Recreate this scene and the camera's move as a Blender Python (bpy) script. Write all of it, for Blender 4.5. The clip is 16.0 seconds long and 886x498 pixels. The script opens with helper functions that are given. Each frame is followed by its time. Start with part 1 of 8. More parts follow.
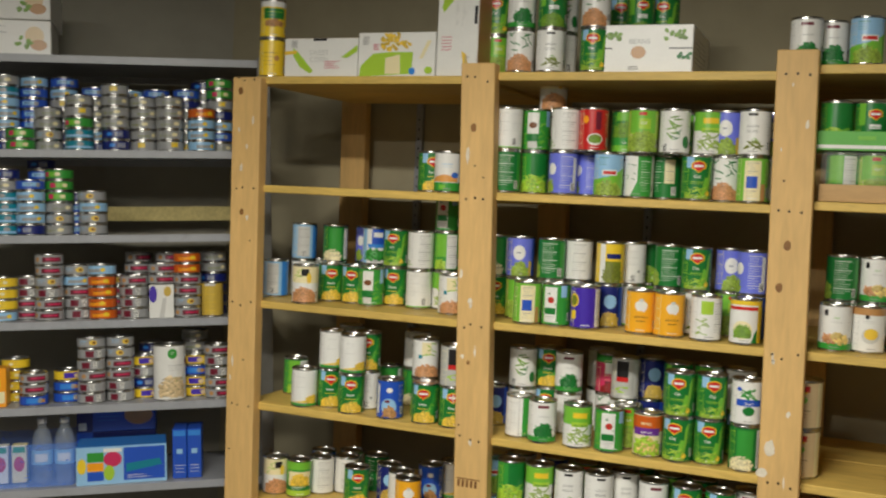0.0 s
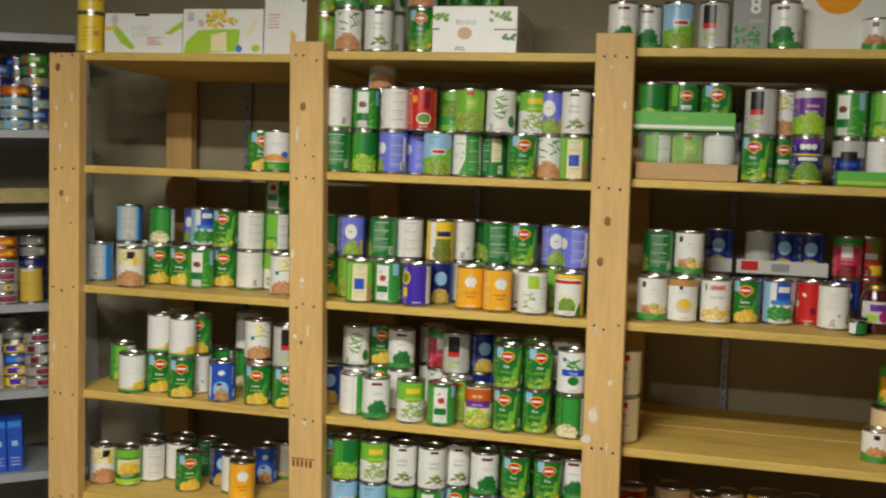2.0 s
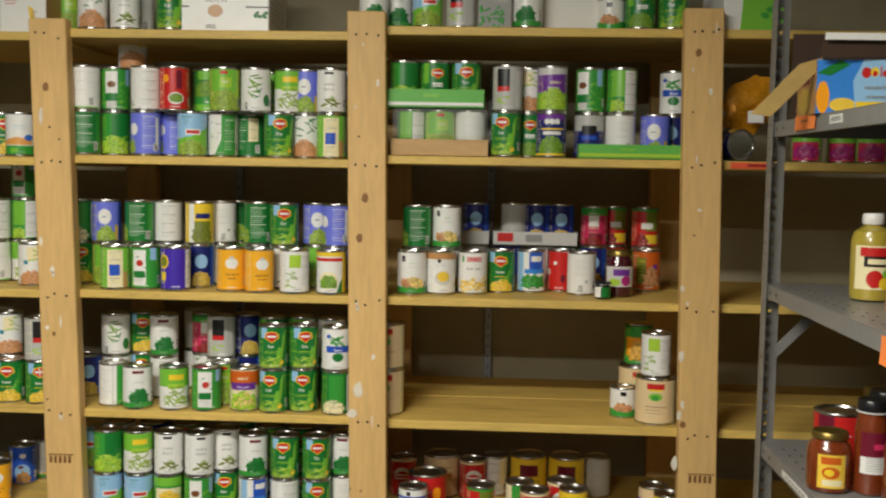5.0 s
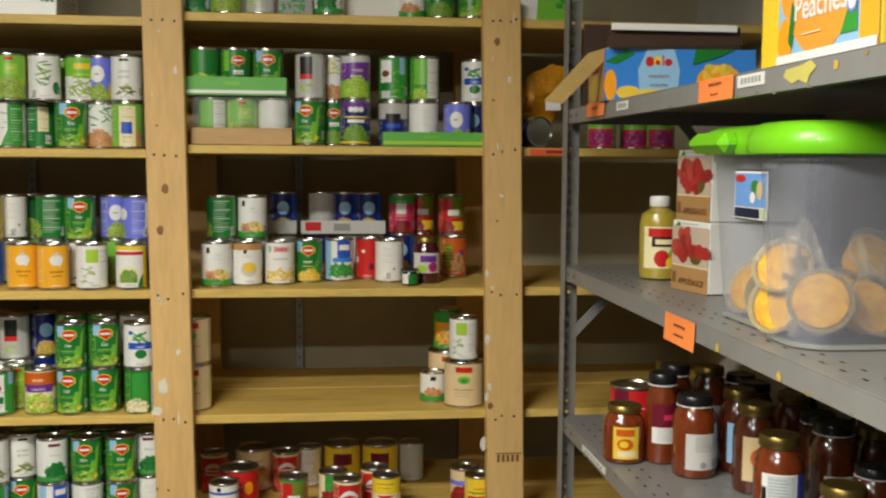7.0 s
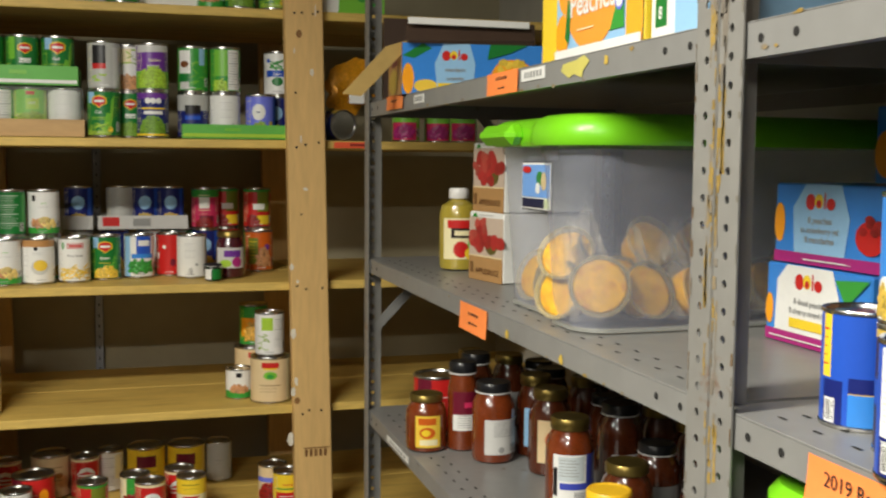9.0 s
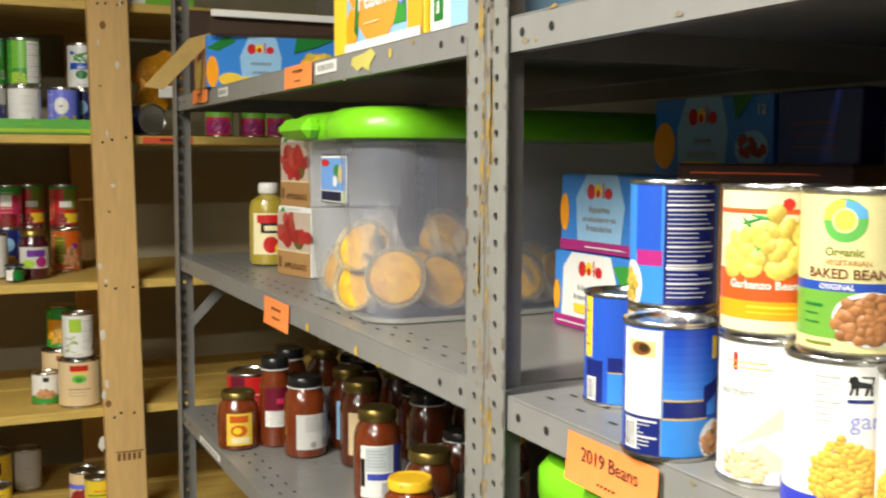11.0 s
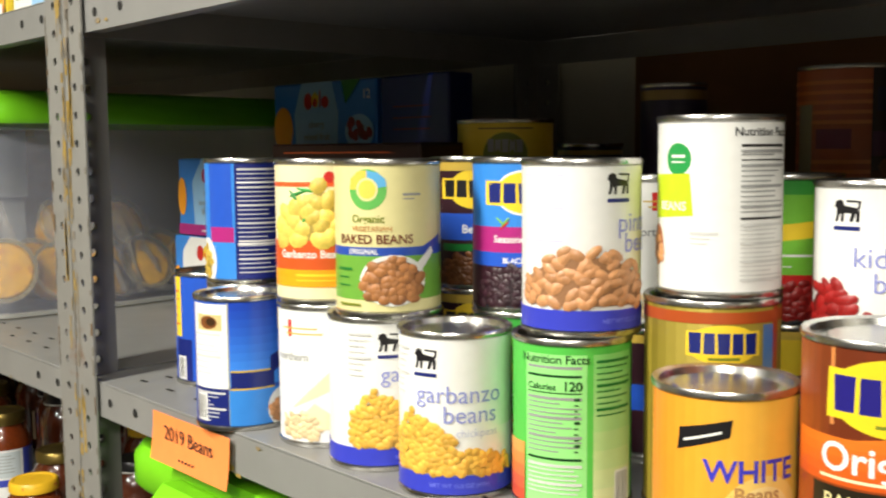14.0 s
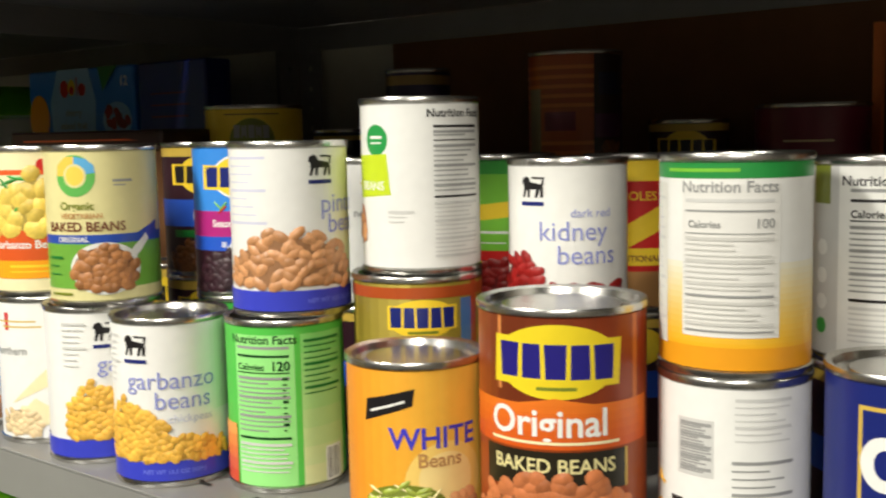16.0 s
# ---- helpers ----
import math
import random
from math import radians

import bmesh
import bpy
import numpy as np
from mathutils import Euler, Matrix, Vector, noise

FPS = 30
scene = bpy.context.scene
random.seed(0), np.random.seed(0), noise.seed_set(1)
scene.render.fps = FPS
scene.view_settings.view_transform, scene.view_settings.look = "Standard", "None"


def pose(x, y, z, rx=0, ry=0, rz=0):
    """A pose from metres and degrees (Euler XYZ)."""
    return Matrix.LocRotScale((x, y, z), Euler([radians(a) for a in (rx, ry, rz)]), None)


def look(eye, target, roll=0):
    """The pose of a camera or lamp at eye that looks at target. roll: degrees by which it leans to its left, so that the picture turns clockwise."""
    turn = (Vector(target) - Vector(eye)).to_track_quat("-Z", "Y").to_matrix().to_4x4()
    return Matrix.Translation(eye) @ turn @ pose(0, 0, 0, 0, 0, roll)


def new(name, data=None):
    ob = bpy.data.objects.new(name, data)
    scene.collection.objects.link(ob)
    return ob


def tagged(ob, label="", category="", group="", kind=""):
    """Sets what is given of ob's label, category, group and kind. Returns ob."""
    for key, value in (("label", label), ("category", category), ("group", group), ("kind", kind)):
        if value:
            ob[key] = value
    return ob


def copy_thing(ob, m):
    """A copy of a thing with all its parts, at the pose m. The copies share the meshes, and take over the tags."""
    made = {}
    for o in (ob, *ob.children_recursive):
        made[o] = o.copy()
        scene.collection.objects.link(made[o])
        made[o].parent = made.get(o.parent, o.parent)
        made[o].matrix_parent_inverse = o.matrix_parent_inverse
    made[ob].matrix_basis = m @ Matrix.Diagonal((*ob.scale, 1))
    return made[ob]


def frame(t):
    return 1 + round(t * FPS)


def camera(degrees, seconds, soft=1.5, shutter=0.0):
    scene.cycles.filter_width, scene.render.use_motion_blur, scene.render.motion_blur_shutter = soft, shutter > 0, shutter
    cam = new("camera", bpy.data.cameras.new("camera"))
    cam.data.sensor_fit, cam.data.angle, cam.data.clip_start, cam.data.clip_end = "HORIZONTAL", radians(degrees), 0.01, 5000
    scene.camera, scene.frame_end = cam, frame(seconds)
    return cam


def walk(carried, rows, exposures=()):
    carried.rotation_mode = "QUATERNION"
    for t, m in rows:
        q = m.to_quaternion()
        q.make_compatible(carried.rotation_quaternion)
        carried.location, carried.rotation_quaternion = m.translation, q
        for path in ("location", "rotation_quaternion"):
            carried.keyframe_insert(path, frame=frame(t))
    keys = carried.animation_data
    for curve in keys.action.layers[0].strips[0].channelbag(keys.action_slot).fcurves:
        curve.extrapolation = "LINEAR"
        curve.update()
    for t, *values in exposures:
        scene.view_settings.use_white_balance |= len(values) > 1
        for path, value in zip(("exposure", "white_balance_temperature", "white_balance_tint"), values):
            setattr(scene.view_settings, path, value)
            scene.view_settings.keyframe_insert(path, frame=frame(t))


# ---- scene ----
cam = camera(45.53, 16.0, soft=2.15, shutter=0.4)
PATH = [
    (0, (0.300, 0.024, 1.618), (-0.4929, 1.8566, 1.5137), 2.62),
    (0.5, (0.290, 0.021, 1.618), (-0.4267, 1.8846, 1.5043), 2.38),
    (1, (0.291, 0.018, 1.617), (-0.3544, 1.9069, 1.4934), 2.28),
    (1.5, (0.298, 0.015, 1.615), (-0.2733, 1.9271, 1.4880), 2.30),
    (2, (0.310, 0.012, 1.614), (-0.1842, 1.9459, 1.4868), 2.30),
    (2.5, (0.324, 0.010, 1.612), (-0.1009, 1.9603, 1.4854), 2.30),
    (3, (0.339, 0.009, 1.610), (-0.0224, 1.9718, 1.4829), 2.08),
    (5.5, (0.397, 0.010, 1.603), (0.3719, 2.0040, 1.4504), 0.87),
    (6, (0.406, 0.011, 1.602), (0.4674, 2.0037, 1.4459), 0.73),
    (6.5, (0.414, 0.011, 1.601), (0.5618, 1.9992, 1.4416), 0.49),
    (7, (0.422, 0.011, 1.600), (0.6562, 1.9906, 1.4379), 0.42),
    (7.5, (0.431, 0.010, 1.599), (0.7514, 1.9773, 1.4347), 0.52),
    (8, (0.440, 0.008, 1.598), (0.8452, 1.9598, 1.4325), 0.56),
    (8.5, (0.450, 0.005, 1.597), (0.9321, 1.9392, 1.4294), 0.53),
    (9, (0.461, 0.001, 1.595), (1.0254, 1.9127, 1.4266), 0.47),
    (11.3, (0.521, -0.033, 1.589), (1.4221, 1.7444, 1.4158), 0.13),
    (11.5, (0.526, -0.037, 1.588), (1.4663, 1.7199, 1.4144), 0.06),
    (12, (0.539, -0.048, 1.586), (1.5702, 1.6567, 1.4086), 0.17),
    (12.5, (0.551, -0.059, 1.585), (1.6749, 1.5849, 1.4029), 0.05),
    (13, (0.562, -0.072, 1.583), (1.7585, 1.5198, 1.3966), -0.15),
    (13.5, (0.572, -0.085, 1.582), (1.8361, 1.4531, 1.3915), -0.38),
    (14, (0.580, -0.098, 1.580), (1.9065, 1.3868, 1.3897), -0.54),
    (14.5, (0.588, -0.112, 1.579), (1.9719, 1.3199, 1.3893), -0.63),
    (15, (0.596, -0.125, 1.578), (2.0378, 1.2475, 1.3846), -0.89),
    (15.5, (0.605, -0.139, 1.576), (2.1135, 1.1591, 1.3748), -1.02),
    (16, (0.617, -0.152, 1.575), (2.1767, 1.0814, 1.3599), -1.20),
]
walk(cam, [(t, look(eye, target, roll)) for t, eye, target, roll in PATH], exposures=((0.0, -0.14), (9.2, -0.1), (12.0, 0.26), (14.5, -0.24), (16.0, -0.44)))

# ---- light ----
world = bpy.data.worlds.new("room_dark")
world.use_nodes = True
world.node_tree.nodes["Background"].inputs[0].default_value = (0.5, 0.55, 0.6, 1)
world.node_tree.nodes["Background"].inputs[1].default_value = 0.006
scene.world = world
CEIL = 2.62


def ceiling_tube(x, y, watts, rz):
    lamp = bpy.data.lights.new("unseen_tube_light", "AREA")
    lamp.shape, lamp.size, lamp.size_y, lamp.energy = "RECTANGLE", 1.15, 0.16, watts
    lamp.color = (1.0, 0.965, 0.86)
    ob = new("unseen_tube_light", lamp)
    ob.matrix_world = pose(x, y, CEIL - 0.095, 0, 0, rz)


ceiling_tube(-0.40, 0.64, 86, 0)
# second lamp is added behind the camera to fill the rack fronts
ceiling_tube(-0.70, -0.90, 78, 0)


# ---- materials ----
def srgb(r, g, b):
    return tuple((c / 12.92 if c <= 0.04045 else ((c + 0.055) / 1.055) ** 2.4) for c in (r / 255, g / 255, b / 255))


MATS = {}


def mat(name, color, rough=0.5, metal=0.0, vary=0.12, scale=8.0, bump=0.0, stretch=(1, 1, 1), islands=0.0, dark=None, dark_at=(0.62, 0.75), dark_scale=3.0, coat=0.0):
    """A surface with grain at a fine scale and blotches at a coarse one; dark: the colour of its stains."""
    if name in MATS:
        return MATS[name]
    m = bpy.data.materials.new(name)
    m.use_nodes = True
    t, L = m.node_tree.nodes, m.node_tree.links
    b = t["Principled BSDF"]
    b.inputs["Roughness"].default_value, b.inputs["Metallic"].default_value = rough, metal
    b.inputs["Coat Weight"].default_value = coat
    co, mp = t.new("ShaderNodeTexCoord"), t.new("ShaderNodeMapping")
    mp.inputs["Scale"].default_value = stretch
    L.new(co.outputs["Object"], mp.inputs["Vector"])
    fine, coarse = t.new("ShaderNodeTexNoise"), t.new("ShaderNodeTexNoise")
    for n, s, d in ((fine, scale * 6, 4), (coarse, scale, 3)):
        n.inputs["Scale"].default_value, n.inputs["Detail"].default_value = s, d
        L.new(mp.outputs[0], n.inputs["Vector"])
    add = t.new("ShaderNodeMath")
    add.operation = "ADD"
    L.new(fine.outputs[0], add.inputs[0]), L.new(coarse.outputs[0], add.inputs[1])
    last = add.outputs[0]
    if islands:
        geo, mix = t.new("ShaderNodeNewGeometry"), t.new("ShaderNodeMath")
        mix.operation = "MULTIPLY_ADD"
        mix.inputs[1].default_value, mix.inputs[2].default_value = islands, 0.0
        L.new(geo.outputs["Random Per Island"], mix.inputs[0])
        more = t.new("ShaderNodeMath")
        more.operation = "ADD"
        L.new(last, more.inputs[0]), L.new(mix.outputs[0], more.inputs[1])
        last = more.outputs[0]
    rng = t.new("ShaderNodeMapRange")
    rng.inputs["From Min"].default_value, rng.inputs["From Max"].default_value = 0.55, 1.45 + islands
    rng.inputs["To Min"].default_value, rng.inputs["To Max"].default_value = 1 - vary * 1.5 - islands * 0.4, 1 + vary + islands * 0.25
    L.new(last, rng.inputs["Value"])
    mul = t.new("ShaderNodeVectorMath")
    mul.operation = "SCALE"
    mul.inputs[0].default_value = color
    L.new(rng.outputs[0], mul.inputs["Scale"])
    out = mul.outputs[0]
    if dark:
        st, ramp, mx = t.new("ShaderNodeTexNoise"), t.new("ShaderNodeMapRange"), t.new("ShaderNodeMix")
        st.inputs["Scale"].default_value, st.inputs["Detail"].default_value, st.inputs["Roughness"].default_value = dark_scale, 6, 0.65
        ramp.inputs["From Min"].default_value, ramp.inputs["From Max"].default_value = dark_at
        mx.data_type = "RGBA"
        L.new(mp.outputs[0], st.inputs["Vector"]), L.new(st.outputs[0], ramp.inputs["Value"])
        L.new(ramp.outputs[0], mx.inputs["Factor"]), L.new(out, mx.inputs["A"])
        mx.inputs["B"].default_value = (*dark, 1)
        out = mx.outputs["Result"]
    L.new(out, b.inputs["Base Color"])
    if bump:
        bp = t.new("ShaderNodeBump")
        bp.inputs["Strength"].default_value, bp.inputs["Distance"].default_value = bump, 0.002
        L.new(last, bp.inputs["Height"]), L.new(bp.outputs[0], b.inputs["Normal"])
    MATS[name] = m
    return m


PINE_X = mat("pine_along_x", srgb(214, 180, 94), 0.55, vary=0.18, scale=3.0, stretch=(1.2, 9, 9), bump=0.25, dark=srgb(146, 108, 44), dark_at=(0.58, 0.78), dark_scale=2.2)
PINE_Z = mat("pine_upright", srgb(216, 176, 112), 0.6, vary=0.12, scale=2.4, stretch=(7, 7, 1.0), bump=0.15, dark=srgb(168, 122, 70), dark_at=(0.64, 0.84), dark_scale=2.0)
NAIL = mat("nail_head", (0.03, 0.025, 0.02), 0.5, 0.6)
PAINT_WORN = mat("white_paint_smear", srgb(225, 215, 195), 0.7, vary=0.2, scale=40)
STAMP = mat("stamp_ink", srgb(120, 80, 40), 0.8, vary=0.3, scale=60)
GREY = mat("grey_enamel", srgb(132, 131, 128), 0.38, 0.0, vary=0.08, scale=5, bump=0.05, dark=srgb(98, 84, 66), dark_at=(0.68, 0.74), dark_scale=9)
GREY_POST = mat("grey_enamel_upright", srgb(132, 130, 125), 0.42, 0.0, vary=0.10, scale=6, bump=0.06, dark=srgb(112, 74, 40), dark_at=(0.64, 0.72), dark_scale=10)
YELLOWED = mat("yellow_chipped_paint", srgb(160, 132, 64), 0.6, vary=0.4, scale=24, dark=srgb(124, 116, 104), dark_at=(0.46, 0.54), dark_scale=22)
RUST = mat("rust_edge", srgb(108, 84, 56), 0.8, vary=0.35, scale=40, dark=srgb(122, 116, 106), dark_at=(0.44, 0.5), dark_scale=30)
STEEL_BAR = mat("zinc_bar", srgb(150, 154, 162), 0.45, 0.3, vary=0.1, scale=10)
HOLE = mat("hole_shadow", (0.012, 0.011, 0.01), 0.9)
# east wall: paint lightened to stand in for light that doesn't reach it
WALL = mat("wall_paint", srgb(196, 193, 180), 0.85, vary=0.08, scale=2.0, bump=0.15, dark=srgb(128, 121, 104), dark_at=(0.6, 0.85), dark_scale=2.5)
# south wall, floor and ceiling are out of view; dark tones hold bounce down
WALL2 = mat("wall_paint_low_bounce", srgb(100, 94, 82), 0.85, vary=0.1, scale=2.0, bump=0.15, dark=srgb(84, 78, 66), dark_at=(0.5, 0.8), dark_scale=2.5)
FLOOR = mat("concrete_floor", srgb(46, 44, 40), 0.7, vary=0.2, scale=3, bump=0.2, dark=srgb(48, 46, 42))
CEILING = mat("ceiling_board", srgb(92, 90, 85), 0.9, vary=0.05, scale=4, bump=0.2)
CARD = mat("brown_cardboard", srgb(196, 160, 112), 0.8, vary=0.1, scale=6, bump=0.1, stretch=(1, 1, 4))
CARD_DARK = mat("dark_panel", srgb(116, 76, 40), 0.8, vary=0.12, scale=5, bump=0.1)


# ---- mesh helpers ----
def mesh_ob(name, bm, mats, parent=None, label="", smooth=False):
    me = bpy.data.meshes.new(name)
    bm.to_mesh(me)
    bm.free()
    for m in mats if isinstance(mats, (list, tuple)) else [mats]:
        me.materials.append(m)
    if smooth:
        me.polygons.foreach_set("use_smooth", [True] * len(me.polygons))
        me.set_sharp_from_angle(angle=radians(40))
    ob = new(name, me)
    if parent is not None:
        ob.parent = parent
    if label:
        ob["label"] = label
    return ob


def part(name, bm, mats, parent, label="", smooth=False):
    return mesh_ob(name, bm, mats, parent, label, smooth)


def thing(name, label, category, group="", kind="", m=None):
    ob = new(name)
    ob.empty_display_size = 0.05
    if m is not None:
        ob.matrix_world = m
    return tagged(ob, label, category, group, kind)


def add_box(bm, x0, x1, y0, y1, z0, z1, bevel=0.0, mi=0, m=None):
    r = bmesh.ops.create_cube(bm, size=1.0)
    vs = r["verts"]
    for v in vs:
        v.co = Vector((x0 + (v.co.x + 0.5) * (x1 - x0), y0 + (v.co.y + 0.5) * (y1 - y0), z0 + (v.co.z + 0.5) * (z1 - z0)))
    if m is not None:
        for v in vs:
            v.co = m @ v.co
    fs = {f for v in vs for f in v.link_faces}
    for f in fs:
        f.material_index = mi
    if bevel:
        es = list({e for v in vs for e in v.link_edges})
        bmesh.ops.bevel(bm, geom=es, offset=bevel, segments=1, affect="EDGES", profile=0.5)
    return bm


def box(*a, **k):
    return add_box(bmesh.new(), *a, **k)


def add_quad(bm, pts, mi=0):
    f = bm.faces.new([bm.verts.new(p) for p in pts])
    f.material_index = mi
    return f


def add_prism(bm, outline, depth, m, mi=0):
    """A flat outline (x, y) pushed to a depth along z, laid by the matrix m."""
    a = [bm.verts.new(m @ Vector((x, y, 0))) for x, y in outline]
    b = [bm.verts.new(m @ Vector((x, y, depth))) for x, y in outline]
    n = len(a)
    fs = [bm.faces.new(a[::-1]), bm.faces.new(b)] + [bm.faces.new((a[i], a[(i + 1) % n], b[(i + 1) % n], b[i])) for i in range(n)]
    for f in fs:
        f.material_index = mi
    return bm


def add_disc(bm, c, r, axis, n=8, lift=0.0, mi=0):
    """A small raised disc at c facing along axis ('-x', '-y', 'z')."""
    ang = [2 * math.pi * i / n for i in range(n)]
    if axis == "-y":
        pts = [(c[0] + r * math.cos(a), c[1] - lift, c[2] + r * math.sin(a)) for a in ang]
    elif axis == "-x":
        pts = [(c[0] - lift, c[1] - r * math.cos(a), c[2] + r * math.sin(a)) for a in ang]
    else:
        pts = [(c[0] + r * math.cos(a), c[1] + r * math.sin(a), c[2] + lift) for a in ang]
    f = bm.faces.new([bm.verts.new(p) for p in pts])
    f.material_index = mi
    return f


# ---- the room ----
def structure(name, bm, m, label):
    return tagged(mesh_ob(name, bm, m), label, name.split("_")[0], kind="structure")


BACK_Y, RIGHT_X = 3.285, 1.615
structure("floor", box(-4.4, 1.9, -2.2, 3.5, -0.1, 0.0), FLOOR, "unseen dark grey floor of the storeroom, toned to hold back bounce")
structure("ceiling", box(-4.4, 1.9, -2.2, 3.5, CEIL, CEIL + 0.1), CEILING, "unseen grey ceiling board of the storeroom, darkened to hold back bounce")
# the north wall's colour carries the warm bounce off the pine
structure("wall_north", box(-2.4, 1.9, BACK_Y, BACK_Y + 0.12, 0, CEIL), mat("wall_paint_wood_bounce", srgb(166, 157, 130), 0.85, vary=0.08, scale=2.0, bump=0.15, dark=srgb(140, 133, 114), dark_at=(0.6, 0.85), dark_scale=2.5), "grey-beige painted wall behind the wooden shelves, wood bounce in its colour")
structure("wall_east", box(RIGHT_X, RIGHT_X + 0.12, -2.2, BACK_Y, 0, CEIL), WALL, "grey-beige painted wall behind the metal racks, lightened for missing light")
structure("wall_south", box(-4.4, RIGHT_X, -2.2, -2.08, 0, CEIL), WALL2, "unseen dark wall closing the storeroom, toned to hold back bounce")
# the unseen west wall is kept pale as a reflector for the racks
structure("wall_west", box(-4.4, -4.28, -2.08, 3.4, 0, CEIL), mat("wall_paint_reflector", srgb(190, 187, 178), 0.8, vary=0.06, scale=2.0, bump=0.15), "unseen pale side wall that bounces light into the racks")
bm = bmesh.new()
add_box(bm, -3.2, 0, 0, 0.12, 0, CEIL, m=pose(-1.985, BACK_Y, 0, 0, 0, 36.8))
structure("wall_northwest", bm, mat("wall_paint_grey", srgb(156, 152, 138), 0.85, vary=0.08, scale=2.0, bump=0.15, dark=srgb(122, 116, 102), dark_at=(0.6, 0.85), dark_scale=2.5), "slanting grey-beige painted wall behind the tuna rack")

tube = thing("unseen_ceiling_light", "white fluorescent ceiling fitting, assumed out of view, with a lit tube cover", "ceiling light", "ceiling lights", m=pose(-0.40, 0.64, CEIL))
part("housing", box(-0.62, 0.62, -0.09, 0.09, -0.05, 0.0, bevel=0.006), mat("white_enamel", (0.75, 0.75, 0.73), 0.4), tube)
glow = bpy.data.materials.new("lit_diffuser")
glow.use_nodes = True
glow.node_tree.nodes["Principled BSDF"].inputs["Emission Color"].default_value = (1, 0.95, 0.86, 1)
glow.node_tree.nodes["Principled BSDF"].inputs["Emission Strength"].default_value = 4.0
part("diffuser", box(-0.6, 0.6, -0.075, 0.075, -0.085, -0.052, bevel=0.01), glow, tube, "lit white diffuser")
# made-up fitting to go with the added fill lamp
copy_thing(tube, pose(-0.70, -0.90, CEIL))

# ---- the wooden shelving ----
FRONT = 2.576
BAYS = [(-1.43, -0.715, (1.931, 1.621, 1.287, 0.990, 0.70)), (-0.715, 0.066, (1.940, 1.629, 1.290, 0.985, 0.70)),
        (0.066, 0.876, (1.955, 1.641, 1.291, 0.980, 0.69)), (0.876, 1.61, (1.955, 1.641, 1.291, 0.980, 0.69))]
POSTS = [(-1.485, -1.466, 1.925), (-0.776, -0.740, 1.960), (0.012, 0.030, 1.985), (0.819, 0.842, 2.0)]
POST_W = 0.093

unit = thing("wooden_shelving", "rough yellow pine storage shelving with nailed uprights, stocked with cans", "shelf unit")


def post(x_top, x_low, top, y0, nails):
    """An upright of sawn timber that leans a little, from the floor to its top."""
    lean = (x_top - x_low) / 1.2
    bm = bmesh.new()
    add_box(bm, 0, POST_W, 0, 0.040, 0, top, bevel=0.0025)
    for v in bm.verts:
        v.co.x += x_top + lean * (v.co.z - top)
        v.co.y += y0
    p = part("post", bm, PINE_Z, unit)
    if nails:
        for z in nails:
            for dx in (0.018, 0.042, 0.074):
                b2 = bmesh.new()
                x = x_top + lean * (z - top) + dx + random.uniform(-0.006, 0.006)
                add_disc(b2, (x, y0, z + random.uniform(-0.008, 0.008)), 0.0032, "-y", 8, 0.0012)
                part("nail", b2, NAIL, p)
    return p


for i, (xt, xl, top) in enumerate(POSTS):
    zs = BAYS[max(0, i - 1)][2]
    post(xt, xl, top, FRONT, [z - 0.012 + (0.0) for z in zs])
    post(xt + 0.01, xl + 0.01, top, 3.20, None)
for x0, x1, zs in BAYS:
    for z in zs:
        for y0, y1 in ((FRONT + 0.030, 2.905), (2.909, 3.19)):
            part("shelf_board", box(x0 + 0.001, x1 - 0.001, y0, y1, z - 0.022, z + random.uniform(-0.0015, 0.0), bevel=0.002), PINE_X, unit)
KNOT = mat("pine_knot", srgb(142, 98, 50), 0.6, vary=0.3, scale=60, bump=0.2)
random.seed(12)
for x, top in ((-1.485, 1.9), (-0.776, 1.93), (0.012, 1.95), (0.819, 1.97)):
    for k in range(2):
        bm = bmesh.new()
        kx, kz, kw = x + random.uniform(0.025, 0.07), random.uniform(0.85, top), random.uniform(0.004, 0.009)
        bm.faces.new([bm.verts.new((kx + kw * math.cos(6.283 * j / 12) * random.uniform(0.8, 1.1), FRONT - 0.0008, kz + kw * random.uniform(1.1, 1.5) * math.sin(6.283 * j / 12))) for j in range(12)])
        part("knot", bm, KNOT, unit, "dark pine knot")
    for k in range(7):
        bm = bmesh.new()
        kx, kz, kw, kh = x + random.uniform(0.02, 0.08), random.uniform(0.8, top), random.uniform(0.002, 0.007), random.uniform(0.004, 0.02)
        bm.faces.new([bm.verts.new((kx + kw * math.cos(6.283 * j / 10) * random.uniform(0.5, 1.1), FRONT - 0.0010, kz + kh * random.uniform(0.5, 1.1) * math.sin(6.283 * j / 10))) for j in range(10)])
        part("paint_smear", bm, PAINT_WORN, unit, "smear of old white paint")
    for k in range(3):
        bm = bmesh.new()
        add_disc(bm, (x + random.uniform(0.015, 0.082), FRONT, random.uniform(0.8, top)), 0.0026, "-y", 8, 0.0012)
        part("nail", bm, NAIL, unit)
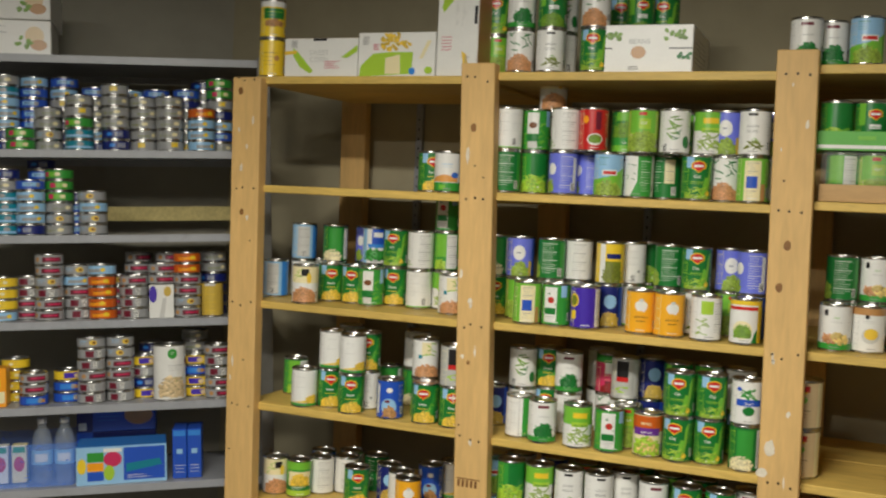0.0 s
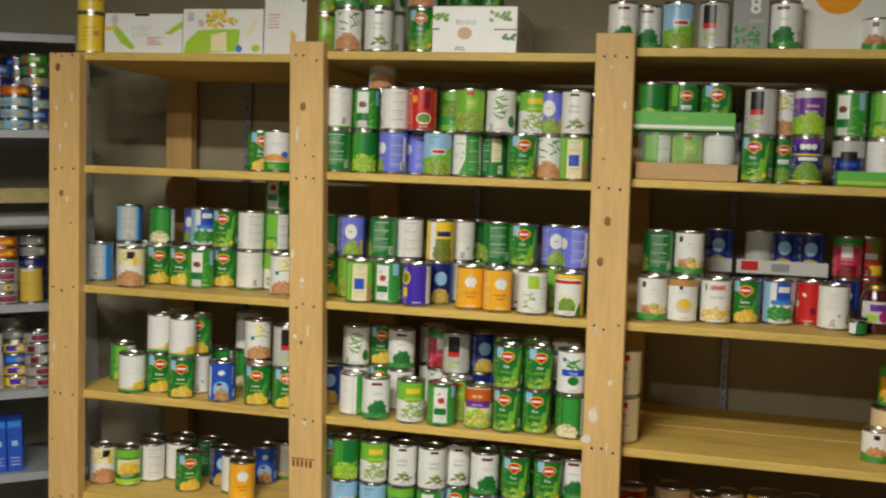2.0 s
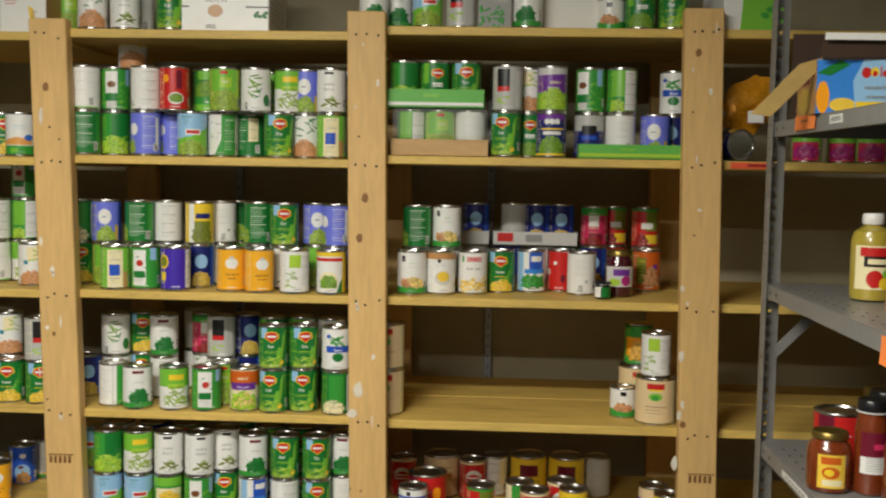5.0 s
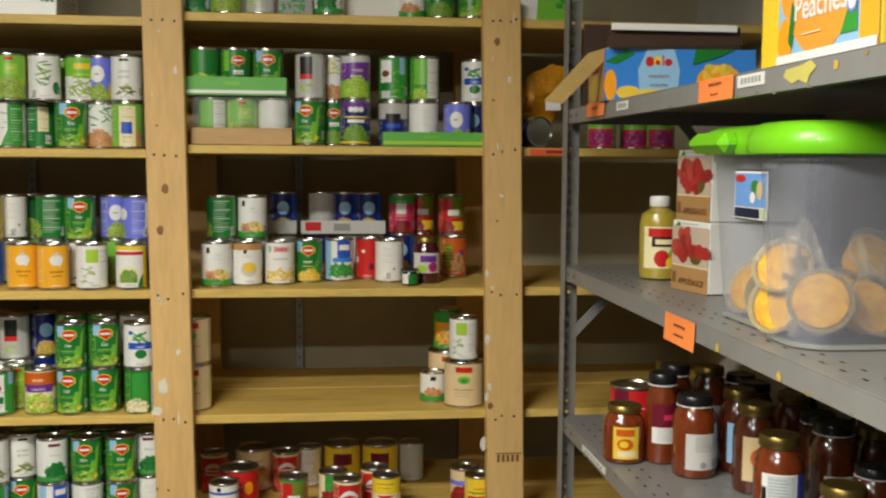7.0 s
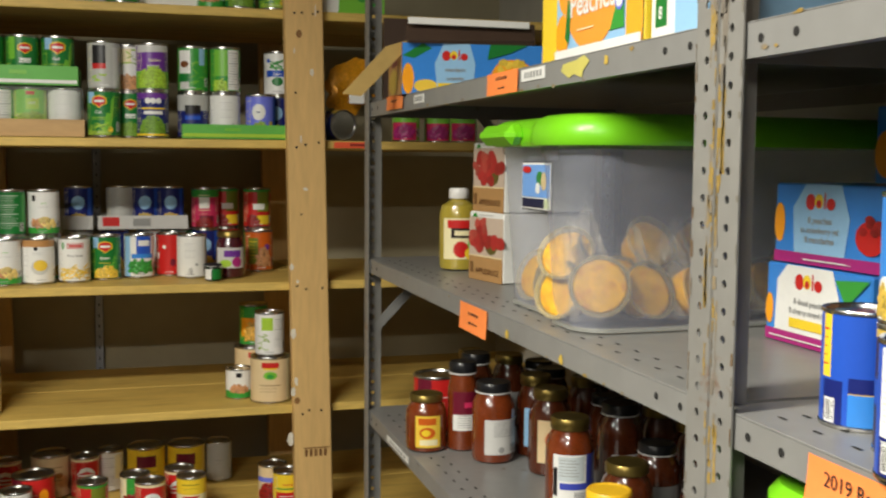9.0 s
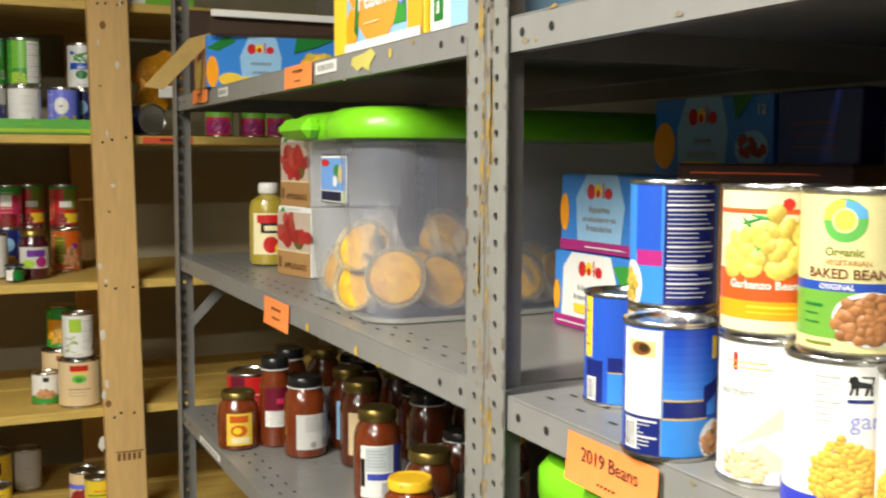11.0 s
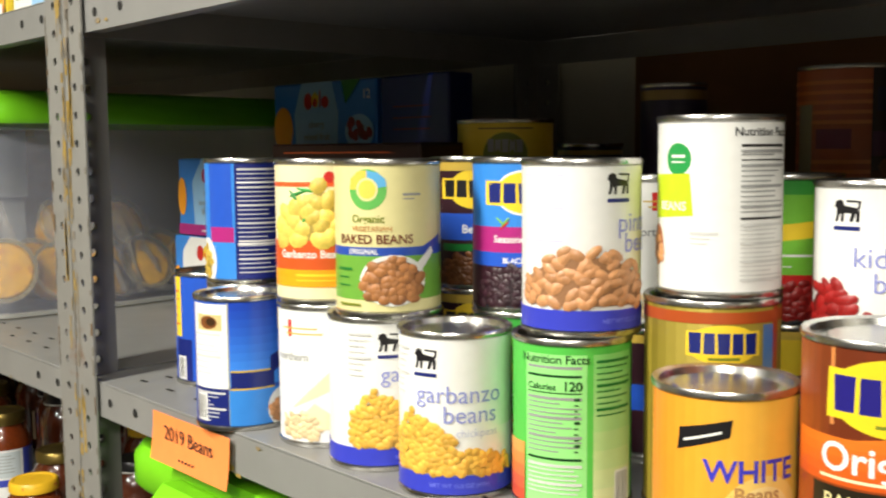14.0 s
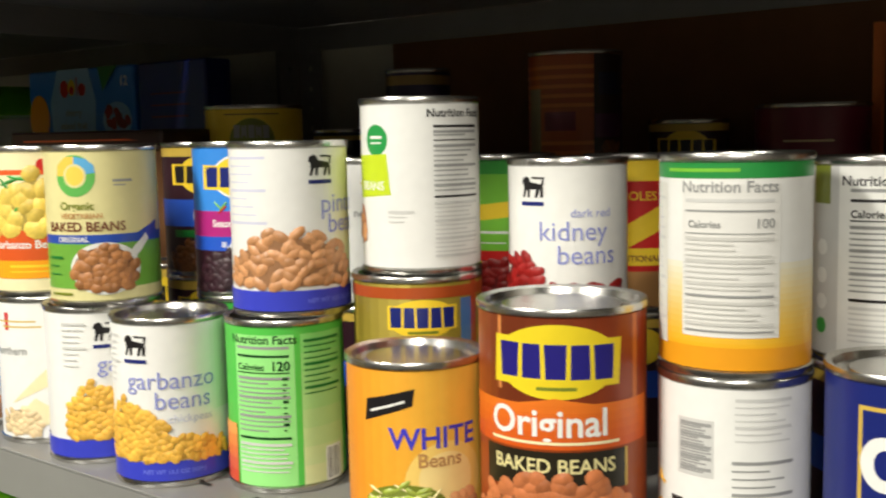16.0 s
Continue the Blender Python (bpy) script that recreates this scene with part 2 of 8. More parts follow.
# smears of white paint on the uprights and a lumber stamp
for x, z, w, h in ((0.838, 1.165, 0.02, 0.03), (0.835, 1.33, 0.012, 0.02), (0.05, 1.06, 0.03, 0.05), (0.035, 1.00, 0.03, 0.03), (0.83, 0.90, 0.02, 0.045), (0.838, 1.02, 0.014, 0.03), (-0.745, 1.72, 0.012, 0.05)):
    bm = bmesh.new()
    n = 11
    bm.faces.new([bm.verts.new((x + w * (0.6 + 0.4 * random.random()) * math.cos(6.283 * k / n) / 2, FRONT - 0.0012, z + h * (0.6 + 0.4 * random.random()) * math.sin(6.283 * k / n) / 2)) for k in range(n)][::1])
    part("paint_smear", bm, PAINT_WORN, unit, "smear of old white paint")
for cx, cz in ((0.898, 0.862), (-0.70, 0.86)):
    bm = bmesh.new()
    for k in range(5):
        add_quad(bm, [(cx - 0.032 + k * 0.012, FRONT - 0.001, cz - 0.009), (cx - 0.025 + k * 0.012, FRONT - 0.001, cz - 0.009), (cx - 0.025 + k * 0.012, FRONT - 0.001, cz + 0.009), (cx - 0.032 + k * 0.012, FRONT - 0.001, cz + 0.009)])
    add_quad(bm, [(cx - 0.035, FRONT - 0.001, cz + 0.011), (cx + 0.03, FRONT - 0.001, cz + 0.011), (cx + 0.03, FRONT - 0.001, cz + 0.014), (cx - 0.035, FRONT - 0.001, cz + 0.014)])
    part("lumber_stamp", bm, STAMP, unit, "faded ink stamp")


def wall_bar(x, z0, z1):
    b = thing("wall_bracket_bar", "slotted zinc bracket bar screwed upright to the wall", "bracket", "wall bracket bars")
    bm = box(x - 0.012, x + 0.012, BACK_Y - 0.02, BACK_Y - 0.002, z0, z1, bevel=0.002)
    part("bar", bm, STEEL_BAR, b)
    bm = bmesh.new()
    k = z0 + 0.03
    while k < z1 - 0.03:
        add_box(bm, x - 0.0016, x + 0.0016, BACK_Y - 0.0215, BACK_Y - 0.02, k, k + 0.009)
        k += 0.032
    part("slot_strip", bm, HOLE, b)["kind"] = "stuff"


wall_bar(-1.21, 0.9, 1.92)
wall_bar(-0.42, 0.9, 1.9)
wall_bar(0.363, 0.9, 1.9)

# ---- grey steel racks ----
def flange(bm, place, width, height, pitch=0.0254, hole=0.0042, z0=0.05):
    """A steel strip with a round hole at every pitch; place(u, z) gives a point on it."""
    z = 0.0
    quad = lambda a, b, c, d: add_quad(bm, [place(*a), place(*b), place(*c), place(*d)])
    quad((0, 0), (width, 0), (width, z0), (0, z0))
    z = z0
    while z < height - pitch:
        cu, cz = width / 2, z + pitch / 2
        sq = [(0, z), (cu, z), (width, z), (width, cz), (width, z + pitch), (cu, z + pitch), (0, z + pitch), (0, cz)]
        ring = [(cu + hole * math.cos(math.radians(225 + 45 * k)), cz + hole * math.sin(math.radians(225 + 45 * k))) for k in range(8)]
        for k in range(8):
            quad(sq[k], sq[(k + 1) % 8], ring[(k + 1) % 8], ring[k])
        z += pitch
    quad((0, z), (width, z), (width, height), (0, height))


def upright(parent, x, y, sx, sy, height, mats, stain=False):
    """An angle-iron upright with its corner at (x, y); the flanges run along +-y (front) and +-x (side)."""
    bm = bmesh.new()
    w, t = 0.038, 0.0018
    flange(bm, lambda u, z: (x, y + sy * u, z), w, height)
    flange(bm, lambda u, z: (x + sx * u, y, z), w, height)
    bmesh.ops.recalc_face_normals(bm, faces=bm.faces)
    ob = part("upright", bm, mats, parent)
    s = ob.modifiers.new("thickness", "SOLIDIFY")
    s.thickness, s.offset = t, 0
    return ob


def rack_shelf(parent, x0, x1, y0, y1, z, lip=0.032):
    """A pressed steel shelf with turned-down edges; z is its top."""
    t = 0.0016
    bm = bmesh.new()
    add_box(bm, x0, x1, y0, y1, z - t, z, bevel=0.0006)
    sh = part("shelf", bm, GREY, parent)
    for a in ((x0, x0 + t, y0, y1), (x1 - t, x1, y0, y1), (x0 + t, x1 - t, y0, y0 + t), (x0 + t, x1 - t, y1 - t, y1)):
        part("turned_edge", box(*a, z - lip, z - t - 0.0002), GREY, sh)
    part("folded_lip", box(x0 + t, x0 + 0.014, y0 + 0.04, y1 - 0.04, z - lip, z - lip + t), GREY, sh)
    hb = bmesh.new()
    for yy in (y0 + 0.055, y0 + 0.105, y1 - 0.055, y1 - 0.105):
        add_disc(hb, (x0, yy, z - lip * 0.5), 0.0042, "-x", 10, 0.0007)
    part("hole_strip", hb, HOLE, sh)["kind"] = "stuff"
    hb = bmesh.new()
    yy = y0 + 0.06
    while yy < y1 - 0.05:
        for xx in (x0 + 0.03, x0 + 0.055):
            c = (xx, yy, z)
            add_quad(hb, [(c[0] - 0.0018, c[1] - 0.006, z + 0.0006), (c[0] + 0.0018, c[1] - 0.006, z + 0.0006), (c[0] + 0.0018, c[1] + 0.006, z + 0.0006), (c[0] - 0.0018, c[1] + 0.006, z + 0.0006)])
        yy += 0.05
    part("slot_strip", hb, HOLE, sh)["kind"] = "stuff"
    return sh


MX = 0.974
rack = thing("metal_rack", "grey enamelled steel angle rack with chipped yellowed edges, holding jars", "shelf unit", "steel racks")
rack2 = thing("metal_rack", "grey enamelled steel angle rack loaded with cans of beans", "shelf unit", "steel racks")
RX = 1.60
for r, ya, yb in ((rack, 0.8605, 2.372), (rack2, -0.42, 0.857)):
    for x, sx in ((MX, 1), (RX, -1)):
        upright(r, x, ya, sx, 1, 2.35, GREY_POST)
        upright(r, x, yb, sx, -1, 2.35, GREY_POST)
    for z in (1.722 if r is rack else 1.717, 1.370, 1.020, 0.62, 0.15):
        rack_shelf(r, MX + 0.004, RX - 0.004, ya + 0.003, yb - 0.003, z)
# yellowed paint runs on the paired uprights
bm = bmesh.new()
random.seed(5)
for k in range(110):
    z = 0.9 + 1.1 * k / 110
    y = 0.8605 + random.uniform(0.0004, 0.0015)
    if random.random() < 0.62:
        add_box(bm, MX - 0.0017, MX - 0.0012, y, y + random.uniform(0.001, 0.0045), z + random.uniform(-0.006, 0.004), z + random.uniform(0.006, 0.016))
part("chipped_paint", bm, YELLOWED, rack, "yellowed chipped paint along the edge")["kind"] = "stuff"
bm = bmesh.new()
for k in range(110):
    z = 0.9 + 1.1 * k / 110
    y = 0.857 - random.uniform(0.0004, 0.0015)
    if random.random() < 0.62:
        add_box(bm, MX - 0.0017, MX - 0.0012, y - random.uniform(0.001, 0.006), y, z + random.uniform(-0.006, 0.004), z + random.uniform(0.006, 0.016))
part("chipped_paint", bm, YELLOWED, rack2, "yellowed chipped paint along the edge")["kind"] = "stuff"
for r, ya, sg in ((rack, 0.8605 + 0.038, -1), (rack2, 0.857 - 0.038, 1)):
    bm = bmesh.new()
    for k in range(60):
        z = 0.9 + 1.1 * k / 60
        if random.random() < 0.45:
            u, v = ya + sg * 0.0004, ya + sg * random.uniform(0.0012, 0.0040)
            add_box(bm, MX - 0.0016, MX - 0.0012, min(u, v), max(u, v), z, z + random.uniform(0.004, 0.020))
    part("rust_edge", bm, RUST, r, "brown rust specks along the edge")["kind"] = "stuff"
# long runs of yellowed paint down the pair of uprights
for r, y0, sg in ((rack, 0.8605, 1), (rack2, 0.857, -1)):
    bm = bmesh.new()
    for k in range(16):
        z0, w, n = random.uniform(0.95, 1.9), random.uniform(0.003, 0.009), 7
        h, c = random.uniform(0.02, 0.09), y0 + sg * random.uniform(0.006, 0.012)
        left = [(MX - 0.0013, c - w / 2 * random.uniform(0.3, 1.0), z0 + h * i / n) for i in range(n + 1)]
        right = [(MX - 0.0013, c + w / 2 * random.uniform(0.3, 1.0), z0 + h * i / n) for i in range(n + 1)]
        bm.faces.new([bm.verts.new(p) for p in right + left[::-1]])
    part("paint_run", bm, YELLOWED, r, "run of yellowed paint on the upright")["kind"] = "stuff"

for r, ya, yb in ((rack, 0.95, 2.3), (rack2, -0.2, 0.8)):
    for z in (1.72, 1.368, 1.018):
        bm = bmesh.new()
        for k in range(16):
            cy, cz, s = random.uniform(ya, yb), z - random.choice((0.003, 0.026, 0.027, 0.029)) - random.uniform(0, 0.002), random.uniform(0.0015, 0.0045)
            bm.faces.new([bm.verts.new((MX + 0.0032, cy - s * 1.5 * math.cos(j * 0.785) * random.uniform(0.6, 1.1), cz + s * 0.7 * math.sin(j * 0.785) * random.uniform(0.6, 1.1))) for j in range(8)])
        part("chipped_edge", bm, YELLOWED if z > 1.3 else RUST, r, "yellow and brown chips on the shelf edge")["kind"] = "stuff"


def brace(r, a, b, w=0.022):
    a, b = Vector(a), Vector(b)
    d = b - a
    q = d.to_track_quat("Z", "Y").to_matrix().to_4x4()
    bm = box(-0.0012, 0.0012, -w / 2, w / 2, 0, d.length, bevel=0.0004)
    ob = part("brace", bm, GREY, r)
    ob.matrix_local = Matrix.Translation(a) @ q


brace(rack, (MX + 0.02, 2.372, 1.20), (MX + 0.16, 2.374, 1.345))
brace(rack, (1.25, 2.376, 1.70), (1.48, 2.376, 1.45))

# ---- the slanting tuna rack ----
LU = Vector((0.538, 0.402, 0.030)).normalized()
LW = (Vector((-0.045, 0.025, 1.0)) - Vector((-0.045, 0.025, 1.0)).dot(LU) * LU).normalized()
LV = LW.cross(LU)
LM = Matrix((LU, LV, LW)).transposed().to_4x4()
LM.translation = Vector((-1.680, 2.832, 1.722))
# in its own frame: x along the front, y to the back, z up; the second shelf's front edge lies at z = 0
tuna_rack = thing("metal_rack", "light grey steel rack with stacked tuna and meat cans", "shelf unit", "steel racks", m=LM)
LSH = (0.290, 0.0, -0.263, -0.528, -0.790, -1.043, -1.35)
for z in LSH:
    bm = bmesh.new()
    add_box(bm, -1.75, 0.14, 0.0, 0.44, z - 0.003, z, bevel=0.001)
    add_box(bm, -1.75, 0.14, -0.0015, 0.0015, z - 0.024, z, bevel=0.0005)
    add_box(bm, -1.75, 0.14, 0.437, 0.44, z - 0.024, z - 0.0035)
    part("shelf", bm, mat("light_grey_enamel", srgb(158, 160, 165), 0.4, vary=0.08, scale=5, dark=srgb(120, 112, 100), dark_at=(0.66, 0.76)), tuna_rack)
for x in (0.10, -1.75):
    for y in (0.0, 0.41):
        part("upright", box(x, x + 0.04, y - 0.004, y + 0.034, -1.68, 0.36 if x < 0 else 0.30, bevel=0.002), GREY_POST, tuna_rack)
part("tape_strip", box(-0.50, 0.08, 0.425, 0.430, -0.215, -0.165), mat("old_masking_tape", srgb(196, 180, 120), 0.8, vary=0.2, scale=15), tuna_rack, "yellowed printed shelf tape")

# ---- cans: a steel tin with a printed wrap ----
C = dict(w=(234, 233, 228), k=(28, 26, 28), grey=(150, 150, 148), lgrey=(205, 204, 200), dg=(26, 120, 50), g=(56, 152, 58), lg=(120, 190, 60), lime=(168, 205, 62), olive=(120, 130, 40),
         y=(240, 205, 50), cream=(238, 226, 180), o=(250, 164, 30), o2=(246, 172, 48), o3=(248, 190, 84), dor=(205, 95, 25), r=(200, 36, 34), maroon=(110, 22, 45), pink=(205, 50, 95), mag=(170, 40, 120), b=(38, 84, 190), db=(24, 36, 110),
         lav=(112, 122, 224), lb=(150, 195, 230), sky=(56, 134, 218), teal=(20, 130, 150), pur=(110, 50, 150), vio=(70, 45, 170), br=(120, 72, 35), tan=(190, 140, 85), beige=(226, 200, 155), gold=(206, 174, 74),
         bean=(206, 148, 100), sage=(116, 152, 64), chick=(236, 182, 74), corn=(238, 200, 70), pea=(118, 160, 48), gbean=(150, 178, 66), dred=(150, 28, 26), blackb=(50, 24, 34), potato=(228, 200, 120), mint=(176, 226, 150), khaki=(220, 211, 152), steel=(185, 185, 180), copper=(170, 75, 30))
TIN = mat("tin_steel", (0.62, 0.61, 0.58), 0.26, 1.0, vary=0.06, scale=30)


def ink(c):
    if not isinstance(c, str):
        return mat("print_%d_%d_%d" % tuple(c), srgb(*c), 0.34, vary=0.035, scale=25, bump=0.01)
    return mat("print_" + c, srgb(*C[c]), 0.34, vary=0.035, scale=25, bump=0.01)


def food(c):
    if not isinstance(c, str):
        return mat("food_%d_%d_%d" % tuple(c), srgb(*c), 0.4, vary=0.1, scale=60, islands=0.9)
    return mat("food_" + c, srgb(*C[c]), 0.4, vary=0.1, scale=60, islands=0.9)


GLYPHS = {}


def glyphs(text, bold):
    """Triangles of a line of writing, one unit high, centred."""
    if (text, bold) not in GLYPHS:
        cu = bpy.data.curves.new("line", "FONT")
        cu.body, cu.align_x, cu.resolution_u, cu.offset = text, "CENTER", 3, 0.018 if bold else 0.0
        ob = new("line", cu)
        me = ob.evaluated_get(bpy.context.evaluated_depsgraph_get()).to_mesh()
        bm = bmesh.new()
        bm.from_mesh(me)
        bmesh.ops.triangulate(bm, faces=bm.faces)
        xs = [v.co.x for v in bm.verts]
        k = min(xs) + 0.23
        while k < max(xs):
            bmesh.ops.bisect_plane(bm, geom=list(bm.verts) + list(bm.edges) + list(bm.faces), plane_co=(k, 0, 0), plane_no=(1, 0, 0))
            k += 0.23
        bmesh.ops.triangulate(bm, faces=bm.faces)
        bm.verts.index_update()
        GLYPHS[text, bold] = ([tuple(v.co) for v in bm.verts], [tuple(v.index for v in f.verts) for f in bm.faces])
        bm.free()
        bpy.data.objects.remove(ob)
    return GLYPHS[text, bold]


class Wrap:
    """Prints on a round wall: places are (arc, height) in metres, arc 0 to the front (-y)."""

    def __init__(self, r, m=None):
        self.r, self.bm, self.mats, self.lift, self.m = r, bmesh.new(), [], 0.0, m

    def at(self, s, z, up=0.0):
        if self.m is not None:
            return self.m @ Vector((s, z, self.lift + up * 0.3))
        a, r = s / self.r, self.r + self.lift + up
        return (r * math.sin(a), -r * math.cos(a), z)

    def slot(self, m):
        if m not in self.mats:
            self.mats.append(m)
        return self.mats.index(m)

    def rect(self, s0, s1, z0, z1, m):
        n = max(1, int(abs(s1 - s0) / self.r / 0.05))
        mi = self.slot(m)
        lo = [self.bm.verts.new(self.at(s0 + (s1 - s0) * i / n, z0)) for i in range(n + 1)]
        hi = [self.bm.verts.new(self.at(s0 + (s1 - s0) * i / n, z1)) for i in range(n + 1)]
        for i in range(n):
            self.bm.faces.new((lo[i], lo[i + 1], hi[i + 1], hi[i])).material_index = mi

    def blob(self, s, z, w, h, m, n=18, dome=0.0, turn=0.0):
        mi, c, d = self.slot(m), math.cos(turn), math.sin(turn)
        mid = self.bm.verts.new(self.at(s, z, dome))
        steps = 2 if dome else max(2, int(max(w, h) / 0.005) + 1)
        n = n if dome else max(n, int(max(w, h) * 3.14 / 0.003))
        rings = []
        for k in range(1, steps + 1):
            f = k / steps
            ring = []
            for i in range(n):
                a = 2 * math.pi * i / n
                x, y = f * w / 2 * math.cos(a), f * h / 2 * math.sin(a)
                ring.append(self.bm.verts.new(self.at(s + c * x - d * y, z + d * x + c * y, dome * (1 - f * f))))
            rings.append(ring)
        for i in range(n):
            j = (i + 1) % n
            self.bm.faces.new((mid, rings[0][i], rings[0][j])).material_index = mi
            for p, q in zip(rings, rings[1:]):
                self.bm.faces.new((p[i], q[i], q[j], p[j])).material_index = mi

    def shape(self, pts, m):
        mi = self.slot(m)
        cx, cz = sum(p[0] for p in pts) / len(pts), sum(p[1] for p in pts) / len(pts)
        wide = max(p[0] for p in pts) - min(p[0] for p in pts)
        if self.m is None and wide > 0.006:
            cut = max(2, int(wide / 0.0025))
            pts = [(a[0] + (b[0] - a[0]) * k / cut, a[1] + (b[1] - a[1]) * k / cut) for a, b in zip(pts, pts[1:] + pts[:1]) for k in range(cut)]
        else:
            cut = 1
        mid = self.bm.verts.new(self.at(cx, cz))
        rings = [[self.bm.verts.new(self.at(cx + (x - cx) * k / cut, cz + (y - cz) * k / cut)) for x, y in pts] for k in range(1, cut + 1)]
        for i in range(len(pts)):
            j = (i + 1) % len(pts)
            self.bm.faces.new((mid, rings[0][i], rings[0][j])).material_index = mi
            for p, q in zip(rings, rings[1:]):
                self.bm.faces.new((p[i], q[i], q[j], p[j])).material_index = mi

    def text(self, line, s, z, size, m, bold):
        mi = self.slot(m)
        co, tris = glyphs(line, bold)
        vs = [self.bm.verts.new(self.at(s + x * size, z + y * size)) for x, y, _ in co]
        for t in tris:
            try:
                self.bm.faces.new([vs[i] for i in t]).material_index = mi
            except ValueError:
                pass


def tin_mesh(r, h, ribs=False):
    """Rims, ends with their rings, and the seam of a tin."""
    prof = [(0.0, 0.003), (r * 0.72, 0.003), (r * 0.75, 0.0045), (r * 0.9, 0.0045), (r * 0.93, 0.001), (r + 0.0006, 0.0), (r + 0.0012, 0.0012), (r + 0.001, 0.0034), (r - 0.0006, 0.0044)]
    top = [(a, h - b) for a, b in reversed(prof)]
    if ribs:
        mid = [(r - 0.0006 - (0.0012 if i % 2 else 0), 0.03 + (h - 0.06) * i / 12) for i in range(13)]
    else:
        mid = [(r - 0.0006, h * 0.5)]
    line = prof + mid + top
    bm, n = bmesh.new(), 28
    rings = [[bm.verts.new((a * math.sin(2 * math.pi * i / n), -a * math.cos(2 * math.pi * i / n), z)) for i in range(n)] if a > 0 else [bm.verts.new((0, 0, z))] for a, z in line]
    for p, q in zip(rings, rings[1:]):
        for i in range(n):
            j = (i + 1) % n
            if len(p) == 1:
                bm.faces.new((p[0], q[j], q[i]))
            elif len(q) == 1:
                bm.faces.new((p[i], p[j], q[0]))
            else:
                bm.faces.new((p[i], p[j], q[j], q[i]))
    return bm


KINDS, MADE, TINS = {}, {}, {}
STD = (0.0368, 0.1115)


def kind(name, label, base, *ops, size=STD, bare=(0.05, 0.05)):
    if size == STD and "back" not in name and "lines" not in name:
        c = "lgrey" if base in ("w", "cream", "lb", "lgrey", "beige", "khaki") else "lime" if base in ("dg", "g", "olive") else "cream"
        ops = (("bars", -66, 36, 0.12, 0.92, 13, c), ("code", 70, 0.2), ("bars", 66, 30, 0.42, 0.92, 8, c), ("pan", -46, 1.5, 0.0, 1.0, c)) + ops + (("bars", 4, 36, 0.035, 0.075, 1, "w" if c != "lgrey" else "grey"),)
    KINDS[name] = (label, base, ops, size, bare)


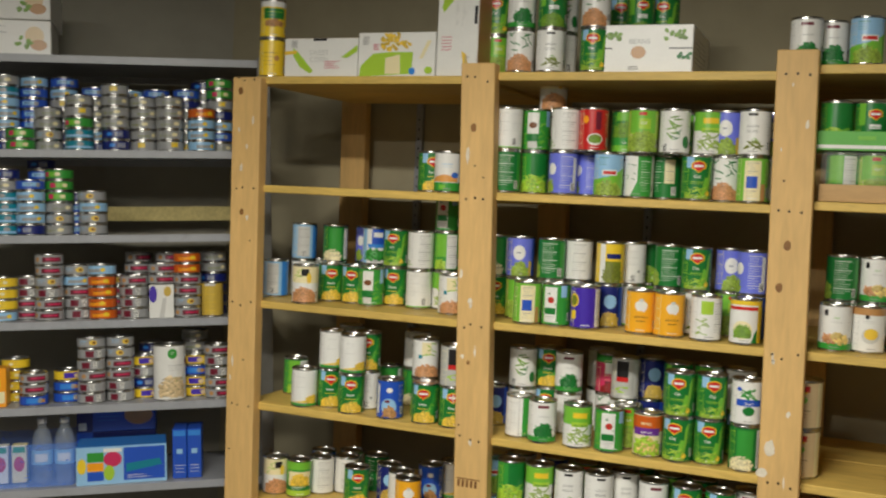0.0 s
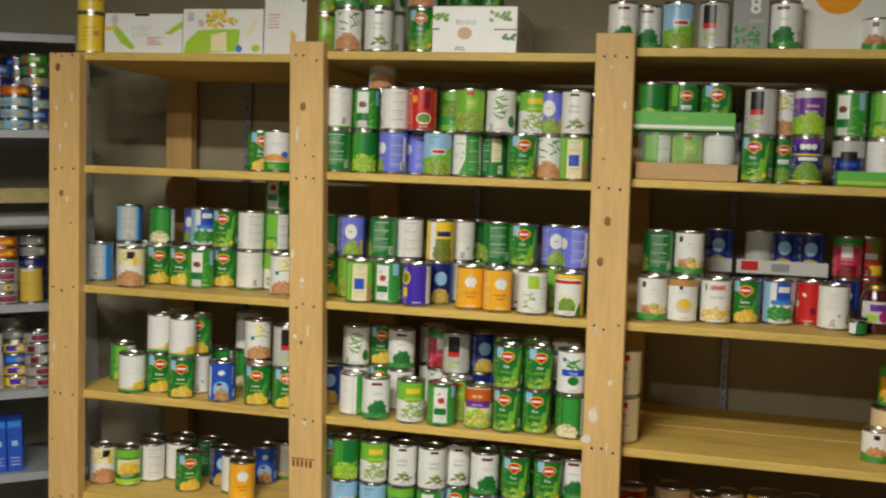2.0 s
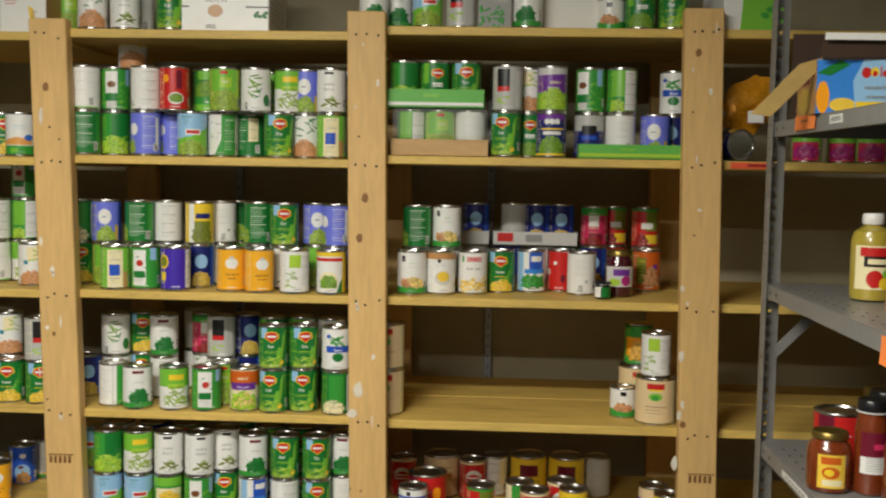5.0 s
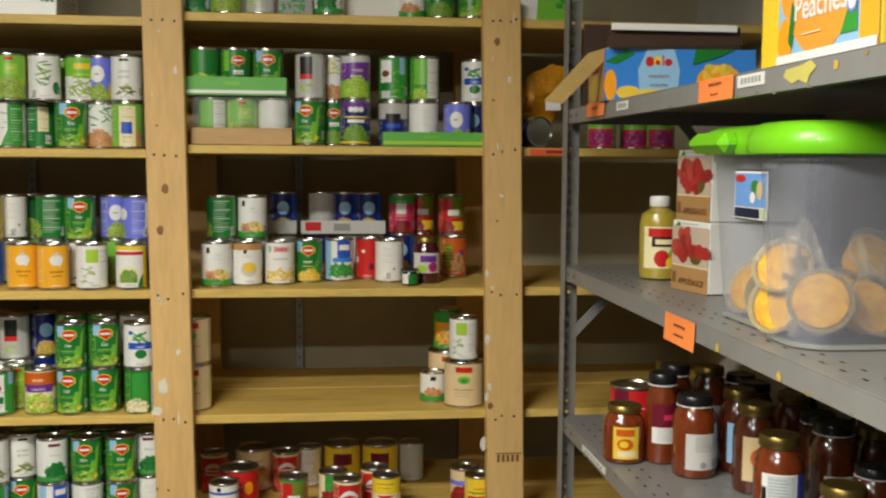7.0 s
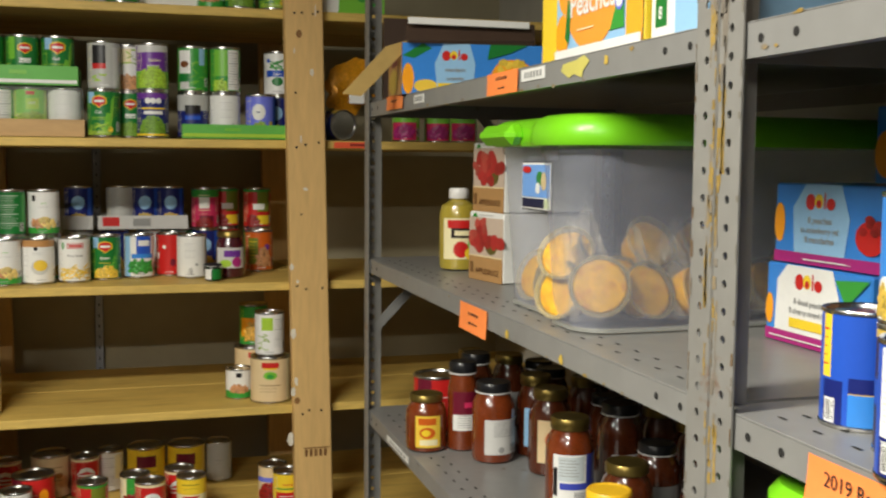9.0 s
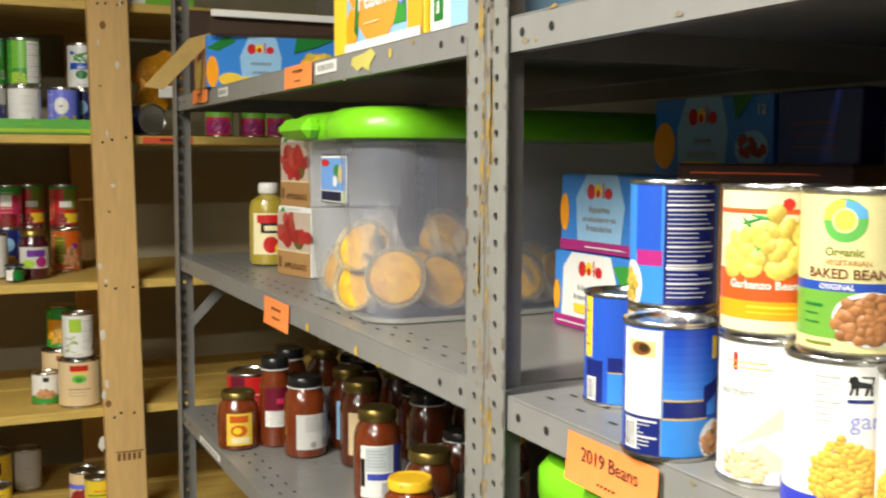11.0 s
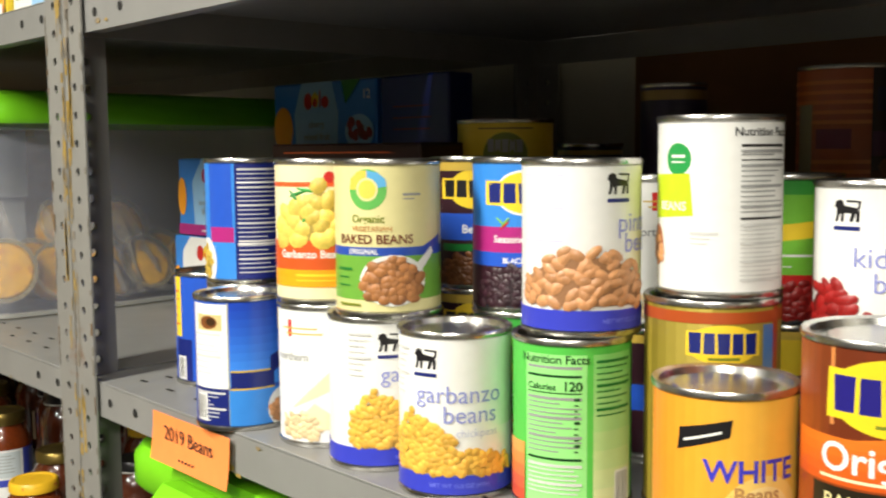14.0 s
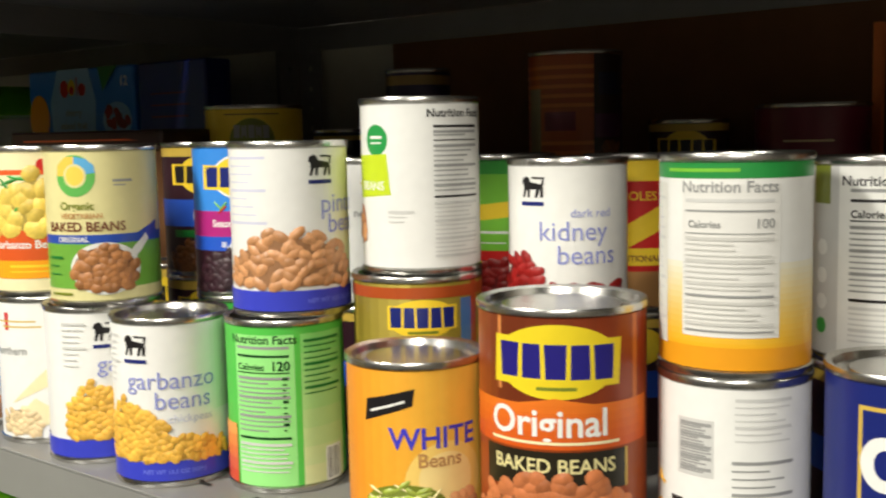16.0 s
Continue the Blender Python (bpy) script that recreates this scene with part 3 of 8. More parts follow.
def build_can(name):
    label, base, ops, (r, h), bare = KINDS[name]
    root = thing("food_can" if h > 0.05 else "flat_can", label, "can", "canned goods")
    if (r, h) not in TINS:
        TINS[r, h] = part("tin", tin_mesh(r, h), TIN, root, "bright steel tin", smooth=True)
    else:
        t = new("tin", TINS[r, h].data)
        t.parent, t["label"] = root, "bright steel tin"
    z0, z1 = max(0.0042, h * bare[0]), h - max(0.0042, h * bare[1])
    H = z1 - z0
    Z = lambda f: z0 + f * H
    wraps, fields = {k: Wrap(r) for k in ("label", "color_panel", "fine_print", "picture", "emblem", "lettering")}, []
    wraps["label"].rect(-math.pi * r, math.pi * r, z0, z1, ink(base))
    D = r * math.pi / 180
    for i, (op, *a) in enumerate(ops):
        up = 0.00006 + 0.00004 * i
        for k in ("color_panel", "emblem", "lettering"):
            # every printed field is a piece of its own
            if len(wraps[k].bm.verts):
                fields.append((k, wraps[k]))
                wraps[k] = Wrap(r)
        for w in wraps.values():
            w.lift = up
        if op == "band":
            wraps["color_panel"].rect(-math.pi * r, math.pi * r, Z(a[0]), Z(a[1]), ink(a[2]))
        elif op == "pan":
            wraps["color_panel"].rect((a[0] - a[1] / 2) * D, (a[0] + a[1] / 2) * D, Z(a[2]), Z(a[3]), ink(a[4]))
        elif op in ("fade", "hfade"):
            # a printed gradient: upwards or round the can, from one colour to another in even steps
            ang, wid, lo, hi, ca, cb, n = a
            for k in range(n):
                q = (k + 0.5) / n
                col = tuple(int(u + (v - u) * q) for u, v in zip(C.get(ca, ca) if isinstance(ca, str) else ca, C.get(cb, cb) if isinstance(cb, str) else cb))
                if op == "fade":
                    wraps["color_panel"].rect((ang - wid / 2) * D, (ang + wid / 2) * D, Z(lo + (hi - lo) * k / n), Z(lo + (hi - lo) * (k + 1) / n), ink(col))
                else:
                    wraps["color_panel"].rect((ang - wid / 2 + wid * k / n) * D, (ang - wid / 2 + wid * (k + 1) / n) * D, Z(lo), Z(hi), ink(col))
        elif op == "bars":
            n = a[4]
            for k in range(n):
                zz = Z(a[3] - (a[3] - a[2]) * (k + 0.5) / n)
                t = 0.0008 if k % 4 == 0 else 0.0004
                e = a[0] + a[1] / 2 - (0 if k % 4 == 0 else random.uniform(0, a[1] * 0.45))
                wraps["fine_print"].rect((a[0] - a[1] / 2) * D, e * D, zz - t, zz + t, ink(a[5]))
        elif op == "code":
            s = (a[0] - 9) * D
            wraps["fine_print"].rect(s - 0.001, s + 19 * D, Z(a[1]) - 0.0105, Z(a[1]) + 0.0105, ink("w"))
            wraps["fine_print"].lift += 0.00003
            for k in range(11):
                wd = random.choice((0.0003, 0.0005, 0.0007))
                wraps["fine_print"].rect(s, s + wd, Z(a[1]) - 0.009, Z(a[1]) + 0.009, ink("k"))
                s += 18 * D / 11
        elif op == "ell":
            wraps["emblem"].blob(a[0] * D, Z(a[1]), a[2] / 1000, a[3] / 1000, ink(a[4]))
        elif op == "word":
            # a wordmark as a row of plain slabs
            ang, wid, lo, hi, n, col = a
            step, tall = wid * D / n, (hi - lo) * H
            for k in range(n):
                s, base = (ang - wid / 2) * D + step * k, Z(lo) - 0.06 * tall * (k - n / 2) / n
                q = 0.08 * (k % 2)
                wraps["emblem"].shape([(s + step * 0.07, base), (s + step * 0.88, base), (s + step * (0.93 - q), base + tall), (s + step * (0.02 + q), base + tall)], ink(col))
        elif op == "shield":
            s, z, w = a[0] * D, Z(a[1]), a[2] / 1000
            out = [(-0.5, 0.2), (-0.34, 0.34), (0, 0.42), (0.34, 0.34), (0.5, 0.2), (0.5, -0.12), (0.3, -0.2), (0, -0.42), (-0.3, -0.2), (-0.5, -0.12)]
            for f, c in ((1.0, a[3]), (0.84, a[4])):
                wraps["emblem"].shape([(s + x * w * f, z + y * w * f) for x, y in out], ink(c))
                wraps["emblem"].lift += 0.00006
            wraps["emblem"].rect(s - w * 0.33, s + w * 0.33, z - w * 0.03, z + w * 0.12, ink("w" if a[4] != "w" else "k"))
        elif op == "poly":
            wraps["emblem"].shape([(x * D, Z(y)) for x, y in a[0]], ink(a[1]))
        elif op == "pile":
            ang, wid, lo, hi, col, size = a[:6]
            slim = a[6] if len(a) > 6 else 0.7
            step = 0.62 * size / 1000
            rows, cols = max(1, int((hi - lo) * H / step / 0.72)), max(1, int(wid * D / step))
            edge = [(u / 6, 0.86 * (1 - 0.5 * u * u / 36)) for u in range(-6, 7)]
            wraps["picture"].lift = up
            wraps["picture"].shape([((ang + u * 0.47 * wid) * D, Z(lo + (hi - lo) * v)) for u, v in edge] + [((ang + u / 6 * 0.47 * wid) * D, Z(lo)) for u in range(6, -7, -1)], mat("food_deep_" + str(col), tuple(0.5 * q for q in srgb(*(C[col] if isinstance(col, str) else col))), 0.5))
            for k in range(min(rows * cols, 360)):
                u = ((k % cols) + 0.5 + random.uniform(-0.5, 0.5)) / cols * 2 - 1
                v = 1 - ((k // cols) + 0.5 + random.uniform(-0.5, 0.5)) / rows
                if v > 1 - 0.5 * u * u + random.uniform(-0.06, 0.06):
                    continue
                wraps["picture"].lift = up + 0.00002 + 0.00035 * k / (rows * cols)
                wraps["picture"].blob((ang + u * wid / 2) * D, Z(lo + (hi - lo) * max(0.03, v)), size / 1000 * random.uniform(0.9, 1.15), size / 1000 * slim * random.uniform(0.87, 1.13), food(col), 9, size * 0.00010, random.uniform(-1, 1))
        elif op == "pods":
            ang, wid, lo, hi, col, length = a[:6]
            for k in range(int(a[6]) if len(a) > 6 else 14):
                wraps["picture"].lift = up + 0.00003 * k
                wraps["picture"].blob((ang + random.uniform(-0.5, 0.5) * wid) * D, Z(random.uniform(lo, hi)), length / 1000, length / 6000, food(col), 8, 0.0006, random.uniform(-0.9, 0.9))
        elif op == "txt":
            wraps["lettering"].lift += 0.00005
            wraps["lettering"].text(a[0], a[1] * D, Z(a[2]), a[3] / 1000, ink(a[4]), len(a) > 5)
    names = {"label": "printed paper wrap", "color_panel": "printed colour panels", "fine_print": "small unreadable print", "picture": "printed food picture", "emblem": "printed emblem", "lettering": "printed lettering"}
    for k, w in fields + list(wraps.items()):
        if len(w.bm.verts):
            if k == "color_panel":
                bmesh.ops.remove_doubles(w.bm, verts=w.bm.verts, dist=1e-6)
            p = part(k, w.bm, w.mats, root, names[k] if k != "label" else "", smooth=True)
            if k in ("picture", "fine_print"):
                p["kind"] = "stuff"
        else:
            w.bm.free()
    return root


def can(name, x, y, z, rot=0.0, tip=0.0):
    m = pose(x, y, z, tip, 0, rot)
    if name not in MADE:
        MADE[name] = build_can(name)
        MADE[name].matrix_world = m
        return MADE[name]
    return copy_thing(MADE[name], m)


# shelf kinds
kind("dm_beans", "dark green can of cut beans with a red shield", "dg", ("pan", -40, 30, 0.74, 1.0, "lb"), ("poly", [(6, 0.1), (34, 0.06), (46, 0.5), (52, 0.95), (38, 0.8), (34, 0.5), (20, 0.52)], "lg"), ("poly", [(28, 0.1), (44, 0.5), (48, 0.86), (40, 0.5)], "gbean"), ("pan", -10, 92, 0.0, 0.1, "gbean"), ("pods", -12, 88, 0.02, 0.26, "lime", 16, 20), ("pods", -8, 80, 0.04, 0.24, "pea", 14, 9), ("shield", -6, 0.77, 36, "y", "r"), ("txt", "Cut", -10, 0.5, 10, "w", 1), ("bars", -10, 52, 0.34, 0.42, 2, "lime"), ("ell", 34, 0.13, 13, 13, "corn"), ("ell", 34, 0.13, 8, 8, "y"), ("bars", 130, 70, 0.1, 0.9, 14, "w"))
kind("dm_corn", "green can of golden corn with a red shield", "dg", ("pan", -42, 26, 0.74, 1.0, "lb"), ("poly", [(10, 0.2), (40, 0.2), (52, 0.6), (48, 0.95), (34, 0.6)], "g"), ("pan", 0, 100, 0.0, 0.12, "corn"), ("pile", 0, 92, 0.02, 0.3, "corn", 8), ("pods", 26, 30, 0.2, 0.5, "lg", 18, 5), ("shield", -4, 0.76, 36, "y", "r"), ("txt", "Sweet", -6, 0.46, 9, "w", 1), ("bars", -6, 46, 0.34, 0.4, 1, "y"), ("bars", 130, 60, 0.25, 0.85, 12, "k"))
kind("dm_peas", "green can of garden peas with a red shield", "dg", ("pan", -42, 26, 0.5, 1.0, "lg"), ("pile", 0, 100, 0.0, 0.32, "pea", 6), ("shield", 6, 0.74, 32, "y", "r"), ("pan", 6, 40, 0.42, 0.52, "w"), ("txt", "SWEET PEAS", 6, 0.44, 5, "dg", 1))
kind("green_back", "dark green can turned to its nutrition panel", "dg", ("bars", -4, 66, 0.12, 0.94, 15, "w"), ("pan", 60, 30, 0.05, 0.95, "g"), ("code", 44, 0.16), ("pile", -70, 50, 0, 0.4, "gbean", 8))
kind("green_yellow_back", "green can with a pale yellow side panel", "dg", ("pan", 22, 40, 0.35, 0.95, "cream"), ("bars", 22, 34, 0.4, 0.9, 9, "grey"), ("bars", -32, 44, 0.12, 0.94, 12, "w"), ("code", 40, 0.16))
kind("white_gb", "white can of green beans with grey lettering", "w", ("pan", 0, 34, 0.9, 0.96, "k"), ("txt", "GREEN", 0, 0.62, 9, "grey"), ("txt", "BEANS", 0, 0.5, 9, "grey"), ("pods", 4, 64, 0.14, 0.28, "olive", 22, 12), ("pods", 4, 40, 0.2, 0.36, "pea", 12, 6), ("bars", 120, 60, 0.1, 0.9, 14, "grey"))
kind("white_back", "white can turned to its bar code and text panel", "w", ("bars", -22, 46, 0.3, 0.92, 11, "lgrey"), ("bars", 32, 40, 0.4, 0.9, 8, "lgrey"), ("code", 26, 0.16), ("band", 0.0, 0.03, "lg"))
kind("white_lines", "white can turned to its nutrition table", "w", ("bars", 14, 58, 0.08, 0.94, 15, "grey"), ("pan", -46, 2, 0.05, 0.95, "lgrey"), ("pods", -62, 30, 0.05, 0.25, "pea", 14, 6))
kind("white_sprig", "white can with a painted green bean sprig", "w", ("pods", 0, 30, 0.35, 0.85, "pea", 26, 9), ("pods", 14, 30, 0.15, 0.6, "dg", 18, 5), ("code", -34, 0.1), ("ell", 50, 0.25, 20, 30, "dg"))
kind("white_leaf", "white can with leafy greens and a green foot band", "w", ("band", 0.0, 0.12, "g"), ("pan", 0, 44, 0.86, 0.93, "maroon"), ("pile", 4, 76, 0.13, 0.46, "dg", 11), ("txt", "SPINACH", 4, 0.62, 6, "grey"), ("pods", 4, 60, 0.1, 0.4, "g", 16, 8), ("code", 70, 0.3))
kind("white_shadow", "white can with a green swoosh and cut beans", "w", ("pan", 36, 60, 0.0, 1.0, "g"), ("poly", [(-20, 0.0), (40, 0.0), (40, 0.75), (8, 0.4)], "g"), ("bars", 38, 40, 0.1, 0.9, 12, "w"), ("pods", -24, 40, 0.4, 0.9, "dg", 10, 7))
kind("lime_beans", "lime green can with a heap of cut beans", "lime", ("pan", 0, 110, 0.45, 1.0, "lg"), ("pan", 8, 46, 0.55, 0.8, "lime"), ("pan", 0, 30, 0.88, 0.96, "r"), ("pile", 0, 120, 0.0, 0.5, "gbean", 9), ("txt", "CUT", 6, 0.66, 8, "w", 1))
kind("photo_beans", "green photo can of french cut beans", "g", ("pan", 20, 80, 0.35, 1.0, "dg"), ("pile", -10, 120, 0.0, 0.42, "lime", 10), ("pods", -10, 100, 0.05, 0.4, "lg", 24, 18), ("pan", 10, 34, 0.04, 0.16, "w"))
kind("lime_white", "lime and white can with whole green beans", "w", ("band", 0.55, 1.0, "lg"), ("pan", 4, 60, 0.72, 0.86, "y"), ("pan", 4, 70, 0.5, 0.62, "lime"), ("txt", "GREEN BEANS", 4, 0.52, 5.5, "dg", 1), ("pods", 2, 90, 0.12, 0.44, "gbean", 24, 22))
kind("sky_green", "pale blue and green can of mixed vegetables", "lb", ("poly", [(-80, 0.0), (80, 0.0), (80, 0.7), (0, 0.45), (-80, 0.35)], "lg"), ("pan", 4, 60, 0.48, 0.62, "w"), ("pan", 4, 50, 0.51, 0.59, "r"), ("pile", 0, 110, 0.0, 0.36, "gbean", 9), ("bars", -20, 40, 0.72, 0.95, 4, "dg"))
kind("lav_back", "periwinkle blue can turned to its white text panel", "lav", ("bars", 16, 54, 0.1, 0.95, 14, "w"), ("pan", 52, 18, 0.1, 0.9, "w"), ("code", 44, 0.16), ("ell", -50, 0.6, 26, 30, "w"), ("pile", -60, 40, 0.02, 0.35, "gbean", 8))
kind("blue_circle", "blue can with a white disc and green vegetables", "lav", ("ell", -10, 0.62, 34, 40, "w"), ("txt", "cut", -12, 0.6, 8, "db", 1), ("pile", -4, 70, 0.0, 0.38, "gbean", 10), ("pan", 40, 16, 0.0, 0.4, "gold"), ("pan", 70, 40, 0.0, 1.0, "b"))
kind("green_blue", "light green can with a blue printed panel", "lg", ("pan", 2, 62, 0.0, 0.95, "cream"), ("pan", 0, 40, 0.3, 0.58, "b"), ("bars", 2, 40, 0.62, 0.92, 6, "grey"), ("pan", 44, 20, 0.0, 0.4, "tan"), ("bars", 0, 36, 0.03, 0.26, 4, "grey"))
kind("red_bowl", "red can with a bowl of green lentils", "r", ("ell", 6, 0.26, 40, 30, "w"), ("ell", 6, 0.27, 34, 22, "olive"), ("pile", 6, 46, 0.18, 0.34, "pea", 5), ("pan", 18, 22, 0.5, 0.95, "maroon"), ("ell", -34, 0.75, 16, 20, "o"))
kind("peas_green", "green can of sweet peas with white lettering", "dg", ("band", 0.0, 0.16, "lg"), ("band", 0.16, 0.36, "g"), ("pile", 0, 110, 0.36, 0.75, "pea", 7), ("pan", 0, 80, 0.78, 1.0, "lg"), ("txt", "Cut", -4, 0.2, 8, "w", 1))
kind("redbrown", "white can with red beans and a green sprig", "w", ("pile", 0, 110, 0.0, 0.42, "bean", 7), ("pods", 0, 90, 0.5, 0.95, "dg", 20, 12), ("pan", 0, 70, 0.42, 0.47, "w"))
kind("orange_bean", "orange can with a white bean pot shape", (244, 176, 40), ("ell", 4, 0.66, 32, 26, "w"), ("ell", -8, 0.6, 8, 14, "w"), ("ell", 14, 0.58, 8, 14, "w"), ("ell", 4, 0.8, 12, 8, "lgrey"), ("txt", "GREEN BEANS", 4, 0.36, 5.5, "br", 1), ("pan", 4, 34, 0.27, 0.29, "br"))
kind("violet_bowl", "violet can with a green bowl picture", "vio", ("ell", -48, 0.68, 30, 36, "y"), ("ell", -48, 0.68, 22, 26, "olive"), ("pan", -50, 26, 0.2, 0.42, "y"), ("pan", 62, 36, 0.02, 0.98, "w"), ("bars", 62, 30, 0.1, 0.92, 10, "grey"))
kind("peas_bowl", "white and yellow can with a bowl of green peas", "w", ("pan", 0, 150, 0.78, 0.86, "r"), ("band", 0.9, 1.0, "y"), ("ell", -4, 0.3, 48, 44, "cream"), ("pile", -4, 66, 0.12, 0.44, "pea", 6), ("poly", [(30, 0), (80, 0), (80, 0.5), (44, 0.25)], "dg"), ("pan", 70, 30, 0.0, 0.95, "y"))
kind("sprig_lime", "white can with a lime label square and peas", "w", ("pan", -6, 46, 0.6, 0.92, "lime"), ("pods", -22, 40, 0.1, 0.5, "gbean", 14, 16), ("bars", 40, 36, 0.15, 0.9, 12, "grey"))
kind("olive_peas", "yellow can with olive peas and a blue band", "y", ("pan", 0, 70, 0.0, 0.55, "olive"), ("pile", 0, 80, 0.05, 0.5, "olive", 9), ("pan", 4, 60, 0.62, 0.75, "db"), ("pan", -44, 24, 0, 1, "w"))
kind("white_strip", "white can with a green vegetable strip", "w", ("pan", 30, 50, 0.0, 1.0, "g"), ("pan", -10, 4, 0, 1, "lgrey"), ("bars", -34, 36, 0.1, 0.9, 12, "lgrey"), ("pods", 30, 40, 0.0, 0.3, "lime", 14, 9))
kind("seasoned", "green and white can with a red star label", "g", ("pan", -18, 56, 0.05, 0.95, "w"), ("ell", -14, 0.62, 18, 16, "r"), ("pan", -18, 50, 0.25, 0.42, "dg"), ("pan", 40, 26, 0.7, 1.0, "lb"), ("bars", -18, 44, 0.06, 0.22, 3, "grey"), ("pods", -10, 34, 0.5, 0.8, "dg", 10, 5))
kind("mixed_purple", "can of mixed vegetables with orange and purple print", "cream", ("band", 0.6, 0.98, "dor"), ("pan", 0, 110, 0.5, 0.68, "pur"), ("txt", "MIXED", 0, 0.76, 9, "cream", 1), ("txt", "VEGETABLES", 0, 0.55, 5.5, "w", 1), ("pile", 0, 110, 0.02, 0.48, "lime", 13), ("pile", 10, 80, 0.1, 0.4, "potato", 14))
kind("asparagus", "white can with asparagus tips and a blue band", "w", ("pan", 4, 96, 0.42, 0.58, "b"), ("txt", "Spears", 4, 0.46, 8, "w", 1), ("pods", 4, 40, 0.6, 0.85, "g", 28, 9), ("ell", 4, 0.3, 28, 22, "dg"), ("ell", -34, 0.82, 12, 10, "b"))
kind("dark_photo", "dark green can with a pale bean heap", "dg", ("pan", -4, 60, 0.2, 0.95, "g"), ("pile", -20, 90, 0.0, 0.3, "cream", 9), ("pan", 58, 34, 0.04, 0.96, "w"), ("bars", 58, 28, 0.1, 0.9, 12, "grey"))
kind("pink_red", "pink and crimson can with white lettering", "pink", ("band", 0.8, 1.0, "g"), ("pan", 0, 44, 0.5, 0.8, "w"), ("pan", 10, 60, 0.0, 0.3, "maroon"), ("bars", 0, 50, 0.3, 0.9, 6, "cream"), ("pile", 0, 80, 0.0, 0.25, "dred", 8))
kind("silver_dark", "bare steel can with a small dark and red label", "steel", ("pan", -14, 50, 0.5, 0.95, "k"), ("pan", -14, 50, 0.42, 0.54, "r"), ("pods", -14, 40, 0.12, 0.34, "lime", 20, 7), ("pan", 50, 26, 0.05, 0.9, "lgrey"), bare=(0.02, 0.02))
kind("navy", "navy blue can with a white disc label", "db", ("ell", 0, 0.62, 34, 36, "lb"), ("pile", 0, 80, 0.0, 0.34, "gold", 9), ("pan", 60, 40, 0, 1, "b"))
kind("light_blue", "white can with an orange swoosh and a green foot", "w", ("band", 0.0, 0.22, "g"), ("poly", [(-70, 0.24), (50, 0.24), (50, 0.36), (-10, 0.44), (-70, 0.34)], (226, 160, 84)), ("ell", 36, 0.42, 22, 16, (60, 110, 200)), ("pan", -20, 30, 0.04, 0.16, "lg"), ("bars", 0, 50, 0.6, 0.75, 2, "lb"))
kind("blue_text", "light blue can turned to its text panel", "lb", ("pan", -10, 60, 0.05, 0.95, "lgrey"), ("bars", -10, 52, 0.3, 0.9, 10, "grey"), ("code", -8, 0.14), ("pan", 60, 50, 0.0, 1.0, "sky"))
kind("corn_white", "white can with yellow corn and a green foot", "w", ("band", 0.0, 0.07, "g"), ("poly", [(-60, 0.08), (60, 0.08), (60, 0.34), (10, 0.12)], "corn"), ("bars", -10, 40, 0.5, 0.85, 5, "lgrey"), ("pile", 40, 50, 0.08, 0.3, "corn", 7))
kind("chick_open", "white can with orange beans and a yellow cob", "w", ("pile", 0, 120, 0.0, 0.42, "bean", 7), ("pan", 0, 90, 0.42, 0.52, "w"), ("band", 0.54, 1.0, "cream"), ("pan", 6, 34, 0.74, 0.94, "k"), ("ell", 24, 0.68, 14, 30, "corn"), ("pods", -30, 30, 0.6, 0.9, "lime", 16, 6))
kind("blue_corn", "blue can with a white emblem and corn bowl", "b", ("ell", 8, 0.76, 18, 14, "w"), ("ell", 6, 0.3, 44, 46, "lb"), ("pile", 10, 60, 0.02, 0.34, "tan", 9), ("pan", -48, 16, 0.1, 0.9, "w"), ("ell", 0, 0.45, 16, 8, "maroon"))
kind("yellow_green", "green and yellow can with white corn", "g", ("band", 0.0, 0.16, "lime"), ("band", 0.16, 0.3, "dg"), ("pan", 0, 110, 0.3, 0.72, "cream"), ("pile", 0, 90, 0.3, 0.66, "corn", 8), ("band", 0.78, 1.0, "lg"), ("bars", -6, 60, 0.18, 0.28, 2, "w"))
kind("white_dark", "white can turned to its text, stacked under dark tins", "w", ("bars", 6, 66, 0.1, 0.9, 13, "grey"), ("pan", 50, 26, 0.3, 0.95, "cream"))
kind("purple_peas", "purple can of green peas with a white wave", "pur", ("poly", [(-70, 0.82), (70, 0.86), (70, 1.0), (-70, 1.0)], "lgrey"), ("txt", "GREEN", 6, 0.62, 9, "cream", 1), ("txt", "BABY PEAS", 0, 0.5, 6, "w", 1), ("pan", 0, 200, 0.0, 0.4, "lg"), ("pile", 0, 120, 0.02, 0.5, "lime", 7))
kind("blue_peas", "royal blue can with a white emblem over green peas", "db", ("pan", 0, 130, 0.86, 1.0, "pur"), ("ell", -16, 0.82, 14, 14, "w"), ("ell", 4, 0.82, 14, 14, "w"), ("ell", 24, 0.82, 14, 14, "w"), ("pan", 4, 90, 0.62, 0.66, "y"), ("pan", 4, 70, 0.5, 0.58, "w"), ("pile", 0, 100, 0.06, 0.46, "pea", 7), ("band", 0.0, 0.05, "y"))
kind("orange_brown", "white can with brown beans and pale squash", "w", ("pile", 0, 120, 0.0, 0.34, "bean", 8), ("pan", 0, 100, 0.34, 0.44, "w"), ("pan", -8, 40, 0.6, 0.95, "cream"), ("pods", 10, 50, 0.6, 0.95, "lime", 18, 8), ("pan", -34, 16, 0.5, 0.6, "teal"))
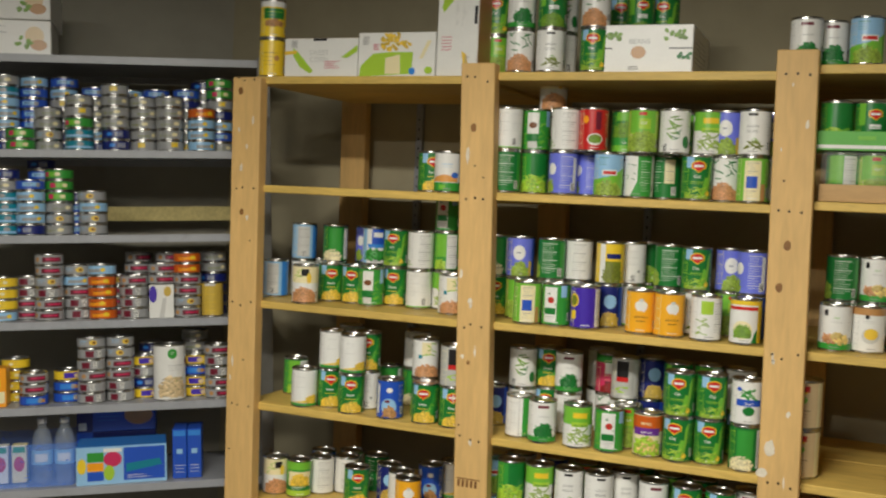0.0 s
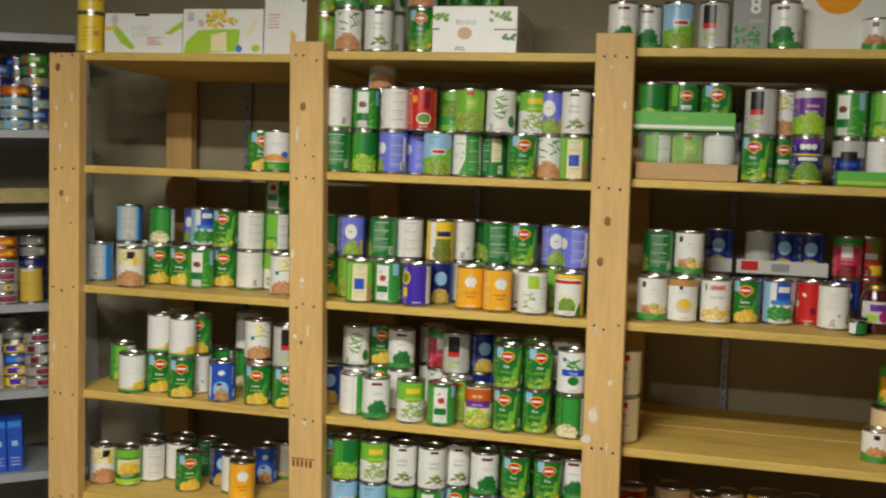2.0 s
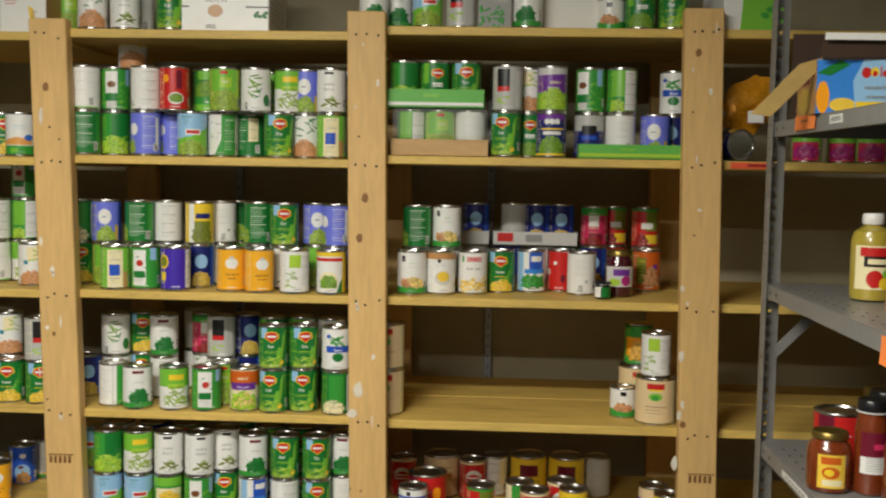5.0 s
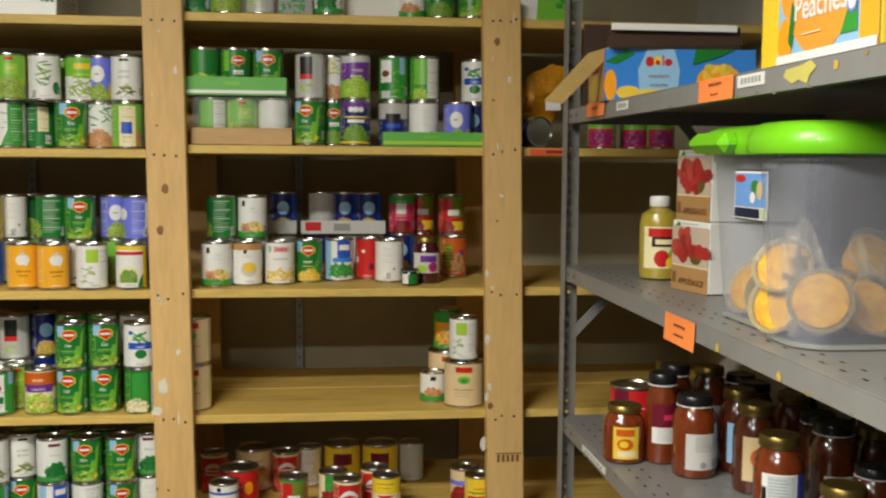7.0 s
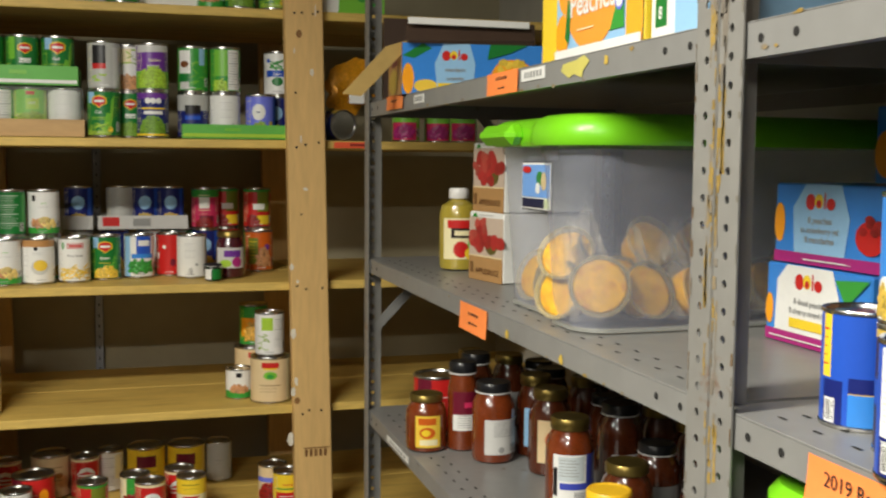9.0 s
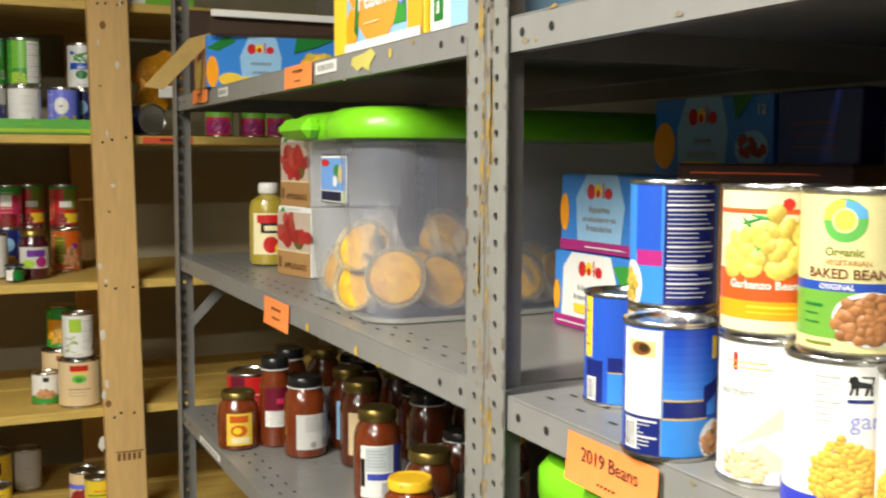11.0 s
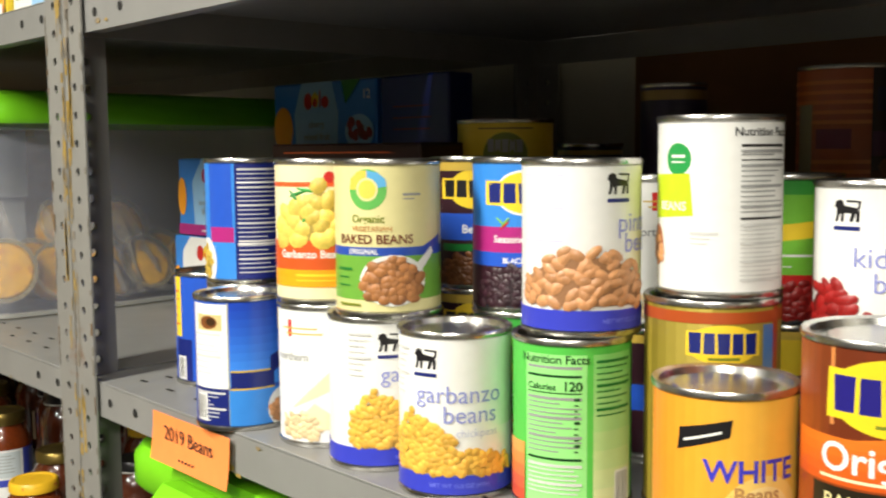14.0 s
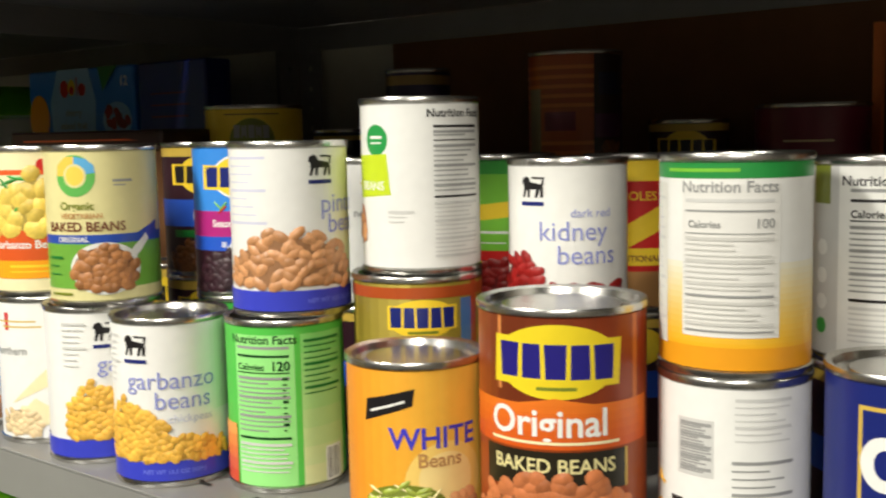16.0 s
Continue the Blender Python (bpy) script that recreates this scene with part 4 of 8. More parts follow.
kind("blue_silver", "steel can with a navy and blue label", "db", ("band", 0.62, 0.9, "steel"), ("pan", 6, 60, 0.55, 0.75, "k"), ("pan", 6, 60, 0.4, 0.5, "b"), ("ell", -26, 0.2, 18, 18, "lb"), ("pods", 20, 30, 0.05, 0.3, "w", 10, 4), ("band", 0.9, 1.0, "steel"))
kind("multi_green", "green can with a white dish panel", "g", ("pan", -22, 50, 0.4, 0.95, "w"), ("ell", -22, 0.62, 22, 16, "br"), ("pan", -22, 50, 0.2, 0.38, "dg"), ("pan", -22, 40, 0.02, 0.2, "lgrey"), ("pan", 48, 24, 0.6, 1.0, "lb"), ("pods", 30, 40, 0.0, 0.7, "lg", 20, 10))
kind("green_nutri", "green can with a white nutrition table", "g", ("pan", 32, 50, 0.02, 0.98, "w"), ("bars", 32, 44, 0.06, 0.94, 14, "grey"), ("pile", -24, 60, 0.0, 0.28, "lime", 9), ("pan", -20, 50, 0.35, 0.98, "lg"))
kind("potato", "white can of sliced potatoes with a green foot", "w", ("band", 0.0, 0.14, "g"), ("pan", -30, 14, 0.78, 0.92, "k"), ("txt", "potatoes", 8, 0.62, 7, "lgrey"), ("txt", "sliced", 8, 0.72, 6, "lg"), ("pile", -16, 50, 0.15, 0.36, "bean", 12), ("pile", 20, 56, 0.15, 0.42, "potato", 15))
kind("brown_top", "white can with a brown top band and a cream dish", "w", ("band", 0.84, 1.0, "tan"), ("ell", -14, 0.8, 10, 10, "k"), ("ell", 0, 0.36, 40, 36, "lgrey"), ("ell", 2, 0.4, 32, 26, "corn"), ("bars", -8, 40, 0.64, 0.72, 2, "lgrey"))
kind("butter_beans", "white can of butter beans with a red plaque", "w", ("pan", 8, 60, 0.78, 0.9, "r"), ("pan", 8, 54, 0.8, 0.88, "w"), ("pan", 8, 48, 0.815, 0.865, "r"), ("txt", "Butter Beans", 6, 0.58, 7, "grey", 1), ("ell", -40, 0.84, 6, 18, "g"), ("pods", 4, 110, 0.04, 0.36, "corn", 22, 34))
kind("spinach", "blue and white can with chopped spinach", "w", ("pan", 20, 60, 0.55, 1.0, "b"), ("pan", 20, 44, 0.76, 0.9, "w"), ("pan", 16, 90, 0.45, 0.56, "sky"), ("pile", 10, 100, 0.1, 0.44, "g", 13), ("pan", -50, 30, 0.0, 1.0, "lb"), ("bars", 4, 50, 0.02, 0.1, 2, "grey"))
kind("red_plain", "red can with a dark spoon shape", "r", ("ell", 20, 0.3, 14, 20, "maroon"), ("pan", -46, 16, 0.4, 0.55, "w"), ("ell", -14, 0.7, 10, 10, "w"))
kind("white_nutri", "white can with a small nutrition table", "w", ("bars", 4, 44, 0.45, 0.85, 9, "lgrey"), ("code", 8, 0.12), ("ell", 30, 0.3, 7, 7, "grey"))
kind("veg_orange", "orange can with mixed garden vegetables", "dor", ("pan", -30, 44, 0.15, 0.85, "olive"), ("pile", 16, 60, 0.1, 0.6, "bean", 14), ("ell", 30, 0.6, 16, 16, "pur"), ("bars", -30, 34, 0.25, 0.8, 6, "y"))
kind("beige_big", "large beige can with a red and green plaque", "beige", ("pan", 4, 50, 0.8, 0.93, "r"), ("pan", 4, 38, 0.76, 0.8, "y"), ("ell", 4, 0.62, 34, 20, "lg"), ("ell", 4, 0.6, 18, 12, "g"), ("bars", 4, 60, 0.2, 0.42, 3, "br"), ("pan", 80, 50, 0.0, 1.0, "cream"), size=(0.0505, 0.118))
kind("big_red", "large red can with a white emblem", "r", ("ell", 20, 0.6, 26, 34, "o"), ("bars", -20, 40, 0.3, 0.7, 4, "w"), ("pan", -60, 40, 0, 1, "maroon"), size=(0.0505, 0.118))
kind("big_yellow", "large yellow can with a maroon emblem", "y", ("pan", 0, 60, 0.55, 0.85, "maroon"), ("bars", 0, 70, 0.2, 0.45, 3, "br"), size=(0.0505, 0.118))
kind("big_tan", "large tan can with dark lettering bars", "beige", ("bars", 0, 60, 0.3, 0.8, 6, "br"), ("ell", 20, 0.55, 20, 16, "tan"), size=(0.0505, 0.118))
kind("tomato_red", "red can of tomatoes with a white wordmark shape", "r", ("poly", [(-40, 0.62), (-20, 0.76), (0, 0.8), (20, 0.76), (40, 0.62), (38, 0.6), (0, 0.76), (-38, 0.6)], "w"), ("pan", 0, 70, 0.46, 0.6, "w"), ("pan", 0, 66, 0.5, 0.56, "r"), ("pile", 10, 80, 0.0, 0.3, "dred", 13), ("band", 0.94, 1.0, "cream"))
kind("tomato_green", "red and green can of diced tomatoes", "r", ("pan", 30, 60, 0.4, 1.0, "olive"), ("pan", 6, 50, 0.46, 0.62, "w"), ("pan", 30, 60, 0.05, 0.3, "y"), ("pile", -20, 60, 0.0, 0.36, "dred", 13), ("band", 0.94, 1.0, "g"))
kind("pizza", "can with red sauce and green herb pictures", "cream", ("pan", 20, 90, 0.5, 1.0, "g"), ("pile", -10, 90, 0.1, 0.6, "dred", 14), ("pods", 10, 60, 0.3, 0.8, "lg", 14, 8))
kind("yellow_tel", "yellow and white can with red stripe", "cream", ("band", 0.62, 1.0, "y"), ("bars", 0, 70, 0.72, 0.92, 2, "k"), ("poly", [(-40, 0.58), (40, 0.58), (0, 0.45)], "r"), ("pan", 0, 60, 0.1, 0.4, "lgrey"))
kind("cento", "yellow can with red and green stripes", "y", ("pan", 0, 90, 0.7, 0.9, "y"), ("txt", "CRUSHED", 0, 0.72, 7, "r", 1), ("pan", 0, 100, 0.62, 0.66, "g"), ("pan", 0, 100, 0.1, 0.55, "r"), ("bars", 0, 70, 0.2, 0.5, 3, "w"))
kind("pinkblue", "pink and blue can with red fruit", "beige", ("band", 0.62, 0.74, "lav"), ("pile", 0, 120, 0.05, 0.6, "dred", 12), ("ell", 10, 0.15, 20, 16, "w"))
kind("white_blue", "white can with a blue band and black emblem", "w", ("band", 0.78, 0.84, "b"), ("pan", -20, 16, 0.86, 0.96, "k"), ("bars", 4, 60, 0.4, 0.7, 4, "lav"))
kind("small_veg", "short white can with a green foot", "w", ("band", 0.0, 0.26, "g"), ("pan", 0, 24, 0.76, 0.92, "k"), ("pile", 0, 80, 0.2, 0.5, "bean", 9), size=(0.034, 0.078))
kind("pinkgreen", "green and pink can of beets", "lg", ("pan", 0, 120, 0.0, 0.46, "pink"), ("pile", 0, 90, 0.05, 0.42, "mag", 20), ("pan", 0, 90, 0.75, 0.9, "lime"), ("bars", 0, 40, 0.06, 0.16, 2, "w"))
kind("green_orange", "green and orange can of carrots", "g", ("pan", 0, 120, 0.2, 0.7, "o"), ("pile", 0, 80, 0.1, 0.6, "chick", 12), ("pan", 44, 30, 0, 0.9, "w"))
kind("bottle_can", "yellow can of sweet corn with a green label", "y", ("pan", 0, 100, 0.5, 0.8, "dg"), ("bars", 0, 70, 0.55, 0.75, 2, "lime"), ("band", 0.84, 1.0, "w"), ("pile", 0, 90, 0.3, 0.5, "tan", 8))
kind("yellow_plain", "yellow can with brown print", "y", ("bars", -10, 60, 0.25, 0.7, 4, "br"), ("ell", 20, 0.5, 16, 16, "tan"))

# flat cans of fish and meat
TUNA = (0.0425, 0.0345)
def tuna(name, label, base, *ops):
    # pale prints darkened: the tuna rack's dimmer light is put into their colour
    dull = lambda c: (156, 157, 158) if c == "lgrey" else c
    kind(name, label, dull(base), *[tuple(dull(q) for q in op) for op in ops], size=TUNA, bare=(0.14, 0.14))
tuna("t_redwhite", "flat white can with a maroon stripe", "lgrey", ("pan", 20, 80, 0.18, 0.75, "maroon"), ("pan", 24, 60, 0.4, 0.6, "pink"), ("pan", -40, 34, 0.1, 0.9, "lgrey"), ("ell", -44, 0.5, 16, 13, "tan"))
tuna("t_redback", "flat white can turned to its bar code", "lgrey", ("code", 20, 0.5), ("pan", -20, 34, 0.1, 0.85, "maroon"), ("bars", 48, 20, 0.2, 0.8, 4, "grey"))
tuna("t_whiteyel", "flat white can with yellow fish print", "lgrey", ("ell", 10, 0.5, 24, 16, "corn"), ("ell", 14, 0.5, 12, 8, "br"), ("bars", -34, 34, 0.3, 0.8, 3, "lb"))
tuna("t_grey", "flat grey-green can of tuna", "lgrey", ("band", 0.55, 0.95, "grey"), ("bars", 0, 80, 0.15, 0.5, 3, "olive"), ("ell", 30, 0.5, 20, 12, "cream"))
tuna("t_grey2", "flat pale can of tuna with a yellow patch", "lgrey", ("pan", 10, 30, 0.3, 0.9, "y"), ("bars", -20, 50, 0.2, 0.8, 3, "grey"))
tuna("t_blue", "flat blue can of tuna", "b", ("pan", 0, 70, 0.3, 0.8, "lb"), ("ell", 30, 0.5, 16, 14, "lgrey"), ("bars", -10, 30, 0.35, 0.7, 2, "db"))
tuna("t_navy", "flat navy can with a white panel", "db", ("pan", 10, 34, 0.2, 0.8, "lgrey"), ("bars", 10, 28, 0.25, 0.75, 3, "b"), ("ell", -30, 0.5, 20, 12, "sky"))
tuna("t_sky", "flat light blue can of tuna", "lb", ("pan", -10, 60, 0.2, 0.6, "lgrey"), ("ell", 30, 0.5, 16, 12, "y"))
tuna("t_teal", "flat teal can of tuna", "teal", ("band", 0.1, 0.4, "lb"), ("ell", 0, 0.6, 22, 12, "lgrey"))
tuna("t_green", "flat green can of tuna", "g", ("pan", 0, 60, 0.2, 0.8, "lg"), ("ell", 20, 0.5, 18, 12, "cream"), ("pan", -30, 24, 0.2, 0.8, "pink"))
tuna("t_orange", "flat orange can of salmon", "dor", ("pan", 0, 80, 0.2, 0.6, "o"), ("ell", 24, 0.5, 18, 12, "y"), ("bars", -20, 36, 0.3, 0.7, 2, "maroon"))
tuna("t_gold", "flat yellow gold can of sardines", "y", ("bars", 0, 60, 0.2, 0.8, 3, "gold"), ("ell", 0, 0.5, 14, 10, "cream"))
tuna("t_bluebig", "flat bright blue can of chicken", "b", ("pan", 10, 60, 0.2, 0.8, "sky"), ("ell", 36, 0.5, 16, 16, "lgrey"), ("ell", 50, 0.45, 16, 12, "tan"))
tuna("t_yelblue", "flat yellow and blue can of chicken", "y", ("pan", 0, 60, 0.15, 0.85, "vio"), ("ell", 26, 0.45, 22, 14, "beige"))
kind("big_chicken", "tall white can with a green disc and chicken pieces", "w", ("ell", 0, 0.86, 30, 32, "g"), ("bars", 0, 16, 0.83, 0.9, 2, "w"), ("bars", 14, 60, 0.52, 0.66, 3, "grey"), ("pile", 0, 100, 0.05, 0.44, "beige", 17), ("pods", 0, 80, 0.1, 0.42, "br", 12, 14), ("pods", 0, 80, 0.08, 0.4, "pea", 12, 10), ("ell", 62, 0.7, 16, 24, "maroon"), size=(0.050, 0.178), bare=(0.03, 0.03))
kind("gold_tall", "slim yellow tin with stacked print", "gold", ("bars", 0, 60, 0.05, 0.95, 14, "y"), ("pan", 0, 60, 0.92, 1.0, "lgrey"), size=(0.034, 0.112))

# ---- stock on the wooden shelves ----
def stack(kinds, x, y, z, rot):
    """Cans one on another, each turned a little off the one below."""
    for k in kinds.split():
        can(k, x + random.uniform(-0.0015, 0.0015), y + random.uniform(-0.0015, 0.0015), z, rot + random.uniform(-6, 6))
        z += KINDS[k][3][1] + 0.0002


def tuna_stack(kinds, x, y, z):
    for k in kinds.split():
        ob = can(k, 0, 0, 0)
        ob.matrix_world = LM @ pose(x + random.uniform(-0.002, 0.002), y, z, 0, 0, random.uniform(-25, 20))
        z += KINDS[k][3][1] + 0.0002


kind("steel_plain", "bare steel can with no label", "steel", ("bars", 0, 30, 0.4, 0.6, 2, "grey"), bare=(0.02, 0.02))
random.seed(11)
# second bay, second shelf
stack("green_back white_back", -0.666, 2.655, 1.629, 16)
stack("photo_beans multi_green", -0.604, 2.702, 1.629, 20)
stack("lav_back white_lines", -0.509, 2.655, 1.629, 15)
stack("lav_back", -0.459, 2.713, 1.629, 18)
can("red_bowl", -0.434, 2.652, 1.7408, 16)
stack("sky_green", -0.391, 2.655, 1.629, 18)
can("peas_green", -0.369, 2.722, 1.7408, 16)
stack("white_shadow", -0.319, 2.683, 1.629, 6)
can("lime_beans", -0.309, 2.662, 1.7408, 10)
stack("green_yellow_back", -0.256, 2.726, 1.629, 4)
can("white_sprig", -0.230, 2.664, 1.7408, 8)
stack("dm_beans", -0.170, 2.655, 1.629, 17)
can("lime_white", -0.150, 2.690, 1.7408, 10)
stack("redbrown blue_circle", -0.106, 2.698, 1.629, 5)
stack("green_blue white_gb", -0.035, 2.655, 1.629, 3)
stack("navy white_leaf chick_open", -0.586, 2.776, 1.629, 27)
stack("white_gb peas_green", -0.372, 2.775, 1.629, 14)
stack("dm_peas green_nutri", -0.217, 2.793, 1.629, 17)
stack("white_back blue_circle", -0.002, 2.745, 1.629, 7)
# second bay, third shelf
stack("green_blue", -0.588, 2.647, 1.290, 22)
stack("seasoned", -0.512, 2.657, 1.290, 12)
stack("violet_bowl", -0.431, 2.647, 1.290, 19)
stack("dm_beans", -0.395, 2.865, 1.290, 21)
stack("orange_bean", -0.291, 2.663, 1.290, 14)
stack("orange_bean", -0.216, 2.647, 1.290, 16)
stack("sprig_lime", -0.125, 2.647, 1.290, 13)
stack("peas_bowl", -0.032, 2.647, 1.290, 0)
stack("dm_corn dark_photo", -0.724, 2.765, 1.290, 26)
stack("lime_beans blue_circle", -0.643, 2.740, 1.290, 21)
stack("white_gb green_back", -0.555, 2.740, 1.290, 15)
stack("white_lines white_lines", -0.490, 2.780, 1.290, 8)
stack("navy olive_peas", -0.396, 2.740, 1.290, 22)
stack("white_back white_nutri", -0.351, 2.802, 1.290, 13)
stack("lime_white photo_beans", -0.321, 2.884, 1.290, 17)
stack("dm_peas green_back", -0.248, 2.775, 1.290, 19)
stack("white_gb dm_beans", -0.171, 2.740, 1.290, 14)
stack("lime_beans blue_circle", -0.093, 2.791, 1.290, 16)
stack("navy lav_back", -0.035, 2.740, 1.290, 6)
# second bay, fourth shelf
stack("white_strip", -0.602, 2.671, 0.985, 25)
stack("white_leaf", -0.530, 2.647, 0.985, 17)
stack("lime_white", -0.435, 2.647, 0.985, 24)
stack("seasoned", -0.349, 2.647, 0.985, 21)
stack("lime_beans", -0.323, 2.719, 0.985, 6)
stack("mixed_purple", -0.254, 2.658, 0.985, 6)
stack("dm_beans dm_beans", -0.178, 2.647, 0.985, 6)
stack("dm_beans dm_beans", -0.103, 2.663, 0.985, 18)
stack("dark_photo asparagus", -0.016, 2.647, 0.985, 7)
stack("navy", -0.712, 2.775, 0.985, 23)
stack("white_gb white_sprig", -0.635, 2.785, 0.985, 16)
stack("dm_corn dm_corn", -0.575, 2.832, 0.985, 18)
stack("white_lines white_leaf", -0.504, 2.785, 0.985, 15)
stack("white_back white_strip", -0.449, 2.909, 0.985, 13)
stack("redbrown pink_red", -0.406, 2.844, 0.985, 16)
stack("white_nutri silver_dark", -0.351, 2.791, 0.985, 15)
stack("navy navy", -0.289, 2.837, 0.985, 20)
stack("green_back dm_peas", -0.210, 2.795, 0.985, 14)
stack("multi_green green_nutri", -0.135, 2.811, 0.985, 17)
stack("dm_beans white_back", -0.050, 2.795, 0.985, 14)
# second bay, fifth shelf
stack("sky_green photo_beans", -0.612, 2.660, 0.700, 30)
stack("sky_green lime_white", -0.533, 2.660, 0.700, 22)
stack("yellow_green white_gb", -0.453, 2.660, 0.700, 12)
stack("multi_green white_gb", -0.373, 2.660, 0.700, 23)
stack("dm_beans white_gb", -0.319, 2.715, 0.700, 23)
stack("spinach white_leaf", -0.232, 2.665, 0.700, 21)
stack("white_lines dm_beans", -0.148, 2.660, 0.700, 13)
stack("dm_beans dm_beans", -0.065, 2.660, 0.700, 14)
stack("white_nutri white_leaf", -0.004, 2.706, 0.700, 3)
stack("blue_text sky_green", -0.681, 2.715, 0.700, 28)
stack("dm_peas white_back", -0.613, 2.755, 0.700, 22)
stack("dm_beans navy", -0.522, 2.755, 0.700, 15)
stack("green_back lime_beans", -0.432, 2.755, 0.700, 9)
stack("white_leaf dm_beans", -0.293, 2.788, 0.700, 20)
stack("navy green_nutri", -0.205, 2.755, 0.700, 21)
stack("dm_peas dm_peas", -0.123, 2.755, 0.700, 3)
# first bay, second shelf
stack("dm_corn", -0.905, 2.704, 1.621, 30)
stack("light_blue", -0.839, 2.665, 1.621, 22)
# first bay, third shelf
stack("blue_text", -1.424, 2.746, 1.287, 26)
stack("chick_open", -1.262, 2.647, 1.287, 27)
stack("light_blue", -1.364, 2.901, 1.287, 35)
stack("dm_corn", -1.244, 2.762, 1.287, 36)
stack("dm_corn", -1.165, 2.764, 1.287, 20)
stack("multi_green", -1.094, 2.735, 1.287, 29)
stack("green_yellow_back", -1.099, 2.903, 1.287, 18)
stack("white_back", -1.008, 2.864, 1.287, 29)
stack("white_back", -0.939, 2.897, 1.287, 20)
stack("orange_brown", -0.832, 2.715, 1.287, 30)
stack("white_lines blue_text", -1.376, 2.825, 1.287, 40)
stack("dm_corn dark_photo", -1.273, 2.834, 1.287, 29)
stack("dm_beans lav_back", -1.192, 2.891, 1.287, 36)
stack("navy spinach", -1.138, 2.836, 1.287, 24)
stack("dm_corn dm_beans", -1.050, 2.798, 1.287, 18)
stack("white_back white_lines", -0.960, 2.775, 1.287, 26)
stack("lime_white green_nutri seasoned", -0.890, 2.806, 1.287, 15)
# first bay, fourth shelf
stack("corn_white", -1.252, 2.647, 0.990, 25)
stack("dm_corn corn_white", -1.185, 2.685, 0.990, 28)
stack("dm_corn corn_white", -1.098, 2.647, 0.990, 30)
stack("white_nutri dm_corn", -1.087, 2.723, 0.990, 21)
stack("blue_corn", -0.974, 2.647, 0.990, 18)
stack("green_back orange_brown", -0.905, 2.720, 0.990, 31)
stack("dm_corn", -0.867, 2.653, 0.990, 21)
stack("dm_corn silver_dark", -0.785, 2.647, 0.990, 31)
stack("green_nutri", -1.368, 2.795, 0.990, 38)
stack("dark_photo white_dark", -0.995, 2.855, 0.990, 22)
stack("navy blue_silver", -1.204, 2.835, 0.990, 27)
stack("dark_photo", -1.080, 2.855, 0.990, 26)
# first bay, fifth shelf
stack("chick_open", -1.380, 2.718, 0.700, 35)
stack("yellow_green", -1.304, 2.726, 0.700, 32)
stack("white_lines", -1.265, 2.792, 0.700, 31)
stack("white_dark", -1.202, 2.837, 0.700, 30)
stack("dm_corn", -1.119, 2.745, 0.700, 35)
stack("green_yellow_back", -1.135, 2.903, 0.700, 27)
stack("white_back", -0.988, 2.774, 0.700, 24)
stack("orange_bean", -0.939, 2.715, 0.700, 29)
stack("blue_corn", -0.949, 2.896, 0.700, 19)
stack("corn_white", -0.907, 2.961, 0.700, 19)
stack("navy", -1.297, 2.862, 0.700, 38)
stack("dark_photo", -1.224, 2.911, 0.700, 28)
stack("navy", -1.051, 2.825, 0.700, 27)
# third bay, second shelf
stack("dm_beans silver_dark", 0.402, 2.647, 1.641, -8)
stack("dm_peas orange_brown", 0.459, 2.701, 1.641, -2)
stack("blue_peas purple_peas", 0.513, 2.647, 1.641, -1)
stack("blue_silver multi_green", 0.610, 2.685, 1.641, -13)
stack("white_nutri green_nutri", 0.686, 2.675, 1.641, -4)
stack("blue_circle", 0.773, 2.685, 1.641, -5)
stack("navy asparagus", 0.828, 2.738, 1.641, -16)
stack("silver_dark steel_plain", 0.432, 2.773, 1.641, 2)
# third bay, third shelf
stack("potato", 0.169, 2.679, 1.291, 5)
stack("brown_top", 0.243, 2.699, 1.291, 7)
stack("butter_beans", 0.324, 2.719, 1.291, -1)
stack("dm_corn", 0.396, 2.765, 1.291, 4)
stack("spinach", 0.476, 2.787, 1.291, 3)
stack("red_plain", 0.557, 2.823, 1.291, -11)
stack("white_nutri", 0.607, 2.754, 1.291, -12)
stack("veg_orange", 0.792, 2.880, 1.291, -4)
stack("white_gb green_back", 0.174, 2.765, 1.291, 13)
stack("corn_white potato", 0.253, 2.775, 1.291, -1)
stack("navy pink_red", 0.656, 2.965, 1.291, -5)
stack("red_plain tomato_green", 0.714, 3.016, 1.291, -4)
stack("dark_photo tomato_green", 0.794, 2.965, 1.291, -10)
stack("white_lines", 0.322, 2.995, 1.291, -1)
stack("navy", 0.416, 2.995, 1.291, -3)
stack("white_back", 0.511, 2.995, 1.291, -4)
stack("dark_photo", 0.591, 3.006, 1.291, -2)
# third bay, fourth shelf
stack("small_veg", 0.720, 2.729, 0.980, -10)
stack("beige_big sprig_lime", 0.793, 2.675, 0.980, -10)
stack("beige_big green_orange", 0.770, 2.829, 0.980, -2)
stack("beige_big beige_big", 0.102, 2.688, 0.980, -2)
# third bay, fifth shelf
stack("white_blue", 0.184, 2.655, 0.690, 6)
stack("big_red", 0.215, 2.758, 0.690, 9)
stack("tomato_green", 0.358, 2.685, 0.690, -2)
stack("pizza", 0.459, 2.723, 0.690, -6)
stack("tomato_red", 0.495, 2.655, 0.690, 4)
stack("tomato_red", 0.568, 2.747, 0.690, -8)
stack("yellow_tel", 0.595, 2.675, 0.690, -9)
stack("big_tan", 0.243, 2.953, 0.690, 2)
stack("tomato_red", 0.329, 2.925, 0.690, 5)
stack("white_dark", 0.391, 2.970, 0.690, -7)
stack("big_yellow", 0.487, 2.968, 0.690, -4)
stack("big_yellow", 0.594, 2.968, 0.690, -6)
